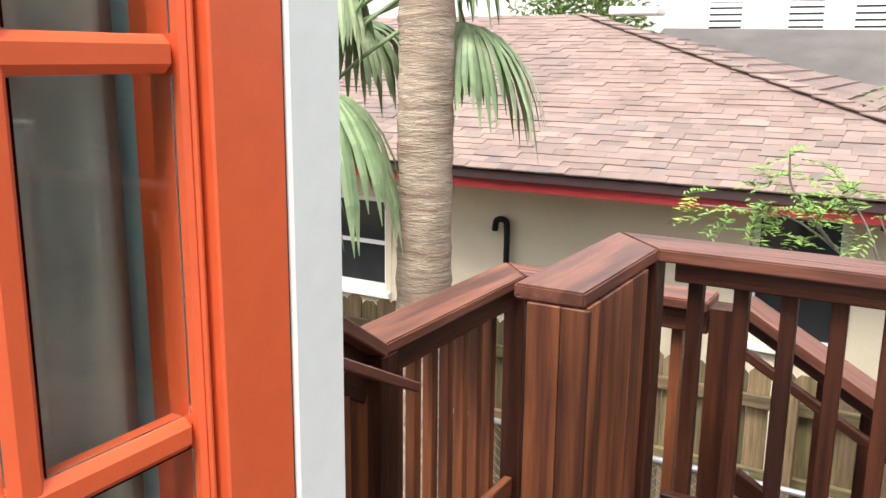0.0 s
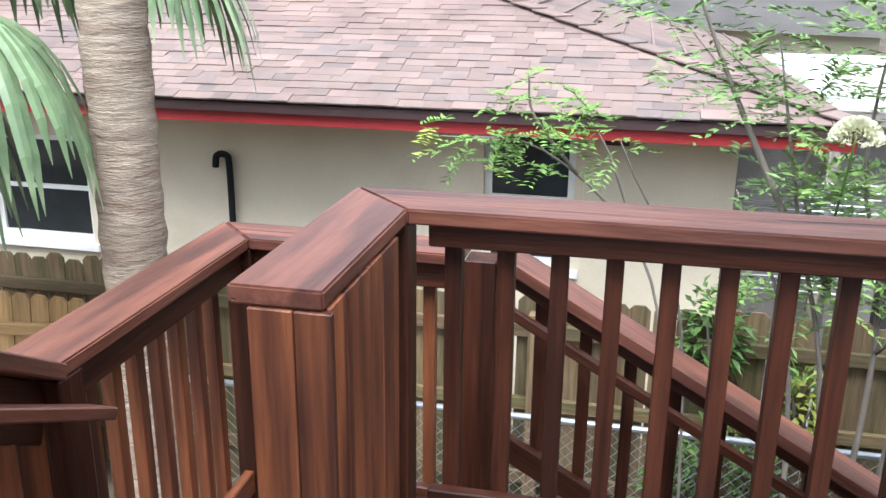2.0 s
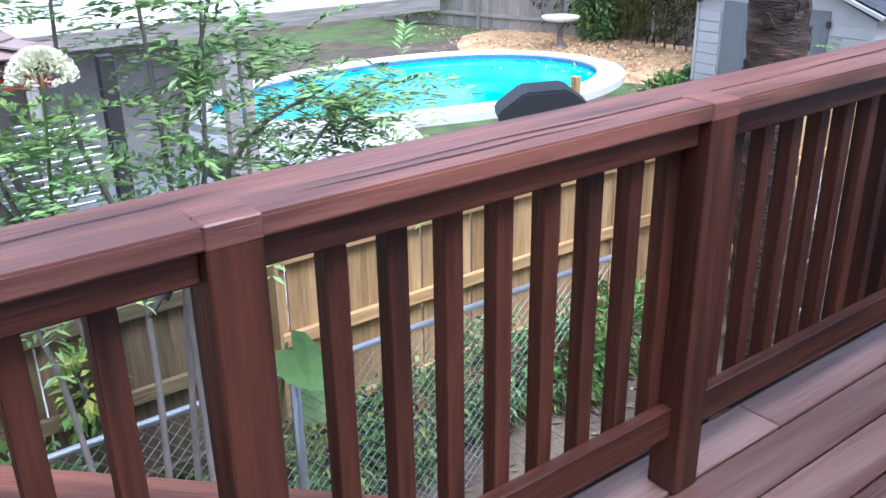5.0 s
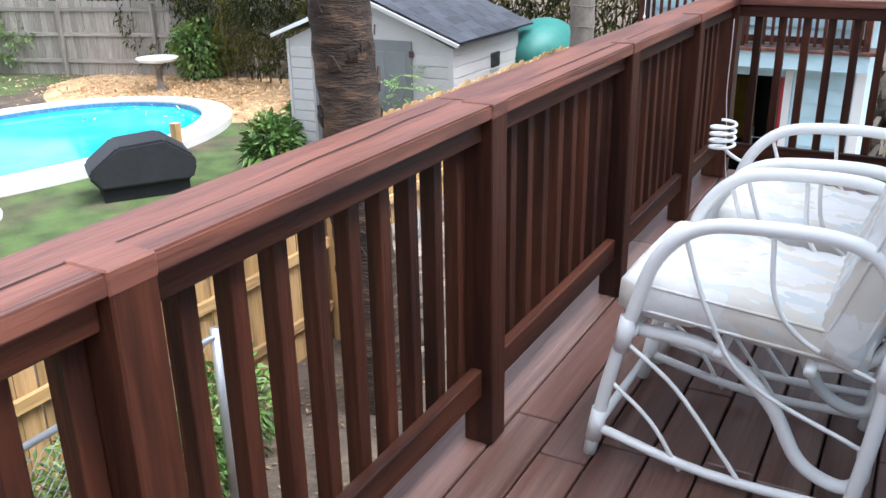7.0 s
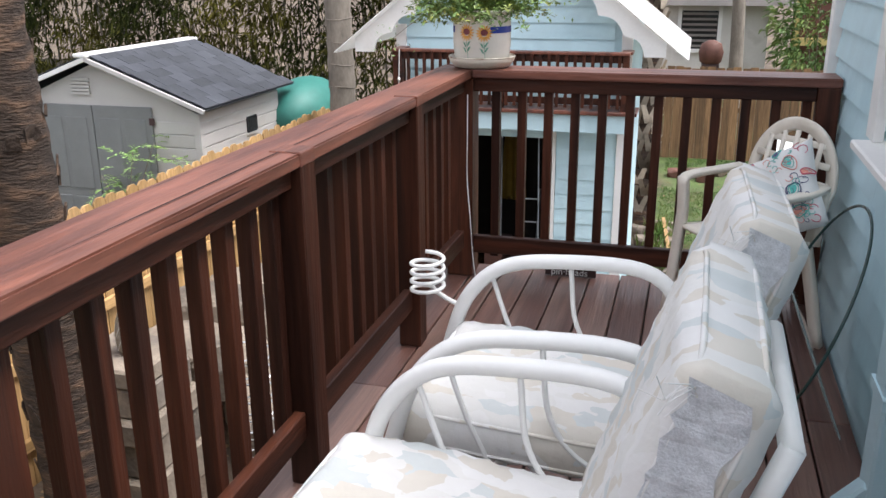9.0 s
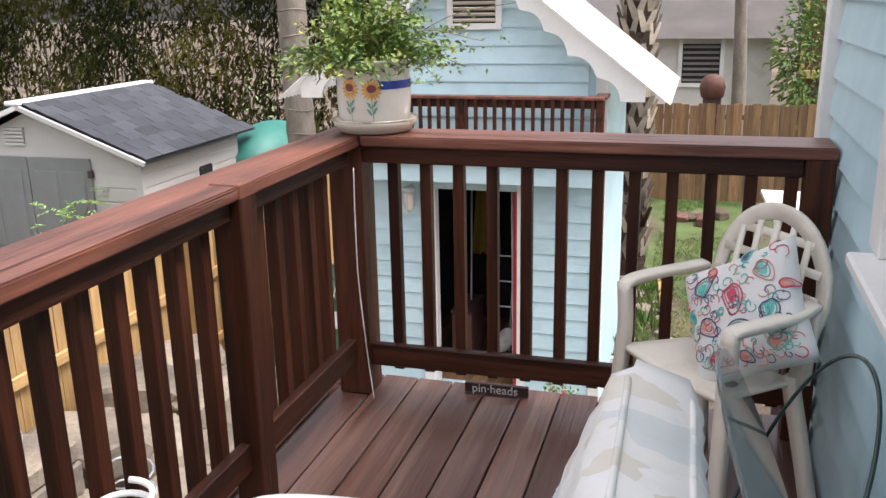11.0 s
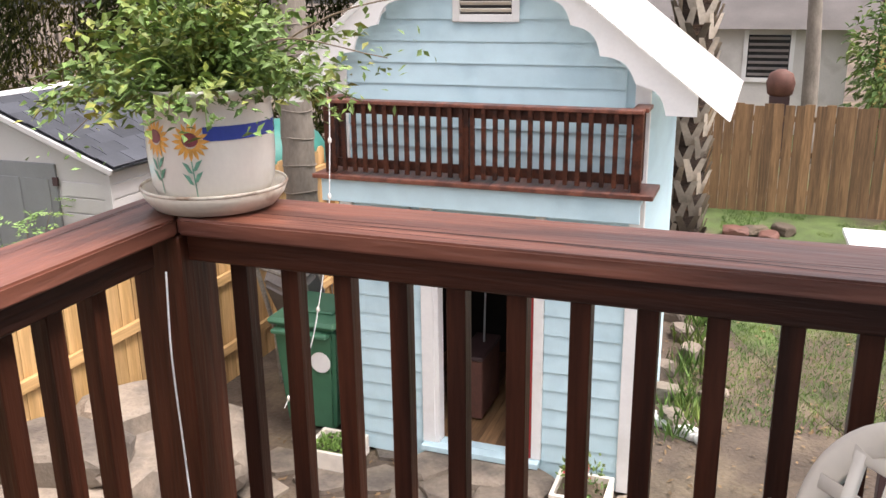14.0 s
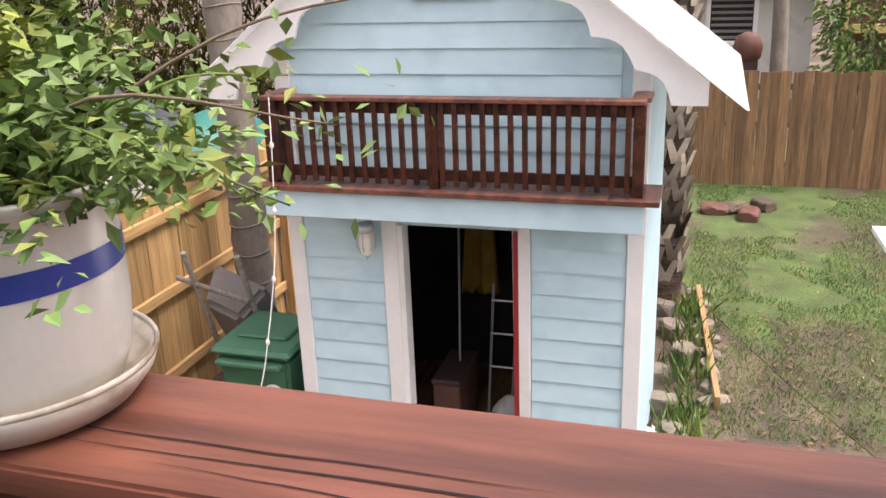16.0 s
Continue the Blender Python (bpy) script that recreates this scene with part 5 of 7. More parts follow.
def boulder(name, x, y, z, sx, sy, sz, seed, mat, label, group=""):
    bm = bmesh.new()
    bmesh.ops.create_icosphere(bm, subdivisions=3, radius=1)
    off = Vector((seed * 7.3, seed * 3.1, 0))
    for v in bm.verts:
        k = 1 + 0.3 * noise.noise(v.co * 1.1 + off) + 0.1 * noise.noise(v.co * 3.0 + off)
        c = v.co * k
        v.co = Vector((max(-0.8, min(0.8, c.x)) * sx * 1.2, max(-0.8, min(0.8, c.y)) * sy * 1.2, max(-0.7, min(0.7, c.z)) * sz * 1.3))
    return tagged(part(name, bm, mat, None, m=pose(x, y, z, 0, 0, seed * 41 % 180)), label, "stone", group)

rng = random.Random(5)
k = 0
for x, y, z, sx, sy, sz in ((7.4, 4.6, -1.9, 0.5, 0.35, 0.25), (8.1, 4.8, -1.9, 0.45, 0.4, 0.25), (7.8, 5.4, -1.7, 0.55, 0.4, 0.3),
                            (8.6, 5.3, -1.75, 0.45, 0.4, 0.3), (9.2, 5.2, -1.85, 0.4, 0.4, 0.25), (7.4, 5.3, -1.38, 0.4, 0.3, 0.14), (8.2, 5.5, -1.35, 0.4, 0.3, 0.14), (8.9, 5.6, -1.45, 0.35, 0.3, 0.15), (7.7, 4.0, -2.05, 0.45, 0.35, 0.12), (8.6, 4.2, -2.02, 0.4, 0.4, 0.14), (8.3, 3.6, -2.08, 0.4, 0.3, 0.1)):
    boulder("boulder", x, y, z, sx, sy, sz, k + 1, STONE, "large pale tan rock in a stacked rock bank", "rocks of the bank")
    k += 1
ped = thing("stone_pedestal", 6.62, 5.3, G, "stacked pale stone pedestal beside the rock bank", "pedestal")
for q, (hw, z0, z1) in enumerate(((0.36, G, -1.86), (0.33, -1.858, -1.6), (0.35, -1.598, -1.42), (0.31, -1.418, -1.2), (0.3, -1.198, -1.06))):
    slab("stone_block", 6.62 - hw + 0.02 * (q % 2), 5.3 - hw, z0, 6.62 + hw, 5.3 + hw - 0.03 * (q % 2), z1, STONE, ped, bev=0.018)
vase = thing("wire_vase", 6.62, 5.25, -1.058, "slim grey woven-wire vase on the stone pedestal", "vase")
part("vase_body", spun([(0.06, 0.002), (0.085, 0.03), (0.095, 0.12), (0.08, 0.22), (0.045, 0.32), (0.035, 0.38), (0.045, 0.42)], 20), GREYWOOD, vase, m=pose(6.62, 5.25, -1.058), smooth=True)
for k_ in range(10):
    a0 = k_ * 0.628
    part("wire", tube([(6.62 + rr * math.cos(a0 + t * 2.2), 5.25 + rr * math.sin(a0 + t * 2.2), -1.058 + zz) for t, rr, zz in ((0, 0.088, 0.03), (0.3, 0.099, 0.12), (0.55, 0.084, 0.22), (0.8, 0.05, 0.32), (1, 0.04, 0.38))], 0.004, 5), GALV, vase)
path = thing("flagstone_path", 9.4, 3.4, G, "irregular grey and tan flagstones before the playhouse", "path", kind="structure")
for ix in range(5):
    for iy in range(8):
        cx, cy = 8.3 + ix * 0.42 + rng.uniform(-0.05, 0.05) + (iy % 2) * 0.18, 2.15 + iy * 0.38 + rng.uniform(-0.05, 0.05)
        pts = []
        n = rng.choice((5, 6, 6, 7))
        for j in range(n):
            a = 2 * math.pi * j / n + rng.uniform(-0.25, 0.25)
            r = rng.uniform(0.17, 0.225)
            pts.append((r * math.cos(a), r * math.sin(a)))
        part("flagstone", prism(pts, 0.05), STONE, path, m=pose(cx, cy, G - 0.025 + rng.uniform(0, 0.012)))
for i, (x, y) in enumerate(((9.95, 2.9), (9.93, 3.3), (9.96, 3.65), (9.7, 3.1), (9.72, 3.5))):
    boulder("step_stone", x, y, G + 0.06 - (0.05 if i > 2 else 0), 0.16, 0.22, 0.07, 30 + i, STONE, "flat tan stone forming the playhouse step", "stones of the step")

# garden bed with edging
for i in range(9):
    t = i / 8
    boulder("edging_stone", 12.0 + 2.4 * t, 1.72 + 0.17 * t, G + 0.02, 0.14, 0.06, 0.05, 60 + i, STONE, "tan edging stone along the garden bed", "edging of the bed")
for i in range(6):
    boulder("edging_stone", 11.1 + 0.05 * i, 1.75 + 0.09 * i, G + 0.04, 0.07, 0.06, 0.05, 70 + i, CONCRETE, "pale rounded edging stone of the garden bed", "edging of the bed")
bed_log = thing("bed_border", 13.2, 1.8, G, "pale timber border board along the lawn", "border")
beam("board", (11.9, 1.69, G + 0.05), (14.4, 1.9, G + 0.05), 0.05, 0.14, NEWWOOD, bed_log)
for i in range(6):
    boulder("bed_rock", 11.3 + i * 0.5, 2.0 + 0.12 * (i % 3), G + 0.05, 0.14, 0.1, 0.1, 80 + i, STONE, "tan rock in the garden bed", "rocks in the bed")
rs = np.random.RandomState(8)
bedp = thing("bed_plants", 12.4, 2.0, G, "low green plants and dry litter in the garden bed", "plants", kind="stuff")
k = 320
cx = rs.choice([11.2, 11.6, 12.4, 13.0, 13.8], k)
P = np.stack([cx + rs.normal(0, 0.13, k), 1.95 + rs.normal(0, 0.1, k), np.full(k, G)], 1)
cloud("blades", P, rs.normal(0, 0.35, (k, 3)) + [0, 0, 1], rs.normal(0, 1, (k, 3)), rs.uniform(0.15, 0.35, k), rs.uniform(0.012, 0.03, k), LEAF, bedp)

# lawn grass
lawn_blades = 70000
x, y = rs.uniform(11.5, 19.0, lawn_blades), rs.uniform(-4.5, 2.0, lawn_blades)
keep = np.array([noise.noise((a * 0.55, b * 0.55, 0)) + 0.35 * noise.noise((a * 2.1, b * 2.1, 4)) > -0.16 for a, b in zip(x, y)])
P = np.stack([x, y, np.full(lawn_blades, G)], 1)[keep]
k = len(P)
tagged(cloud("grass_blades", P, rs.normal(0, 0.5, (k, 3)) + [0, 0, 1], rs.normal(0, 1, (k, 3)), rs.uniform(0.03, 0.075, k), rs.uniform(0.006, 0.012, k), LEAF, None), "short green lawn grass", "grass", kind="stuff")
# leaf litter on the ground
k = 7000
P = np.stack([rs.uniform(1.5, 17, k), np.where(rs.uniform(0, 1, k) < 0.5, rs.uniform(2.9, 6.0, k), rs.uniform(-2.5, 2.4, k)), G + rs.uniform(0.012, 0.025, k)], 1)
P = P[~((P[:, 0] > 10.1) & (P[:, 0] < 12.6) & (P[:, 1] > 2.2))]
k = len(P)
LITTER = material("dry_leaf", (0.17, 0.11, 0.055), 0.9, 0.4, bump=0.0, random=0.5, island=True)
tagged(cloud("leaf_litter", P, rs.normal(0, 1, (k, 3)) * [1, 1, 0.15], rs.normal(0, 0.25, (k, 3)) + [0, 0, 1], rs.uniform(0.03, 0.08, k), rs.uniform(0.02, 0.035, k), LITTER, None), "dry leaf litter", "litter", kind="stuff")
for i, (x, y) in enumerate(((17.5, 1.75), (17.6, 1.5), (17.3, 1.3), (17.8, 1.1))):
    boulder("fire_pit_stone", x, y, G + 0.06, 0.2, 0.14, 0.09, 90 + i, SOIL if i % 2 else TERRACOTTA, "stone of a small fire ring on the lawn", "stones of the fire ring")
canopy = thing("white_canopy", 9.6, 0.2, G, "white sheet canopy on a dark timber frame", "canopy")
part("sheet", prism([(8.8, 0.90), (8.8, -0.9), (10.5, -1.0), (10.54, 0.96)], 0.03), ENAMEL, canopy, m=pose(0, 0, -0.14))
for x, y in ((8.9, 0.75), (10.3, 0.7), (8.9, -0.6), (10.3, -0.7)):
    beam("post", (x, y, G), (x, y, -0.141), 0.09, 0.09, FASCIA, canopy, up=(1, 0, 0))
beam("beam", (10.3, -0.7, -0.25), (10.3, 0.8, -0.2), 0.05, 0.12, FASCIA, canopy)

# back fence and houses beyond
fence("back_fence", (19.05, 4.5), (19.2, -7.0), 1.73, CEDAR, "brown wooden privacy fence behind the lawn", seed=4, ear=0.01, w=0.145, rails_front=False, posts=False)
far = thing("far_house", 28, 2, G, "grey-white house with a shuttered window beyond the fence", "house")
slab("wall", 27, -0.2, G, 27.2, 6, 1.0, CONCRETE, far)
w = place(new("window", brick_mesh(0.03, 0.95, 1.0, 0, GLASSDARK)), pose(26.99, 1.55, 0.3), far)
for i in range(7):
    slab("blind_slat", 26.93, 1.1, -0.15 + i * 0.14, 26.97, 2.0, -0.09 + i * 0.14, GREYROOF, w)
for a, b in (((26.92, 0.98, -0.3), (26.99, 1.08, 0.9)), ((26.92, 2.02, -0.3), (26.99, 2.12, 0.9)), ((26.92, 1.08, -0.3), (26.99, 2.02, -0.2))):
    slab("frame", *a, *b, WHITE, w)
slab("side_wall", 27.2, -0.2, G, 33, 0.0, 1.0, DARK, far)
bm = bmesh.new()
bm.faces.new([bm.verts.new(v) for v in ((26.5, -0.8, 0.95), (26.5, 7, 0.95), (31, 7, 2.8), (31, -0.8, 2.8))])
bmesh.ops.solidify(bm, geom=bm.faces[:], thickness=0.12)
part("roof", bm, GREYROOF, far)
shift(far, 0, 0, -0.6)
yel = thing("yellow_framed_porch", 28, -3, G, "yellow timber porch frame with a brown screen", "porch")
YPAINT = material("pale_yellow_paint", (0.62, 0.5, 0.2), 0.6, 0.12)
slab("screen", 28.2, -8, G, 28.3, -0.9, 2.2, TERRACOTTA, yel)
for y in (-1.0, -2.6, -4.6, -7.0):
    slab("post", 28.0, y - 0.06, G, 28.15, y + 0.06, 2.2, YPAINT, yel)
slab("beam", 27.95, -8, -0.75, 28.1, -0.9, -0.55, YPAINT, yel)
# round brown tank on a stand, not a fire bowl
drum = thing("rusty_fire_bowl", 24.0, 1.3, G, "rusty brown round tank beyond the fence", "tank")
part("tank", spun([(0.14, -0.3), (0.25, -0.22), (0.29, 0), (0.23, 0.2), (0.08, 0.28)], 24), TERRACOTTA, drum, m=pose(24.0, 1.25, -0.6), smooth=True)
slab("stand", 23.8, 1.05, G, 24.2, 1.45, -0.86, FASCIA, drum)

# grey weathered fence and things by the pool
fence("grey_fence", (14.0, 25.2), (18.6, 11.0), 1.8, GREYWOOD, "weathered grey picket fence behind the pool", seed=6, w=0.16)
cot = thing("tan_cottage", 17, 28, G, "tan wooden cottage wall with dark door and steps", "house")
slab("wall", 9, 27.5, G, 17.5, 27.8, 1.5, NEWWOOD, cot)
slab("door", 15.2, 27.4, G + 0.2, 16.2, 27.49, 0.2, DARK, cot)
slab("step", 14.6, 26.6, G, 16.8, 27.4, G + 0.2, GREYWOOD, cot)
POOLC = (9.7, 15.1)
def pool_outline(r, n=64):
    pts = []
    for i in range(n):
        a = 2 * math.pi * i / n
        k = 1 + 0.08 * math.cos(2 * a + 0.6) - 0.05 * math.cos(3 * a)
        pts.append((POOLC[0] + (3.7 * k + r) * math.cos(a), POOLC[1] + (2.35 * k + r) * math.sin(a)))
    return pts
pool = thing("swimming_pool", POOLC[0], POOLC[1], G, "turquoise swimming pool with white coping", "pool", kind="structure")
part("water", prism(pool_outline(0.02), 0.04), WATER, pool, m=pose(0, 0, G + 0.005))
inner, outer = pool_outline(0.0), pool_outline(0.55)
bm = bmesh.new()
n = len(inner)
vi, vo = [bm.verts.new((*p, G + 0.16)) for p in inner], [bm.verts.new((*p, G + 0.14)) for p in outer]
wi, wo = [bm.verts.new((*p, G)) for p in inner], [bm.verts.new((*p, G)) for p in outer]
for i in range(n):
    j = (i + 1) % n
    bm.faces.new((vi[i], vo[i], vo[j], vi[j]))
    bm.faces.new((wi[i], vi[i], vi[j], wi[j]))
    bm.faces.new((vo[i], wo[i], wo[j], vo[j]))
part("coping", bm, CONCRETE, pool, "white concrete coping")
bm = bmesh.new()
ra, rb = pool_outline(-0.012), pool_outline(-0.012)
ta, tb = [bm.verts.new((*p, G + 0.05)) for p in ra], [bm.verts.new((*p, G + 0.125)) for p in rb]
for i in range(n):
    j = (i + 1) % n
    bm.faces.new((ta[i], tb[i], tb[j], ta[j]))
part("tile_band", bm, TILEBLUE, pool, "blue patterned tile band")
patch("patio", (6.4, 14.2), 1.6, 2.6, G - 0.009, CONCRETE, "pale concrete patio beside the pool", 12, 0.05)
patch("mulch_bed", (14.9, 15.6), 2.2, 4.6, G - 0.006, MULCH, "orange-tan straw mulch bed", 13, 0.1)
P = np.stack([14.9 + rs.normal(0, 1.0, 5000), 15.6 + rs.normal(0, 2.0, 5000), G + rs.uniform(0.015, 0.05, 5000)], 1)
CHIP = material("straw_chip", (0.55, 0.37, 0.19), 0.9, 0.3, bump=0.0, random=0.4, island=True)
tagged(cloud("mulch_chips", P, rs.normal(0, 1, (5000, 3)) * [1, 1, 0.3], rs.normal(0, 0.4, (5000, 3)) + [0, 0, 1], rs.uniform(0.06, 0.16, 5000), rs.uniform(0.02, 0.05, 5000), CHIP, None), "tan mulch chips", "mulch", kind="stuff")
bath = thing("bird_bath", 14.8, 16.6, G, "pale stone bird bath on a pedestal", "bird bath")
part("pedestal", spun([(0.2, 0), (0.18, 0.05), (0.07, 0.12), (0.06, 0.5), (0.12, 0.62)], 20), STONE, bath, m=pose(14.8, 16.6, G), smooth=True)
part("basin", spun([(0.1, 0.62), (0.4, 0.68), (0.46, 0.75), (0.42, 0.75), (0.1, 0.69)], 24), CONCRETE, bath, m=pose(14.8, 16.6, G), smooth=True)
grill = thing("covered_grill", 9.2, 11.2, G, "barbecue grill under a black fabric cover", "grill")
bm = prism([(-0.6, -0.2), (-0.74, -0.02), (-0.72, 0.06), (-0.33, 0.36), (0.3, 0.4), (0.66, 0.14), (0.7, 0.0), (0.62, -0.2)], 0.72)
bmesh.ops.bevel(bm, geom=bm.edges[:], offset=0.035, segments=2, affect="EDGES")
COVER = material("black_grill_cover", (0.02, 0.021, 0.024), 0.55, 0.3, 3.0, bump=0.3, fine=12.0)
grill_m = pose(9.1, 11.1, G + 0.405, 0, 0, -35)
part("cover", bm, COVER, grill, m=grill_m @ pose(0, 0.36, 0, 90, 0, 0), smooth=False)
bm = bmesh.new()
bmesh.ops.create_cube(bm, size=1, matrix=Matrix.Diagonal((1.15, 0.58, 0.21, 1.0)))
part("cart", bm, BLACK, grill, m=grill_m @ pose(0, 0, -0.3))
stake = thing("timber_stake", 10.28, 11.6, G, "short pale timber post by the pool", "post")
beam("post", (10.28, 11.6, G), (10.28, 11.6, -1.45), 0.12, 0.12, NEWWOOD, stake, up=(1, 0, 0))

# ---- trees ----
def palm_trunk(name, x, y, z1, r0, r1, mat, label, lean=(0, 0), rings=True, seed=1):
    t = thing(name, x, y, G, label, "palm tree")
    n = 60
    bm = bmesh.new()
    rows = []
    rg = random.Random(seed)
    for i in range(n + 1):
        k = i / n
        z = G + (z1 - G) * k
        r = r0 + (r1 - r0) * k + (0.006 if i % 2 else -0.004) * (1 if rings else 0)
        rows.append([bm.verts.new((x + lean[0] * k + (r + 0.012 * noise.noise((math.cos(a) * 2, math.sin(a) * 2, z * 5 + seed))) * math.cos(a),
                                   y + lean[1] * k + (r + 0.012 * noise.noise((math.cos(a) * 2, math.sin(a) * 2, z * 5 + seed))) * math.sin(a), z))
                     for a in [2 * math.pi * j / 20 for j in range(20)]])
    for p, q in zip(rows, rows[1:]):
        for j in range(20):
            l = (j + 1) % 20
            bm.faces.new((p[j], p[l], q[l], q[j]))
    part("trunk", bm, mat, t, smooth=True)
    return t


def fan_leaf(tree, hub, way, size, seed, droop=1.0):
    """A fan palm leaf: a stalk and folded drooping segments spreading from its hub."""
    rs = np.random.RandomState(seed)
    hub, way = Vector(hub), Vector(way).normalized()
    side = way.cross(Vector((0, 0, 1))).normalized()
    up = side.cross(way)
    bm = bmesh.new()
    for i in range(44):
        a = (i / 43 - 0.5) * 2 * 2.5
        d = way * math.cos(a) + side * math.sin(a) + up * 0.18 * math.cos(a)
        Ls = size * (0.75 + 0.25 * math.cos(a)) * rs.uniform(0.9, 1.08)
        w = 0.02 * size / 0.7
        k_drop = rs.uniform(0.75, 1.2)
        s = d.cross(up).normalized()
        prev = None
        for k in range(7):
            t = k / 6
            p = hub + d * Ls * (t - 0.3 * droop * t ** 2.6) + Vector((0.012 * noise.noise((i * 1.7, t * 3, seed)), 0.012 * noise.noise((i * 1.7, t * 3, seed + 5.0)), -droop * Ls * t ** 2.0 * k_drop))
            ww = w * (0.55 + 1.6 * t) * (1 - t) ** 0.55 * 1.25 + 0.002
            row = [bm.verts.new(p - s * ww), bm.verts.new(p + up * ww * 0.45), bm.verts.new(p + s * ww)]
            if prev:
                bm.faces.new((prev[0], prev[1], row[1], row[0]))
                bm.faces.new((prev[1], prev[2], row[2], row[1]))
            prev = row
    return part("fan_leaf", bm, PALMLEAF, tree)


palm = palm_trunk("cabbage_palm", -3.03, 5.1, 4.2, 0.185, 0.175, TRUNK, "cabbage palm with ringed grey-brown trunk and drooping fan leaves", (0.05, 0), seed=2)
TOPX, TOPY = -3.2, 5.15
for i, (hub, way, size) in enumerate((((-4.3, 4.95, 1.15), (-0.7, -0.3, -0.25), 0.95), ((-3.85, 4.8, 1.5), (-0.35, -0.6, -0.1), 0.85), ((-3.95, 4.7, 1.05), (0.35, -0.6, -0.35), 0.85),
                                      ((-4.6, 5.3, 1.55), (-0.9, 0.1, 0.0), 0.95), ((-3.7, 5.3, 1.75), (-0.2, 0.6, 0.1), 0.8), ((-4.1, 4.9, 0.85), (-0.2, -0.5, -0.6), 0.8),
                                      ((-3.62, 4.72, 1.32), (0.4, -0.5, -0.1), 1.0), ((-4.15, 4.55, 1.2), (0.1, -0.6, -0.25), 1.05), ((-4.45, 4.6, 1.0), (-0.3, -0.6, -0.35), 1.0), ((-2.95, 5.5, 1.75), (0.8, 0.35, -0.3), 0.75), ((-4.7, 4.9, 1.9), (-0.7, -0.4, 0.2), 0.9), ((-3.6, 5.0, 2.1), (-0.5, -0.2, 0.3), 0.8), ((-3.0, 5.4, 2.3), (0.6, 0.2, 0.2), 0.7))):
    fan_leaf(palm, hub, way, size, 100 + i, 0.95)
    limb(palm, [(-3.12, 5.12, hub[2] + 0.9), ((hub[0] - 3.1) / 2, (hub[1] + 5.1) / 2, hub[2] + 0.55), hub], 0.016, 0.01, PALMLEAF, "leaf_stalk", 6)
sp_t = palm_trunk("stout_palm", 5.83, 5.1, 4.5, 0.215, 0.2, DARKTRUNK, "stout palm with dark fibrous trunk", (-0.25, 0.2), seed=5)
rfl = random.Random(12)
for k in range(90):
    a, z = rfl.uniform(0, 6.283), -2.0 + 5.0 * (k / 90) + rfl.uniform(-0.05, 0.05)
    q = (z - G) / (4.5 - G)
    w_, h_ = rfl.uniform(0.05, 0.11), rfl.uniform(0.05, 0.12)
    fm = Matrix.Translation((5.83 - 0.25 * q, 5.1 + 0.2 * q, z)) @ pose(0, 0, 0, 0, 0, math.degrees(a)) @ pose(0.212, 0, 0, rfl.uniform(-25, 25), rfl.uniform(4, 16), 0)
    part("bark_flake", prism([(-w_ / 2, -h_ / 2), (w_ / 2, -h_ / 2), (w_ * 0.3, h_ / 2), (0, h_ * 0.65), (-w_ * 0.35, h_ / 2)], 0.012), DARKTRUNK, sp_t, m=fm @ Matrix(((0, 0, 1, 0), (1, 0, 0, 0), (0, 1, 0, 0), (0, 0, 0, 1))))
slim_t = palm_trunk("slender_palm", 11.7, 5.65, 5.0, 0.16, 0.14, BARK, "slender palm with smooth pale grey trunk", (0.05, 0.1), seed=6)
for k in range(26):
    z = -2.0 + k * 0.26
    q = (z - G) / (5.0 - G)
    rr = 0.16 - 0.02 * q + 0.004
    part("leaf_scar", tube([(11.7 + 0.05 * q + rr * math.cos(a), 5.65 + 0.1 * q + rr * math.sin(a), z + 0.012 * math.sin(a * 2 + k)) for a in [2 * math.pi * i / 20 for i in range(21)]], 0.007, 5), BARK, slim_t, smooth=True)
# palm with crossed leaf boots
boot = palm_trunk("boot_palm", 14.2, 2.27, 3.5, 0.2, 0.17, DARKTRUNK, "palm trunk covered in crossed old leaf boots", seed=7)
rng = random.Random(21)
BOOT = material("leaf_boot", (0.42, 0.37, 0.3), 0.9, 0.4, 3.0, (1, 1, 1), 0.5, 30.0, random=0.3)
bm = bmesh.new()
for sgn in (-1, 1):
    bmv = [bm.verts.new(p) for p in ((-0.05, 0, 0), (0.05, 0, 0), (0.035 + sgn * 0.1, 0.05, 0.26), (-0.03 + sgn * 0.1, 0.05, 0.26))]
    bm.faces.new(bmv)
bmesh.ops.solidify(bm, geom=bm.faces[:], thickness=0.02)
boot_me = mesh_from(bm, "leaf_boot", BOOT)
for i in range(110):
    z = G + 0.15 + i * 0.03
    a = i * 2.4
    r = 0.195
    place(new("leaf_boot", boot_me), pose(14.2 + r * math.cos(a), 2.27 + r * math.sin(a), z, 0, 0, math.degrees(a) - 90), boot)

# shrub trees between the stairs and the fence
def shrub(name, label, stems, sprays, seed, mat=LEAF, length=0.3, leaflet=0.06, r=0.014):
    x, y, z = stems[0][0]
    t = thing(name, x, y, z, label, "shrub")
    for s in stems:
        limb(t, s, r, 0.004, BARK, "stem", 7)
    rs = np.random.RandomState(seed)
    tips, ways = [], []
    for (cx, cy, cz), spread, count in sprays:
        for _ in range(count):
            tips.append(np.array([cx, cy, cz]) + rs.normal(0, spread, 3) * [1, 1, 0.7])
            ways.append(rs.normal(0, 1, 3) * [1, 1, 0.35] + [0, 0, 0.15])
    P, D, N, L, W = pinnate(rs, tips, ways, length, 8, leaflet)
    cloud("crown", P, D, N, L, W, mat, t)
    return t


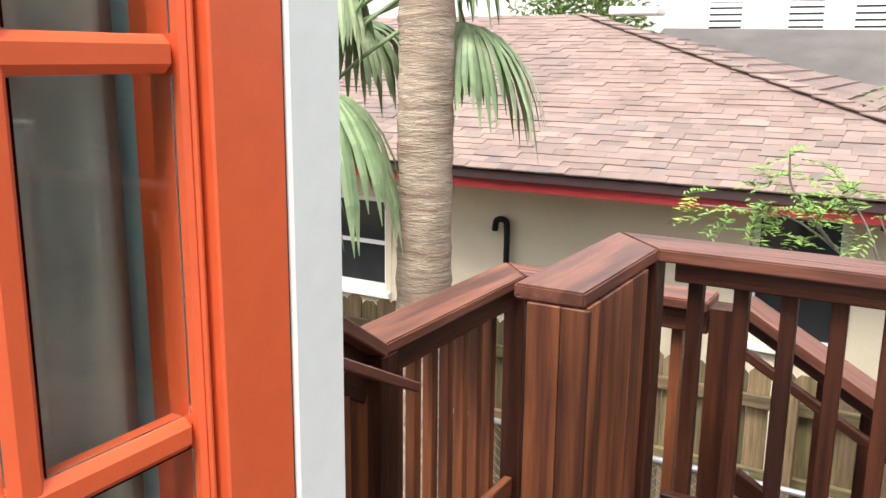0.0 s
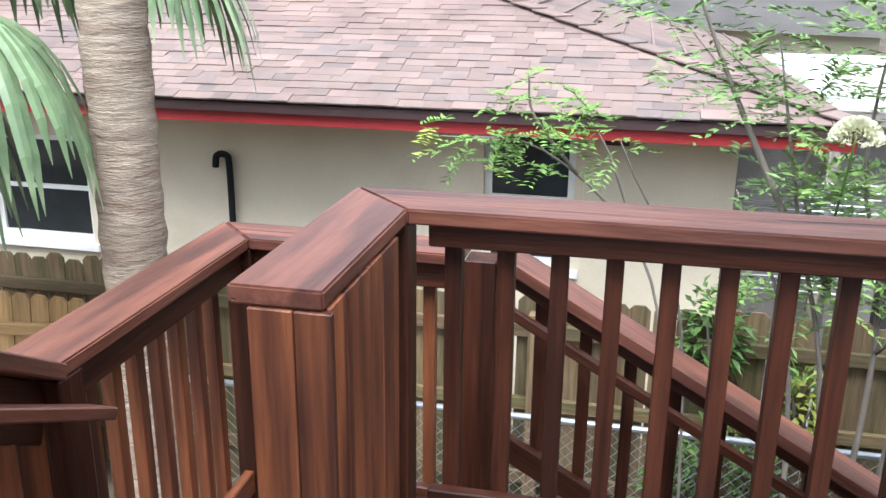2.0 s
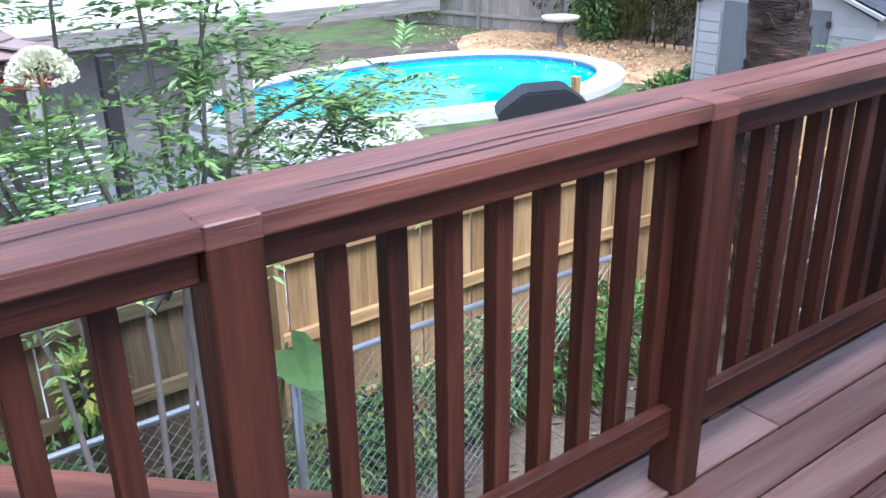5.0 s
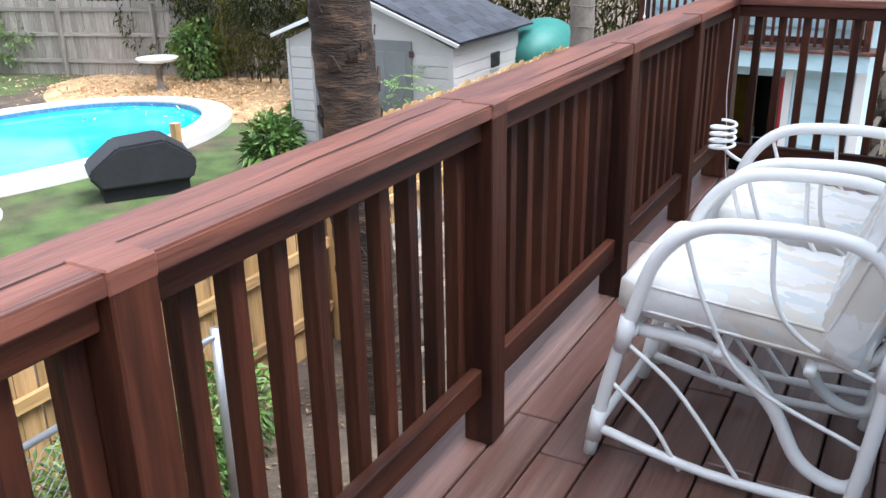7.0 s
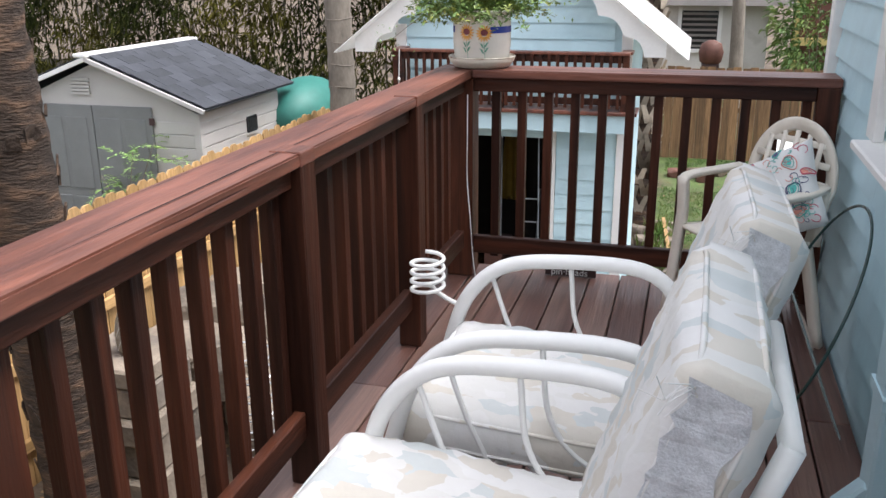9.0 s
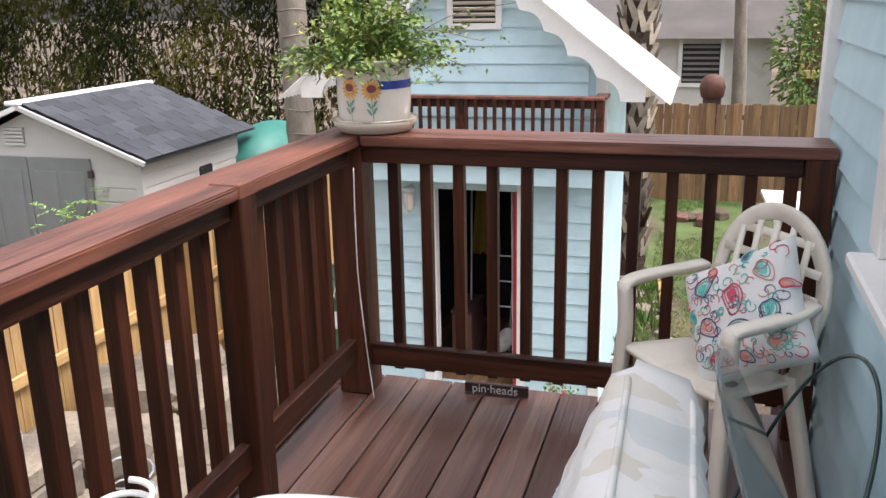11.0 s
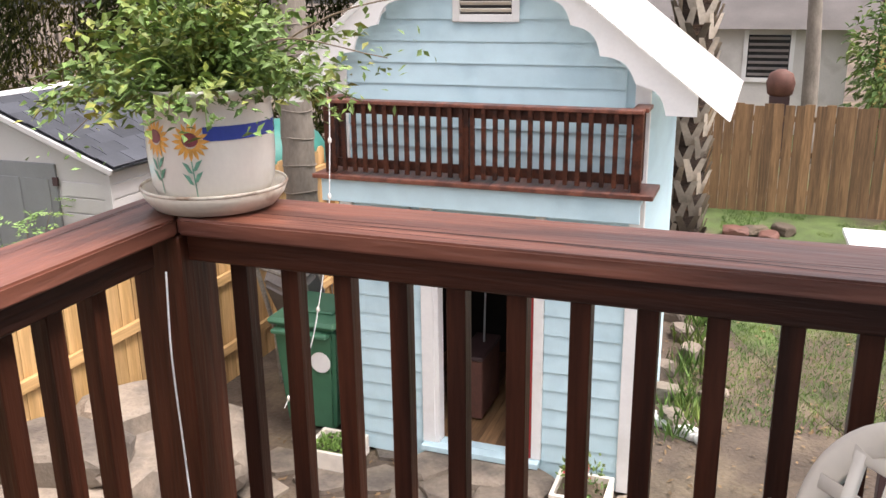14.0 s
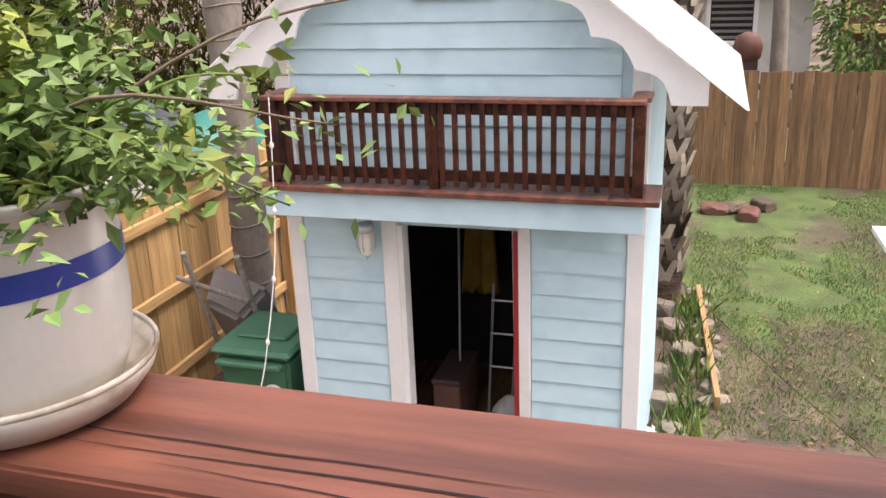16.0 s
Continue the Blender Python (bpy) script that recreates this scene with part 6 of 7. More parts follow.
shrub("feathery_shrub", "slender shrub with bright feathery yellow-green leaves", [[(0.15, 4.5, G), (0.0, 4.5, -0.4), (-0.15, 4.5, 0.35), (-0.6, 4.5, 0.8), (-1.05, 4.45, 0.85)], [(-0.15, 4.5, 0.35), (-0.3, 4.5, 0.75), (-0.38, 4.5, 0.9)], [(-0.45, 4.5, 0.7), (-0.65, 4.5, 0.95), (-0.68, 4.5, 1.12)], [(0.15, 4.5, G), (0.05, 4.52, 0.0), (-0.28, 4.5, 0.86)]],
      [((-1.0, 4.5, 0.83), 0.07, 12), ((-0.75, 4.5, 0.78), 0.1, 16), ((-0.55, 4.5, 0.8), 0.1, 18), ((-0.68, 4.5, 1.02), 0.06, 12), ((-0.5, 4.5, 0.95), 0.07, 10), ((-0.36, 4.5, 0.86), 0.05, 6)], 3, LIGHTLEAF, 0.17, 0.05, 0.009)
shrub("elder_shrub", "tall leafy elder shrub with thin grey stems", [[(0.7, 4.4, G), (0.65, 4.4, -0.3), (0.45, 4.4, 0.6), (0.3, 4.4, 1.3)], [(0.75, 4.5, G), (0.85, 4.5, 0.0), (0.7, 4.5, 0.8), (0.75, 4.5, 1.6)], [(0.9, 4.6, G), (1.05, 4.6, 0.2), (1.2, 4.6, 0.9), (1.5, 4.6, 1.7)], [(0.95, 4.6, 0.0), (1.35, 4.6, 0.55), (1.75, 4.6, 0.72)], [(0.6, 4.4, 0.3), (0.45, 4.4, 0.8), (0.6, 4.35, 1.0)], [(1.0, 4.5, G), (1.0, 4.5, 0.4), (0.95, 4.5, 1.5)], [(1.05, 4.6, G), (1.25, 4.6, -0.2), (1.65, 4.6, 0.5), (2.05, 4.65, 0.7)], [(0.6, 4.4, G), (0.5, 4.4, -0.1), (0.2, 4.4, 0.7)], [(0.85, 4.5, 0.0), (1.1, 4.5, 0.35), (1.2, 4.5, 1.2)], [(0.5, 4.4, 0.4), (0.15, 4.45, 1.1), (-0.05, 4.5, 1.55)]],
      [((0.33, 4.4, 1.1), 0.14, 35), ((0.45, 4.4, 0.75), 0.1, 30), ((0.75, 4.5, 1.25), 0.16, 44), ((1.1, 4.5, 1.1), 0.2, 57), ((1.4, 4.6, 1.3), 0.2, 52), ((1.35, 4.6, 0.85), 0.15, 44), ((1.65, 4.6, 0.68), 0.12, 48), ((1.85, 4.6, 0.55), 0.08, 22), ((0.62, 4.4, 0.7), 0.08, 22), ((0.95, 4.5, 0.65), 0.12, 26), ((0.5, 4.4, 0.5), 0.08, 17), ((1.0, 4.6, 1.6), 0.2, 35), ((1.2, 4.5, 0.42), 0.17, 44), ((0.72, 4.45, 0.36), 0.14, 30), ((1.6, 4.6, 0.4), 0.14, 40), ((1.9, 4.6, 0.36), 0.1, 26), ((0.42, 4.4, 0.3), 0.1, 20), ((2.05, 4.65, 0.62), 0.1, 30), ((-0.1, 4.5, 1.43), 0.1, 16), ((0.05, 4.5, 1.58), 0.1, 14), ((0.12, 4.45, 1.2), 0.09, 14)], 4, MIDLEAF, 0.24, 0.06, 0.017)
shrub("sapling", "thin green sapling before the shed doors", [[(10.2, 7.75, G), (10.2, 7.72, -1.2), (10.2, 7.6, -0.5)], [(10.2, 7.75, -1.4), (10.2, 7.5, -0.8), (10.2, 7.32, -0.4)], [(10.2, 7.75, -1.5), (10.2, 7.95, -1.0), (10.2, 8.05, -0.8)]],
      [((10.2, 7.62, -0.55), 0.12, 14), ((10.2, 7.35, -0.5), 0.1, 12), ((10.2, 7.98, -0.9), 0.12, 12), ((10.2, 7.6, -0.95), 0.18, 16)], 12, MIDLEAF, 0.2, 0.06, 0.01)
rs = np.random.RandomState(9)
bloom = thing("white_flower_head", 0.57, 4.17, 0.95, "large creamy white flower head on the elder shrub", "flower")
k = 700
d = rs.normal(0, 1, (k, 3))
d /= np.linalg.norm(d, axis=1)[:, None]
d[:, 2] = np.abs(d[:, 2]) * 1.0 - 0.15
cloud("petals", np.array([0.57, 4.17, 0.97]) + d * [0.075, 0.075, 0.07], d, rs.normal(0, 1, (k, 3)), np.full(k, 0.025), np.full(k, 0.022), material("cream_petal", (0.75, 0.74, 0.55), 0.8, 0.1, bump=0.0), bloom)
limb(bloom, [(0.55, 4.3, 0.5), (0.56, 4.2, 0.8), (0.57, 4.17, 0.98)], 0.006, 0.004, LEAF, "flower_stalk", 6)
# dense shrubs and ground plants along the fences
def bush(name, label, x, y, z, sx, sy, sz, count, mat, seed, size=0.09, cat="bush"):
    t = thing(name, x, y, z, label, cat)
    rs = np.random.RandomState(seed)
    d = rs.normal(0, 1, (count, 3))
    d /= np.linalg.norm(d, axis=1)[:, None]
    lump = np.array([1 + 0.35 * noise.noise(Vector(v) * 2 + Vector((seed, 0, 0))) for v in d])[:, None]
    P = np.array([x, y, z + sz]) + d * [sx, sy, sz] * lump * rs.uniform(0.55, 1.0, (count, 1))
    P[:, 2] = np.maximum(P[:, 2], z + 0.02)
    cloud("crown", P, d + rs.normal(0, 0.6, (count, 3)), rs.normal(0, 0.5, (count, 3)) + [0, 0, 1], rs.uniform(0.6, 1.3, count) * size, rs.uniform(0.3, 0.5, count) * size, mat, t, droop=0.2)
    for i in range(3):
        a = i * 2.1
        limb(t, [(x, y, z - 0.02), (x + 0.2 * sx * math.cos(a), y + 0.2 * sy * math.sin(a), z + sz * 0.7), (x + 0.5 * sx * math.cos(a), y + 0.5 * sy * math.sin(a), z + sz * 1.3)], 0.012, 0.005, BARK, "stem", 6)
    return t


for i, (x, y, h) in enumerate(((2.7, 5.5, 0.42), (3.4, 5.55, 0.45), (4.1, 5.5, 0.4), (2.2, 5.6, 0.35), (1.1, 5.5, 0.3), (0.4, 5.7, 0.55), (4.7, 5.6, 0.38))):
    bush("hedge_plant", "low green leafy plant along the fence", x, y, G, 0.42, 0.3, h, 1100, LEAF, 200 + i, 0.085)
bush("climbing_vine", "green vine climbing on the fence", 0.35, 5.95, -1.0, 0.2, 0.1, 0.4, 300, LEAF, 220, 0.09)
bush("climbing_vine", "green vine climbing on the fence", 0.9, 5.95, -1.35, 0.16, 0.1, 0.3, 220, LIGHTLEAF, 221, 0.09)
big = thing("elephant_ear_plant", 1.6, 5.25, G, "large heart-shaped green leaf plant", "plant")
for p, d, L in (((1.65, 5.05, -0.62), (0.3, -0.3, -0.5), 0.34), ((1.5, 5.3, -1.0), (-0.5, -0.2, -0.4), 0.3), ((1.8, 5.3, -1.1), (0.5, -0.2, -0.3), 0.3)):
    bm = bmesh.new()
    dd = Vector(d).normalized()
    ss = dd.cross(Vector((0, -0.6, 0.8))).normalized()
    hs = [bm.verts.new(Vector(p) + dd * L * u + ss * L * 0.42 * w + Vector((0, 0, -0.03 * abs(w)))) for u, w in ((0.12, 0), (-0.12, 0.55), (0.05, 0.95), (0.35, 0.95), (0.7, 0.55), (1.0, 0), (0.7, -0.55), (0.35, -0.95), (0.05, -0.95), (-0.12, -0.55))]
    bm.faces.new(hs)
    part("leaf", bm, LEAF, big)
    limb(big, [(1.6, 5.25, G), (1.6, 5.2, (G + p[2]) / 2), p], 0.014, 0.008, LEAF, "leaf_stalk", 6)
for i, (x, y, sx, h) in enumerate(((15.5, 22.4, 1.5, 0.8), (17.0, 21.0, 1.0, 0.6), (16.3, 16.8, 0.7, 0.75), (13.0, 11.0, 0.5, 0.4), (10.3, 7.7, 0.5, 0.35), (10.2, 9.6, 0.5, 0.5), (5.0, 16.5, 1.2, 0.5))):
    bush("garden_bush", "rounded green garden bush", x, y, G, sx, sx * 0.8, h, 1800, LEAF, 240 + i, 0.16)
# bamboo screen
scr = thing("bamboo_hedge", 16.5, 9.0, G, "tall dense olive-green bamboo hedge behind the shed", "hedge")
k = 90000
rs = np.random.RandomState(30)
y = rs.uniform(3.4, 22.0, k)
z = G + 0.3 + rs.uniform(0, 1, k) ** 0.8 * 7.0
P = np.stack([15.9 + 0.05 * (y - 9) + np.array([0.85 * noise.noise((a * 0.9, b * 0.7, 0)) + 0.45 * noise.noise((a * 2.6, b * 2.0, 3)) for a, b in zip(y, z)]) + rs.uniform(-0.15, 0.5, k), y, z], 1)
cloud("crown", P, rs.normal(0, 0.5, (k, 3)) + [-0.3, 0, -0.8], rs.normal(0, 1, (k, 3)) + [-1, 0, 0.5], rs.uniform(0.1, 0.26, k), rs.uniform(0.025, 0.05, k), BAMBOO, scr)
for i in range(60):
    yy = 3.6 + i * 0.3 + rng.uniform(-0.1, 0.1)
    limb(scr, [(16.6, yy, G), (16.5, yy, 1.5), (16.2 + rng.uniform(-0.2, 0.2), yy, 4.9)], 0.025, 0.012, BARK, "cane", 5)
bush("street_tree", "leafy tree beyond the back fence", 25.5, -1.3, G, 1.3, 1.2, 2.0, 2600, LEAF, 300, 0.2, "tree")
bush("street_tree", "leafy tree beyond the back fence", 25.0, -6.0, G, 1.5, 1.5, 2.6, 2600, LEAF, 301, 0.2, "tree")
tr = thing("bare_tree", 23.5, 0.75, G, "bare grey tree trunk beyond the fence", "tree")
limb(tr, [(23.5, 0.65, G), (23.5, 0.72, 0), (23.5, 0.8, 1.6), (23.5, 0.95, 4.5)], 0.17, 0.1, BARK, "trunk", 10)
bush("broad_tree", "dark green tree behind the white house", -9.5, 24.5, G, 2.2, 2.0, 3.4, 6000, LEAF, 302, 0.25, "tree")

# leaning panel of new pickets by the old fence
gate = thing("leaning_picket_panel", -4.6, 5.7, G, "pale new picket panel leaning against the old fence", "fence panel")
for i in range(7):
    place(new("picket", picket_mesh(0.14, 1.5, 0.018, 0.035, NEWWOOD)), Matrix.Translation((-4.9 + i * 0.148, 5.75, G)) @ Matrix(((0, 1, 0, 0), (0, 0, -1, 0), (1, 0, 0, 0), (0, 0, 0, 1))) @ pose(0, 0, 0, 0, 0, 4), gate)
beam("rail", (-4.97, 5.7, G + 1.2), (-3.95, 5.7, G + 1.27), 0.04, 0.09, NEWWOOD, gate)
beam("rail", (-4.97, 5.7, G + 0.35), (-3.95, 5.7, G + 0.42), 0.04, 0.09, NEWWOOD, gate)

# ---- white tube armchairs ----
def armchair(x, y, rz, label):
    c = thing("tube_armchair", 0, 0, 0, label, "chair", "tube armchairs on the deck")
    W = 0.25
    for sx in (-W, W):
        side = part("side_frame", tube(smooth_path([(sx, 0.43, 0.0), (sx, 0.385, 0.25), (sx, 0.325, 0.48), (sx, 0.275, 0.63), (sx, 0.18, 0.725), (sx, 0.03, 0.752), (sx, -0.18, 0.745), (sx, -0.27, 0.665), (sx, -0.295, 0.52), (sx, -0.285, 0.3), (sx, -0.25, 0.0)], 5), 0.0195, 12), ENAMEL, c, smooth=True)
        for yy, zz in ((0.347, 0.4), (-0.293, 0.45), (0.413, 0.1)):
            part("collar", tube([(sx, yy + 0.008, zz - 0.05), (sx, yy - 0.008, zz + 0.05)], 0.0235, 12), ENAMEL, side, smooth=True)
        for pts in (((0.21, 0.71), (0.14, 0.52), (0.02, 0.34), (-0.27, 0.22)), ((0.0, 0.735), (-0.02, 0.58), (-0.1, 0.48), (-0.28, 0.41)), ((0.35, 0.38), (0.2, 0.27), (0.06, 0.1), (0.0, 0.02)), ((0.385, 0.25), (0.26, 0.15), (0.17, 0.02))):
            part("rod", tube(smooth_path([(sx, a, b) for a, b in pts], 5), 0.0065, 7), ENAMEL, side, smooth=True)
        part("lower_bar", tube(smooth_path([(sx, 0.415, 0.09), (sx, 0.1, 0.035), (sx, -0.255, 0.04)], 5), 0.014, 8), ENAMEL, side, smooth=True)
        part("spring", tube(smooth_path([(sx * 0.82, 0.33, 0.40), (sx * 0.82, 0.12, 0.385), (sx * 0.82, -0.03, 0.27), (sx * 0.82, -0.12, 0.12), (sx * 0.82, -0.22, 0.075), (sx * 0.82, -0.27, 0.11), (sx * 0.82, -0.27, 0.2)], 5), 0.019, 10), ENAMEL, c, smooth=True)
        part("back_post", tube(smooth_path([(sx * 0.8, -0.12, 0.40), (sx * 0.8, -0.235, 0.43), (sx * 0.8, -0.31, 0.55), (sx * 0.8, -0.432, 0.91)], 5), 0.0165, 10), ENAMEL, c, smooth=True)
    part("back_bar", tube([(-W * 0.8, -0.432, 0.905), (W * 0.8, -0.432, 0.905)], 0.0165, 10), ENAMEL, c, smooth=True)
    for yy, zz in ((0.33, 0.405), (-0.12, 0.40), (0.1, 0.395)):
        part("seat_bar", tube([(-W, yy, zz), (W, yy, zz)], 0.015, 10), ENAMEL, c, smooth=True)
    part("foot_bar", tube([(-W, 0.415, 0.09), (W, 0.415, 0.09)], 0.014, 8), ENAMEL, c, smooth=True)
    return c


def pad(w, d, h, quilt, seed):
    """A quilted cushion: a rounded box with puffed diamonds and soft creases."""
    bm = bmesh.new()
    n = 26
    grid = {}
    def pt(u, v, side):
        ex = max(abs(u), abs(v))
        e = 1 - max(0, (ex - 0.90) / 0.10) ** 2.4
        puff = abs(math.sin((u * w + v * d) * quilt)) ** 0.5 * abs(math.sin((u * w - v * d) * quilt)) ** 0.5
        z = side * h / 2 * (0.62 + 0.38 * max(0.0, e) ** 0.5) + side * (0.008 * puff - 0.004) * max(0, e)
        z += 0.012 * noise.noise((u * 1.6, v * 1.6, seed + side)) + 0.003 * noise.noise((u * 9, v * 9, seed + side))
        r = 1 + 0.012 * noise.noise((u * 4, v * 4, seed))
        return (u * w / 2 * r, v * d / 2 * r, z)
    for side in (1, -1):
        for i in range(n + 1):
            for j in range(n + 1):
                grid[side, i, j] = bm.verts.new(pt(2 * i / n - 1, 2 * j / n - 1, side))
        for i in range(n):
            for j in range(n):
                q = (grid[side, i, j], grid[side, i + 1, j], grid[side, i + 1, j + 1], grid[side, i, j + 1])
                bm.faces.new(q if side > 0 else q[::-1])
    ring = [(i, 0) for i in range(n)] + [(n, j) for j in range(n)] + [(n - i, n) for i in range(n)] + [(0, n - j) for j in range(n)]
    for p, q in zip(ring, ring[1:] + ring[:1]):
        bm.faces.new((grid[-1, p[0], p[1]], grid[-1, q[0], q[1]], grid[1, q[0], q[1]], grid[1, p[0], p[1]]))
    return bm


chair0 = armchair(0, 0, 0, "white tubular metal armchair with bamboo-style collars")
cushion0 = thing("chair_cushion", 0, 0, 0.42, "faded white leaf-patterned quilted seat and back cushion", "cushion", "armchair cushions")
def pad_edge(w, d, z, seed):
    pts = []
    for k in range(49):
        a = 2 * math.pi * k / 48
        c, q = math.cos(a), math.sin(a)
        u, v = math.copysign(abs(c) ** 0.25, c), math.copysign(abs(q) ** 0.25, q)
        rr = 1 + 0.012 * noise.noise((u * 4, v * 4, seed))
        pts.append((u * w / 2 * rr, v * d / 2 * rr, z))
    return tube(pts, 0.0045, 6)
SEATM, BACKM = pose(0, 0.06, 0.497, 4), pose(0, -0.262, 0.735, 108)
sp_ = part("seat_pad", pad(0.5, 0.62, 0.115, 24.0, 1), FABRIC, cushion0, m=SEATM, smooth=True)
bp = part("back_pad", pad(0.52, 0.6, 0.13, 24.0, 2), FABRIC, cushion0, m=BACKM, smooth=True)
for pd, m_, w_, d_, h_, sd in ((sp_, SEATM, 0.5, 0.62, 0.115, 1), (bp, BACKM, 0.52, 0.6, 0.13, 2)):
    for sgn in (-1, 1):
        part("piping", pad_edge(w_, d_, sgn * h_ * 0.31, sd), FABRIC, pd, m=m_, smooth=True)
SCRIM = material("grey_torn_mesh", (0.62, 0.63, 0.65), 0.95, 0.3, 40.0, bump=0.4, fine=300.0)
bm = bmesh.new()
for k in range(9):
    bm.verts.new((-0.2635 + 0.002 * math.sin(k * 2.1), 0.10 + 0.18 * k / 8 + 0.008 * math.sin(k * 1.7), -0.046 + 0.006 * math.sin(k * 2.9)))
    bm.verts.new((-0.2635 + 0.002 * math.cos(k * 1.1), 0.10 + 0.18 * k / 8, 0.034 + 0.008 * math.sin(k * 1.3)))
bm.verts.ensure_lookup_table()
for k in range(8):
    bm.faces.new((bm.verts[2 * k], bm.verts[2 * k + 1], bm.verts[2 * k + 3], bm.verts[2 * k + 2]))
part("torn_mesh", bm, SCRIM, bp, "worn grey mesh patch", m=BACKM)
rth = random.Random(4)
for k in range(7):
    y_, z_ = 0.27 + rth.uniform(-0.01, 0.01), -0.05 + rth.uniform(-0.01, 0.02)
    part("loose_thread", tube([(-0.262, y_, z_), (-0.27 - rth.uniform(0, 0.02), y_ + rth.uniform(-0.02, 0.02), z_ - 0.012), (-0.27 - rth.uniform(0, 0.02), y_ + rth.uniform(-0.04, 0.02), z_ - rth.uniform(0.02, 0.045))], 0.0008, 4), FABRIC, bp, m=BACKM)
CX1, CY1, CX2, CY2 = 3.12, 1.95, 3.755, 1.95
for ob, base in ((chair0, 0.0), (cushion0, 0.42)):
    copy_thing(ob, pose(CX2, CY2 - (0.09 if base else 0.02), base, 0, 0, 1))
    ob.matrix_basis = pose(CX1, CY1, base, 0, 0, -1)
hold = thing("coil_cup_holder", 3.9, 2.3, 0.7, "white wire coil cup holder clipped to the armchair", "cup holder")
coil = [(3.95 + 0.043 * math.cos(a), 2.345 + 0.043 * math.sin(a), 0.675 + 0.024 * a / 6.283) for a in [i * 0.35 for i in range(74)]]
part("coil", tube(coil, 0.0055, 7), ENAMEL, hold, smooth=True)
part("stem", tube(smooth_path([(3.99, 2.345, 0.675), (4.01, 2.34, 0.655), (4.02, 2.31, 0.63), (4.032, 2.275, 0.61)], 4), 0.007, 7), ENAMEL, hold, smooth=True)

shift(hold, 0.01, -0.04, -0.02)

# ---- ivory plastic armchair ----
mono = thing("plastic_armchair", 5.45, 1.415, 0, "ivory moulded plastic garden chair with lattice back", "chair", rz=40)
MM = pose(5.45, 1.415, 0, 0, 0, 40) @ Matrix.Diagonal((0.92, 0.65, 1.02, 1.0))
def mpart(name, bm, smooth=True, mat=PLASTIC, parent=None):
    bmesh.ops.transform(bm, matrix=MM, verts=bm.verts)
    return part(name, bm, mat, parent or mono, smooth=smooth)
def strap(points, w, t, side=(1, 0, 0), bm=None):
    """A flat moulded strip along points, w wide along side and t thick."""
    bm = bm or bmesh.new()
    pts = [Vector(p) for p in points]
    rows = []
    for i, p in enumerate(pts):
        d = (pts[min(i + 1, len(pts) - 1)] - pts[max(i - 1, 0)]).normalized()
        s_ = Vector(side)
        s_ = (s_ - d * s_.dot(d)).normalized()
        n = d.cross(s_)
        rows.append([bm.verts.new(p + s_ * a * w / 2 + n * b * t / 2) for a, b in ((-1, -0.5), (-0.8, 1), (0.8, 1), (1, -0.5), (0.85, -1), (-0.85, -1))])
    for p, q in zip(rows, rows[1:]):
        for k in range(6):
            j = (k + 1) % 6
            bm.faces.new((p[k], p[j], q[j], q[k]))
    bm.faces.new(rows[0][::-1])
    bm.faces.new(rows[-1])
    bmesh.ops.recalc_face_normals(bm, faces=bm.faces)
    return bm
bm = bmesh.new()
bmesh.ops.create_grid(bm, x_segments=14, y_segments=14, size=0.5)
for v in bm.verts:
    u, w = v.co.x, v.co.y
    v.co = Vector((u * (0.47 - 0.06 * (0.5 - w)), w * 0.46 + 0.0, 0.415 + 0.018 * w + 0.05 * u * u - 0.05 * max(0, w - 0.38) * 4 * (w - 0.3)))
bmesh.ops.solidify(bm, geom=bm.faces[:], thickness=0.014)
mpart("seat", bm)
for sx in (-1, 1):
    mpart("arm", strap(smooth_path([(sx * 0.24, -0.24, 0.645), (sx * 0.262, -0.1, 0.635), (sx * 0.265, 0.1, 0.63), (sx * 0.255, 0.2, 0.622), (sx * 0.25, 0.225, 0.60)], 4), 0.06, 0.022))
    mpart("front_leg", strap(smooth_path([(sx * 0.255, 0.215, 0.625), (sx * 0.248, 0.21, 0.5), (sx * 0.25, 0.22, 0.40), (sx * 0.275, 0.26, 0.0)], 4), 0.055, 0.045))
    mpart("back_leg", strap(smooth_path([(sx * 0.2, -0.2, 0.43), (sx * 0.235, -0.26, 0.2), (sx * 0.26, -0.31, 0.0)], 4), 0.055, 0.045))
    mpart("arm_post", strap(smooth_path([(sx * 0.23, -0.23, 0.42), (sx * 0.24, -0.24, 0.645)], 3), 0.05, 0.03))
back = []
for i in range(25):
    a = math.pi * i / 24
    back.append((0.225 * math.cos(a), -0.245 - 0.115 * (0.55 + 0.45 * math.sin(a)) - 0.0, 0.63 + 0.215 * math.sin(a)))
back = [(0.215, -0.21, 0.42)] + [(0.222, -0.25, 0.54)] + back + [(-0.222, -0.25, 0.54), (-0.215, -0.21, 0.42)]
bk = mpart("back_frame", strap(back, 0.03, 0.05, side=(0, 1, 0.25)))
def back_y(z):
    return -0.205 - 0.36 * (z - 0.42)
for x in (-0.135, -0.065, 0.005, 0.075, 0.145):
    top = 0.63 + 0.215 * math.sqrt(max(0.0, 1 - (x / 0.225) ** 2)) - 0.012
    mpart("back_slat", strap([(x, back_y(0.42), 0.42), (x, back_y(0.6), 0.6), (x, back_y(top), top)], 0.026, 0.012), parent=bk)
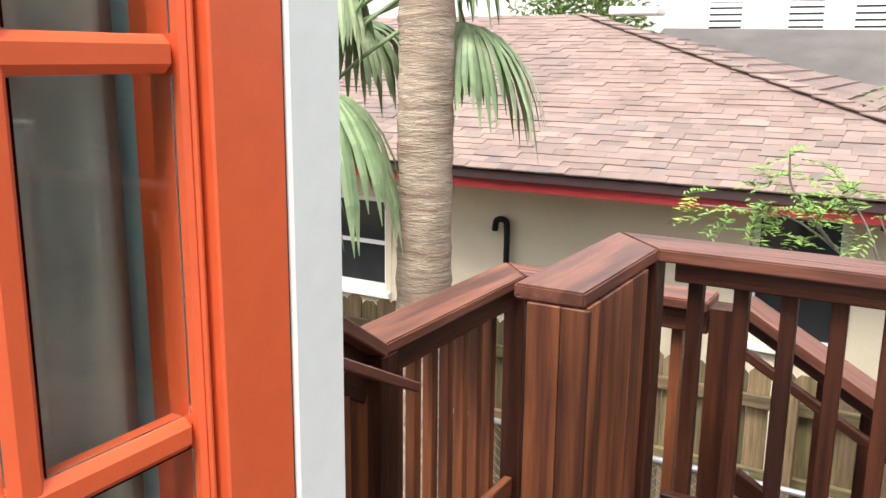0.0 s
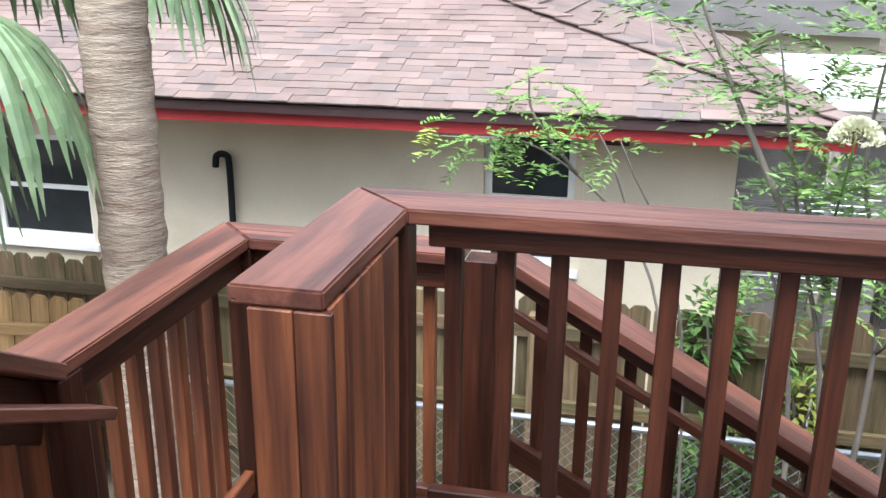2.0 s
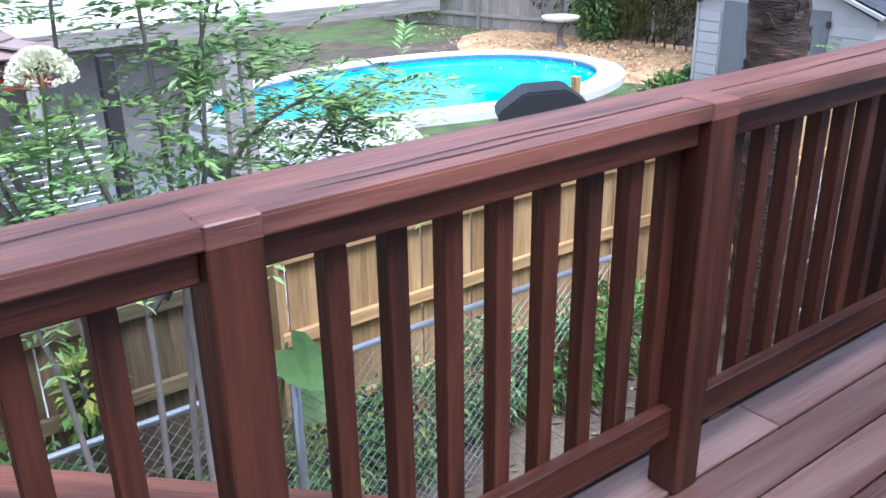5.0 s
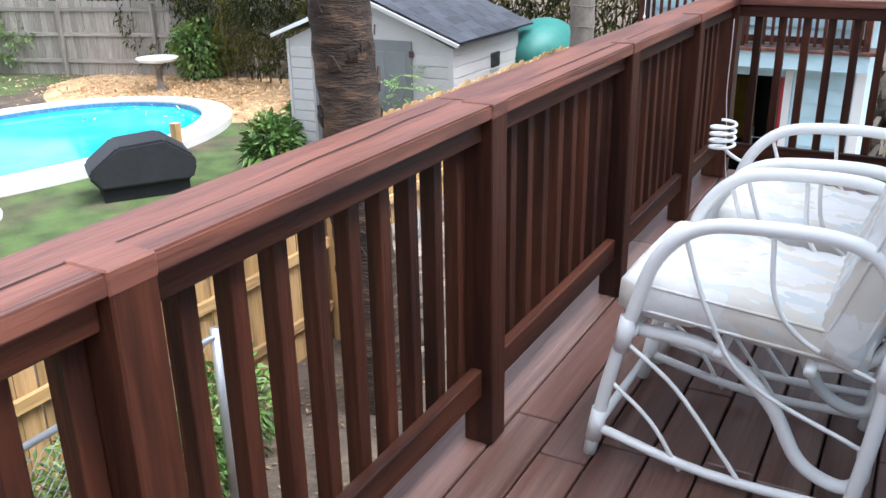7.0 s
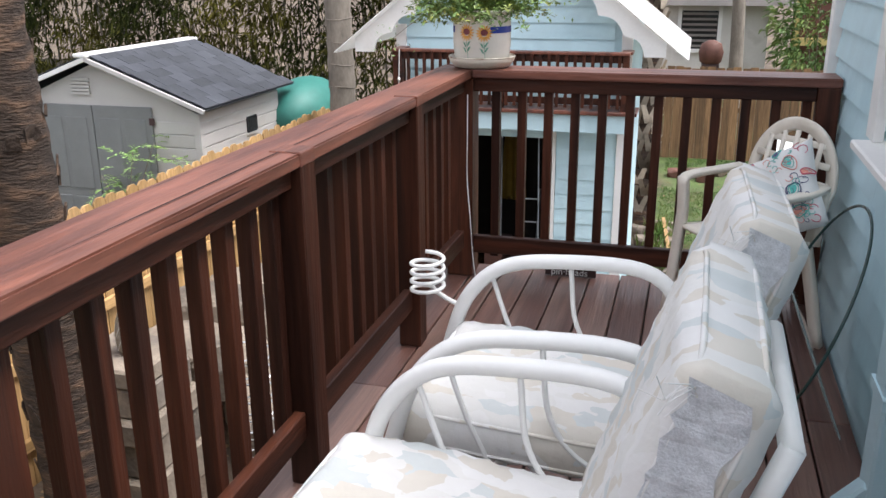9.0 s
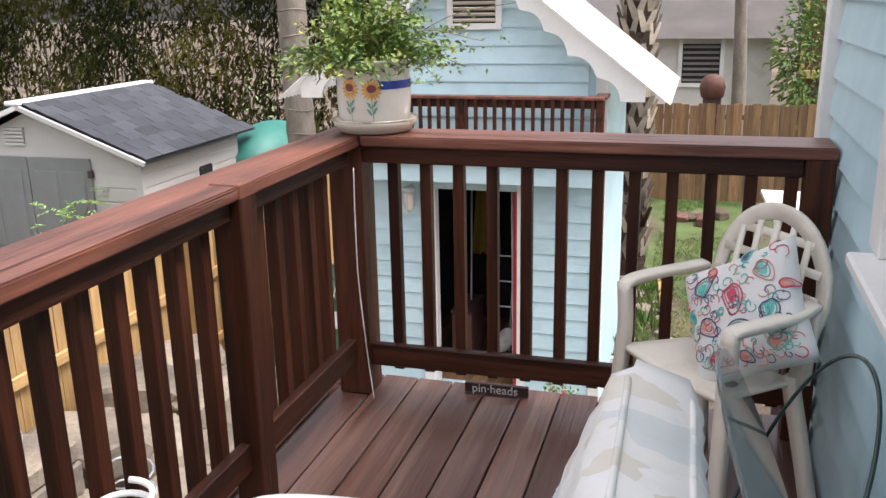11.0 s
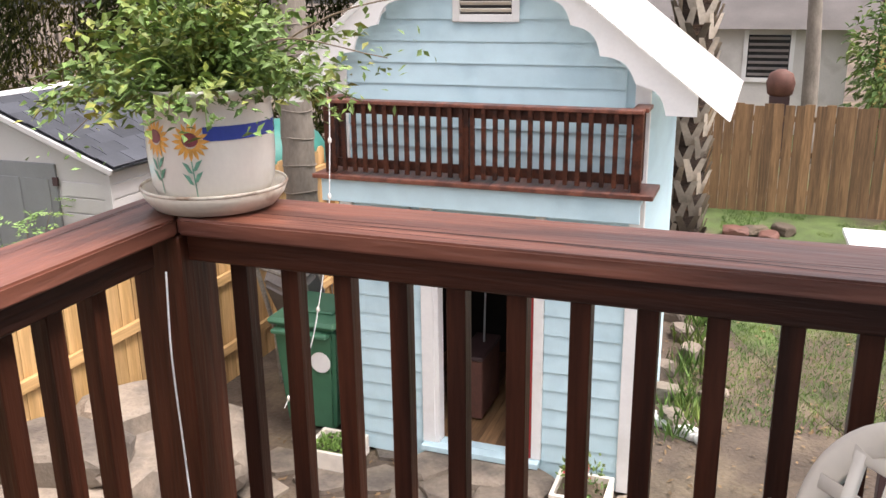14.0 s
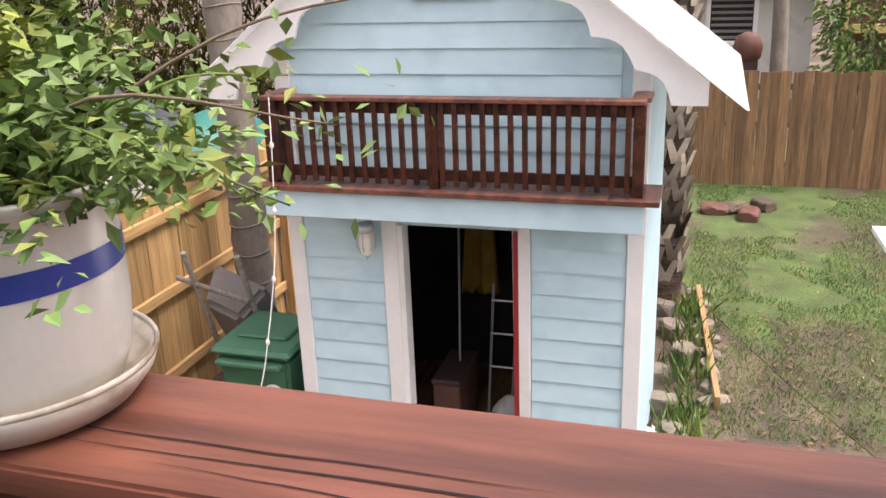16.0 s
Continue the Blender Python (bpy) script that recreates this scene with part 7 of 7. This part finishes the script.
for z in (0.5, 0.57, 0.64, 0.71, 0.78):
    half = 0.222 * (math.sqrt(max(0.0, 1 - ((z - 0.63) / 0.215) ** 2)) if z > 0.63 else 1.0)
    mpart("back_slat", strap([(-half, back_y(z), z), (0, back_y(z) - 0.012, z), (half, back_y(z), z)], 0.026, 0.011, side=(0, -0.3, 1)), parent=bk)

# paisley pillow on the plastic chair
pil = thing("paisley_pillow", 5.45, 1.4, 0.43, "white pillow with coloured paisley print", "pillow")
PM = pose(5.44, 1.385, 0.02, 0, 0, 60) @ Matrix.Diagonal((0.88, 0.82, 0.95, 1.0)) @ pose(-0.075, -0.01, 0.615, -62, 0, -6) @ pose(0, 0, 0, 0, 0, 34)
bm = bmesh.new()
n = 18
g = {}
for side in (1, -1):
    for i in range(n + 1):
        for j in range(n + 1):
            u, v = 2 * i / n - 1, 2 * j / n - 1
            e = max(0.0, (1 - u ** 4) * (1 - v ** 4)) ** 0.5
            pinch = 1 - 0.08 * (1 - abs(u * v))
            g[side, i, j] = bm.verts.new((u * 0.205 * pinch, v * 0.205 * pinch, side * (0.072 * e + 0.003)))
    for i in range(n):
        for j in range(n):
            q = (g[side, i, j], g[side, i + 1, j], g[side, i + 1, j + 1], g[side, i, j + 1])
            bm.faces.new(q if side > 0 else q[::-1])
bmesh.ops.remove_doubles(bm, verts=bm.verts, dist=0.007)
PILLOW = material("white_pillow_cotton", (0.74, 0.74, 0.72), 0.85, 0.05, 6.0, fine=200.0, bump=0.15)
part("cover", bm, PILLOW, pil, m=PM, smooth=True)
INK = {k: material("print_" + k, c, 0.85, 0.1, bump=0.0) for k, c in (("teal", (0.12, 0.5, 0.45)), ("rose", (0.6, 0.08, 0.14)), ("indigo", (0.1, 0.11, 0.2)), ("coral", (0.75, 0.32, 0.25)))}
def on_pillow(u, v):
    e = max(0.0, (1 - u ** 4) * (1 - v ** 4)) ** 0.5
    pinch = 1 - 0.08 * (1 - abs(u * v))
    return Vector((u * 0.205 * pinch, v * 0.205 * pinch, 0.072 * e + 0.0055))
def paisley(cu, cv, size, turn, ink, fill):
    pts = []
    for i in range(25):
        a = 2 * math.pi * i / 24
        r = size * (0.55 + 0.45 * math.cos(a / 2) ** 2)
        x, y = r * 0.62 * math.sin(a), r * math.cos(a) + 0.25 * size * math.sin(a / 2) ** 8
        x += 0.35 * size * max(0, y / size) ** 2
        pts.append((cu + x * math.cos(turn) - y * math.sin(turn), cv + x * math.sin(turn) + y * math.cos(turn)))
    for scale, key, wd in ((1.0, ink, 0.0024), (0.72, fill, 0.0018)):
        part("print_line", tube([on_pillow(cu + (p[0] - cu) * scale, cv + (p[1] - cv) * scale) for p in pts], wd, 4), INK[key], pil, m=PM)
    bm = bmesh.new()
    ring = [bm.verts.new(on_pillow(cu + (p[0] - cu) * 0.5, cv + (p[1] - cv) * 0.5)) for p in pts[:-1]]
    mid = bm.verts.new(on_pillow(cu, cv) + Vector((0, 0, 0.001)))
    for i in range(24):
        bm.faces.new((mid, ring[i], ring[(i + 1) % 24]))
    part("print_fill", bm, INK[fill], pil, m=PM)
rng = random.Random(77)
spots = [(0.0, -0.3, 0.36, 0.4, "rose", "rose"), (0.05, 0.35, 0.3, 2.0, "indigo", "teal"), (-0.6, 0.12, 0.3, 0.2, "indigo", "teal"), (0.58, 0.12, 0.28, 1.2, "indigo", "coral"), (0.55, -0.5, 0.28, 2.6, "indigo", "teal"), (-0.55, -0.55, 0.28, 1.0, "coral", "teal"), (0.5, 0.68, 0.24, 0.6, "teal", "rose"), (-0.55, 0.7, 0.24, 2.2, "teal", "coral"), (0.0, 0.78, 0.17, 1.4, "indigo", "coral"), (-0.3, -0.82, 0.16, 2.9, "teal", "indigo"), (0.3, -0.78, 0.16, 0.1, "rose", "coral"), (0.85, -0.15, 0.15, 0.9, "teal", "teal"), (-0.86, -0.2, 0.15, 1.9, "rose", "coral")]
for args in spots:
    paisley(*args)
for i in range(120):
    u, v = rng.uniform(-0.88, 0.88), rng.uniform(-0.88, 0.88)
    a0, rr, key = rng.uniform(0, 6.28), rng.uniform(0.05, 0.14), rng.choice(("indigo", "indigo", "teal", "teal", "coral", "rose"))
    pts = [on_pillow(max(-0.95, min(0.95, u + rr * (1 - t * 0.7) * math.cos(a0 + t * 5))), max(-0.95, min(0.95, v + rr * (1 - t * 0.7) * math.sin(a0 + t * 5)))) for t in [k / 10 for k in range(11)]]
    part("print_line", tube(pts, 0.0016, 4), INK[key], pil, m=PM)

# ---- round glass tabletop leaning on the wall ----
gt = thing("glass_tabletop", 4.6, 1.4, 0, "round clear glass tabletop leaning against the wall", "glass tabletop")
GREENGLASS = bpy.data.materials.new("pale_green_glass")
GREENGLASS.use_nodes = True
_g = GREENGLASS.node_tree.nodes["Principled BSDF"]
_g.inputs["Transmission Weight"].default_value, _g.inputs["Roughness"].default_value = 0.72, 0.04
_g.inputs["IOR"].default_value, _g.inputs["Base Color"].default_value = 1.6, (0.66, 0.74, 0.72, 1)
TILT = math.radians(22)
part("disc", spun([(0.001, 0), (0.392, 0), (0.40, 0.004), (0.392, 0.009), (0.001, 0.009)], 64), GREENGLASS, gt, m=Matrix.Translation((4.72, 1.275, 0.378)) @ pose(0, 0, 0, 90 - 22, 0, 0))
part("dark_rim", tube([(4.72 + 0.402 * math.cos(a), 1.273 - 0.402 * math.sin(a) * math.sin(TILT), 0.379 + 0.402 * math.sin(a) * math.cos(TILT)) for a in [2 * math.pi * i / 72 for i in range(73)]], 0.005, 6), material("green_glass_edge", (0.02, 0.05, 0.045), 0.15, 0.1, bump=0.0), gt, smooth=True)

# ---- flower pot ----
PXX, PYY, PZ = 5.99, 2.635, RAIL
POTM = pose(PXX, PYY, PZ) @ Matrix.Diagonal((0.71, 0.71, 0.97, 1.0))
pot = thing("flower_pot", PXX, PYY, PZ, "white glazed pot with blue band and painted sunflowers on the rail", "flower pot")
body = part("pot_body", spun([(0.13, 0.022), (0.165, 0.028), (0.183, 0.06), (0.19, 0.12), (0.19, 0.2), (0.187, 0.235), (0.2, 0.258), (0.212, 0.268), (0.205, 0.272), (0.18, 0.25), (0.175, 0.2)], 48), GLAZE, pot, m=POTM, smooth=True)
part("soil", spun([(0.17, 0.2), (0.17, 0.225), (0.05, 0.235)], 32), SOIL, pot, m=POTM)
dish = thing("pot_saucer", PXX, PYY, PZ, "cream glazed saucer with brown stains under the pot", "saucer")
part("dish", spun([(0.14, 0.002), (0.185, 0.006), (0.212, 0.03), (0.222, 0.05), (0.216, 0.053), (0.203, 0.035), (0.175, 0.02)], 48), SAUCER, dish, m=POTM, smooth=True)
part("rim", tube([(0.219 * math.cos(a), 0.219 * math.sin(a), 0.052) for a in [2 * math.pi * i / 48 for i in range(49)]], 0.0045, 6), SAUCER, dish, m=POTM, smooth=True)
def on_pot(a, z, lift=0.0015):
    r = 0.19 if 0.1 < z < 0.21 else (0.187 if z >= 0.21 else 0.183 + (z - 0.06) * 0.12)
    return Vector(((r + lift) * math.cos(a), (r + lift) * math.sin(a), z))
def glaze_patch(name, rows, mat, label=""):
    """A painted patch on the pot: rows of (angle, height) pairs joined into a strip."""
    bm = bmesh.new()
    lines = [[bm.verts.new(on_pot(a, z)) for a, z in r] for r in rows]
    for p, q in zip(lines, lines[1:]):
        for k in range(len(p) - 1):
            bm.faces.new((p[k], p[k + 1], q[k + 1], q[k]))
    return part(name, bm, mat, body, label, POTM, smooth=True)
A0 = math.radians(197)
band = [A0 + 0.2 + i * (2 * math.pi - 1.45) / 60 for i in range(61)]
glaze_patch("blue_band", [[(a, 0.168) for a in band], [(a, 0.198) for a in band]], COBALT, "cobalt blue painted band")
def sunflower(ac, zc):
    for k in range(16):
        t = 2 * math.pi * k / 16
        bm = bmesh.new()
        vs = []
        for u, w in ((0.35, -0.22), (0.75, -0.2), (1.0, 0), (0.75, 0.2), (0.35, 0.22)):
            x, y = 0.056 * (u * math.cos(t) - w * 0.5 * math.sin(t)), 0.042 * (u * math.sin(t) + w * 0.5 * math.cos(t))
            vs.append(bm.verts.new(on_pot(ac + x / 0.19, zc + y, 0.002)))
        bm.faces.new(vs)
        part("petal", bm, PETAL, body, m=POTM)
    bm = bmesh.new()
    bm.faces.new([bm.verts.new(on_pot(ac + 0.024 * math.cos(t) / 0.19, zc + 0.004 + 0.015 * math.sin(t), 0.003)) for t in [2 * math.pi * k / 18 for k in range(18)]])
    part("flower_centre", bm, PETALDARK, body, m=POTM)
    glaze_patch("stem", [[(ac - 0.012, zc - 0.04), (ac + 0.008, zc - 0.04)], [(ac + 0.01, zc - 0.08), (ac + 0.03, zc - 0.08)], [(ac + 0.03, zc - 0.12), (ac + 0.045, zc - 0.12)]], STEMGREEN)
    for sgn, zz in ((1, -0.055), (-1, -0.06), (1, -0.08), (-1, -0.085)):
        bm = bmesh.new()
        bm.faces.new([bm.verts.new(on_pot(ac + 0.005 + sgn * u / 0.19, zc + zz + w, 0.002)) for u, w in ((0, -0.008), (0.012, -0.005), (0.03, 0.018), (0.012, 0.012))])
        part("painted_leaf", bm, STEMGREEN, body, m=POTM)
sunflower(A0, 0.168)
sunflower(A0 - 0.62, 0.172)
plant = thing("potted_herb", PXX, PYY, PZ + 0.23, "bushy light green leafy plant growing in the pot", "plant")
rs = np.random.RandomState(55)
stems = []
P, D, N, L, W = [], [], [], [], []
for i in range(190):
    a = rs.uniform(0, 2 * math.pi)
    reach = rs.uniform(0.05, 0.3) * (1.25 if math.cos(a - 2.2) > 0.3 or math.cos(a + 0.9) > 0.5 else 1.0)
    rise = rs.uniform(0.04, 0.3) * (1.2 - reach * 2.2) + (-0.14 * rs.uniform(0.2, 1.0) if reach > 0.22 or i % 5 == 0 else 0.02)
    base = np.array([PXX + 0.09 * math.cos(a) * rs.uniform(0, 1), PYY + 0.09 * math.sin(a) * rs.uniform(0, 1), PZ + 0.225])
    tip = np.array([PXX + reach * math.cos(a), PYY + reach * math.sin(a), PZ + 0.26 + rise])
    mid = (base + tip) / 2 + np.array([0, 0, 0.06])
    stems.append((base, mid, tip))
    for k in range(34):
        t = rs.uniform(0.2, 1.0)
        q = (1 - t) ** 2 * base + 2 * t * (1 - t) * mid + t * t * tip
        P.append(q + rs.normal(0, 0.012, 3)), D.append(rs.normal(0, 1, 3) * [1, 1, 0.6] + (tip - base) * 1.5), N.append(rs.normal(0, 0.5, 3) + [0, 0, 1])
        ll = rs.uniform(0.016, 0.033)
        L.append(ll), W.append(ll * 0.55)
POTLEAF = material("pot_plant_leaf", (0.13, 0.22, 0.045), 0.55, 0.4, 3.0, fine=20.0, bump=0.0, second=(0.26, 0.27, 0.05), patch=0.5, patch_scale=6.0, random=0.25, island=True)
half = len(P) // 2
last = half + len(P) // 4
cloud("leaves", P[:half], D[:half], N[:half], L[:half], W[:half], POTLEAF, plant, droop=0.15)
cloud("leaves", P[half:last], D[half:last], N[half:last], L[half:last], W[half:last], MIDLEAF, plant, droop=0.15)
cloud("leaves", P[last:], D[last:], N[last:], L[last:], W[last:], POTLEAF, plant, droop=0.15)
for base, mid, tip in stems[:40]:
    limb(plant, [tuple(base), tuple(mid), tuple(tip)], 0.003, 0.0012, LEAF, "stem", 5)
TWIG = material("dry_twig", (0.2, 0.15, 0.1), 0.9, 0.2)
for k, pts in enumerate((((PXX, PYY, PZ + 0.24), (PXX + 0.1, PYY + 0.28, PZ + 0.24), (PXX + 0.1, PYY + 0.5, PZ + 0.1)), ((PXX, PYY, PZ + 0.24), (PXX + 0.1, PYY - 0.25, PZ + 0.4), (PXX + 0.15, PYY - 0.5, PZ + 0.45)), ((PXX, PYY, PZ + 0.24), (PXX - 0.05, PYY - 0.2, PZ + 0.36), (PXX + 0.05, PYY - 0.4, PZ + 0.32)))):
    limb(plant, list(pts), 0.003, 0.001, TWIG, "twig", 5)
    e = np.array(pts[2])
    if k != 1:
        cloud("leaves", e + rs.normal(0, 0.045, (26, 3)), rs.normal(0, 1, (26, 3)), rs.normal(0, 0.5, (26, 3)) + [0, 0, 1], rs.uniform(0.014, 0.026, 26), rs.uniform(0.008, 0.014, 26), MIDLEAF, plant)

# ---- cord on the corner post, wooden sign, hanging string ----
cord = thing("hanging_cable", XEND, YIN, 0.0, "thin white cord hanging down the corner post", "cord")
part("strand", tube(smooth_path([(XEND - 0.03, YIN + 0.015, 0.9), (XEND - 0.045, YIN + 0.012, 0.72), (XEND - 0.035, YIN + 0.015, 0.5), (XEND - 0.05, YIN - 0.005, 0.3), (XEND - 0.03, YIN - 0.012, 0.12), (XEND - 0.04, YIN - 0.03, 0.004)], 6), 0.0024, 6), ENAMEL, cord, smooth=True)
sign = thing("small_wooden_sign", XEND + 0.17, 2.25, 0.0, "small dark wooden sign with white letters pin-heads", "sign")
slab("plank", XEND + 0.108, 2.05, 0.002, XEND + 0.126, 2.30, 0.044, FASCIA, sign, bev=0.003)
txt = bpy.data.curves.new("letters", "FONT")
txt.body, txt.size, txt.extrude, txt.align_x, txt.align_y = "pin\u00b7heads", 0.048, 0.001, "CENTER", "CENTER"
txt.materials.append(WHITE)
place(new("letters", txt), pose(XEND + 0.106, 2.18, 0.023, 90, 0, -90), sign)
strg = thing("hanging_light_string", BX, YL - 0.16, 0.3, "thin string of small clear lights hanging from the balcony", "string lights")
sp = smooth_path([(BX - 0.01, YL - 0.14, 0.72), (BX - 0.03, YL - 0.13, 0.3), (BX - 0.05, YL - 0.1, -0.2), (BX - 0.1, YL - 0.03, -0.7), (BX - 0.16, YL + 0.05, -1.1), (BX - 0.3, YL + 0.2, -1.5)], 6)
part("string", tube(sp, 0.004, 5), ENAMEL, strg)
for p in sp[4::5]:
    part("bulb", spun([(0.004, -0.02), (0.013, -0.01), (0.014, 0.01), (0.004, 0.025)], 10), GLAZE, strg, m=pose(p.x, p.y, p.z), smooth=True)
coilt = thing("metal_spiral_stand", 6.2, 4.1, G, "grey metal wire spiral plant stand below the deck", "plant stand")
part("spiral", tube([(6.25 + 0.1 * math.cos(a), 4.1 + 0.1 * math.sin(a), -1.5 + 0.02 * a) for a in [i * 0.45 for i in range(90)]], 0.006, 5), GALV, coilt)
part("leg", tube([(6.25, 4.1, G), (6.25, 4.1, -1.5)], 0.02, 8), GALV, coilt)
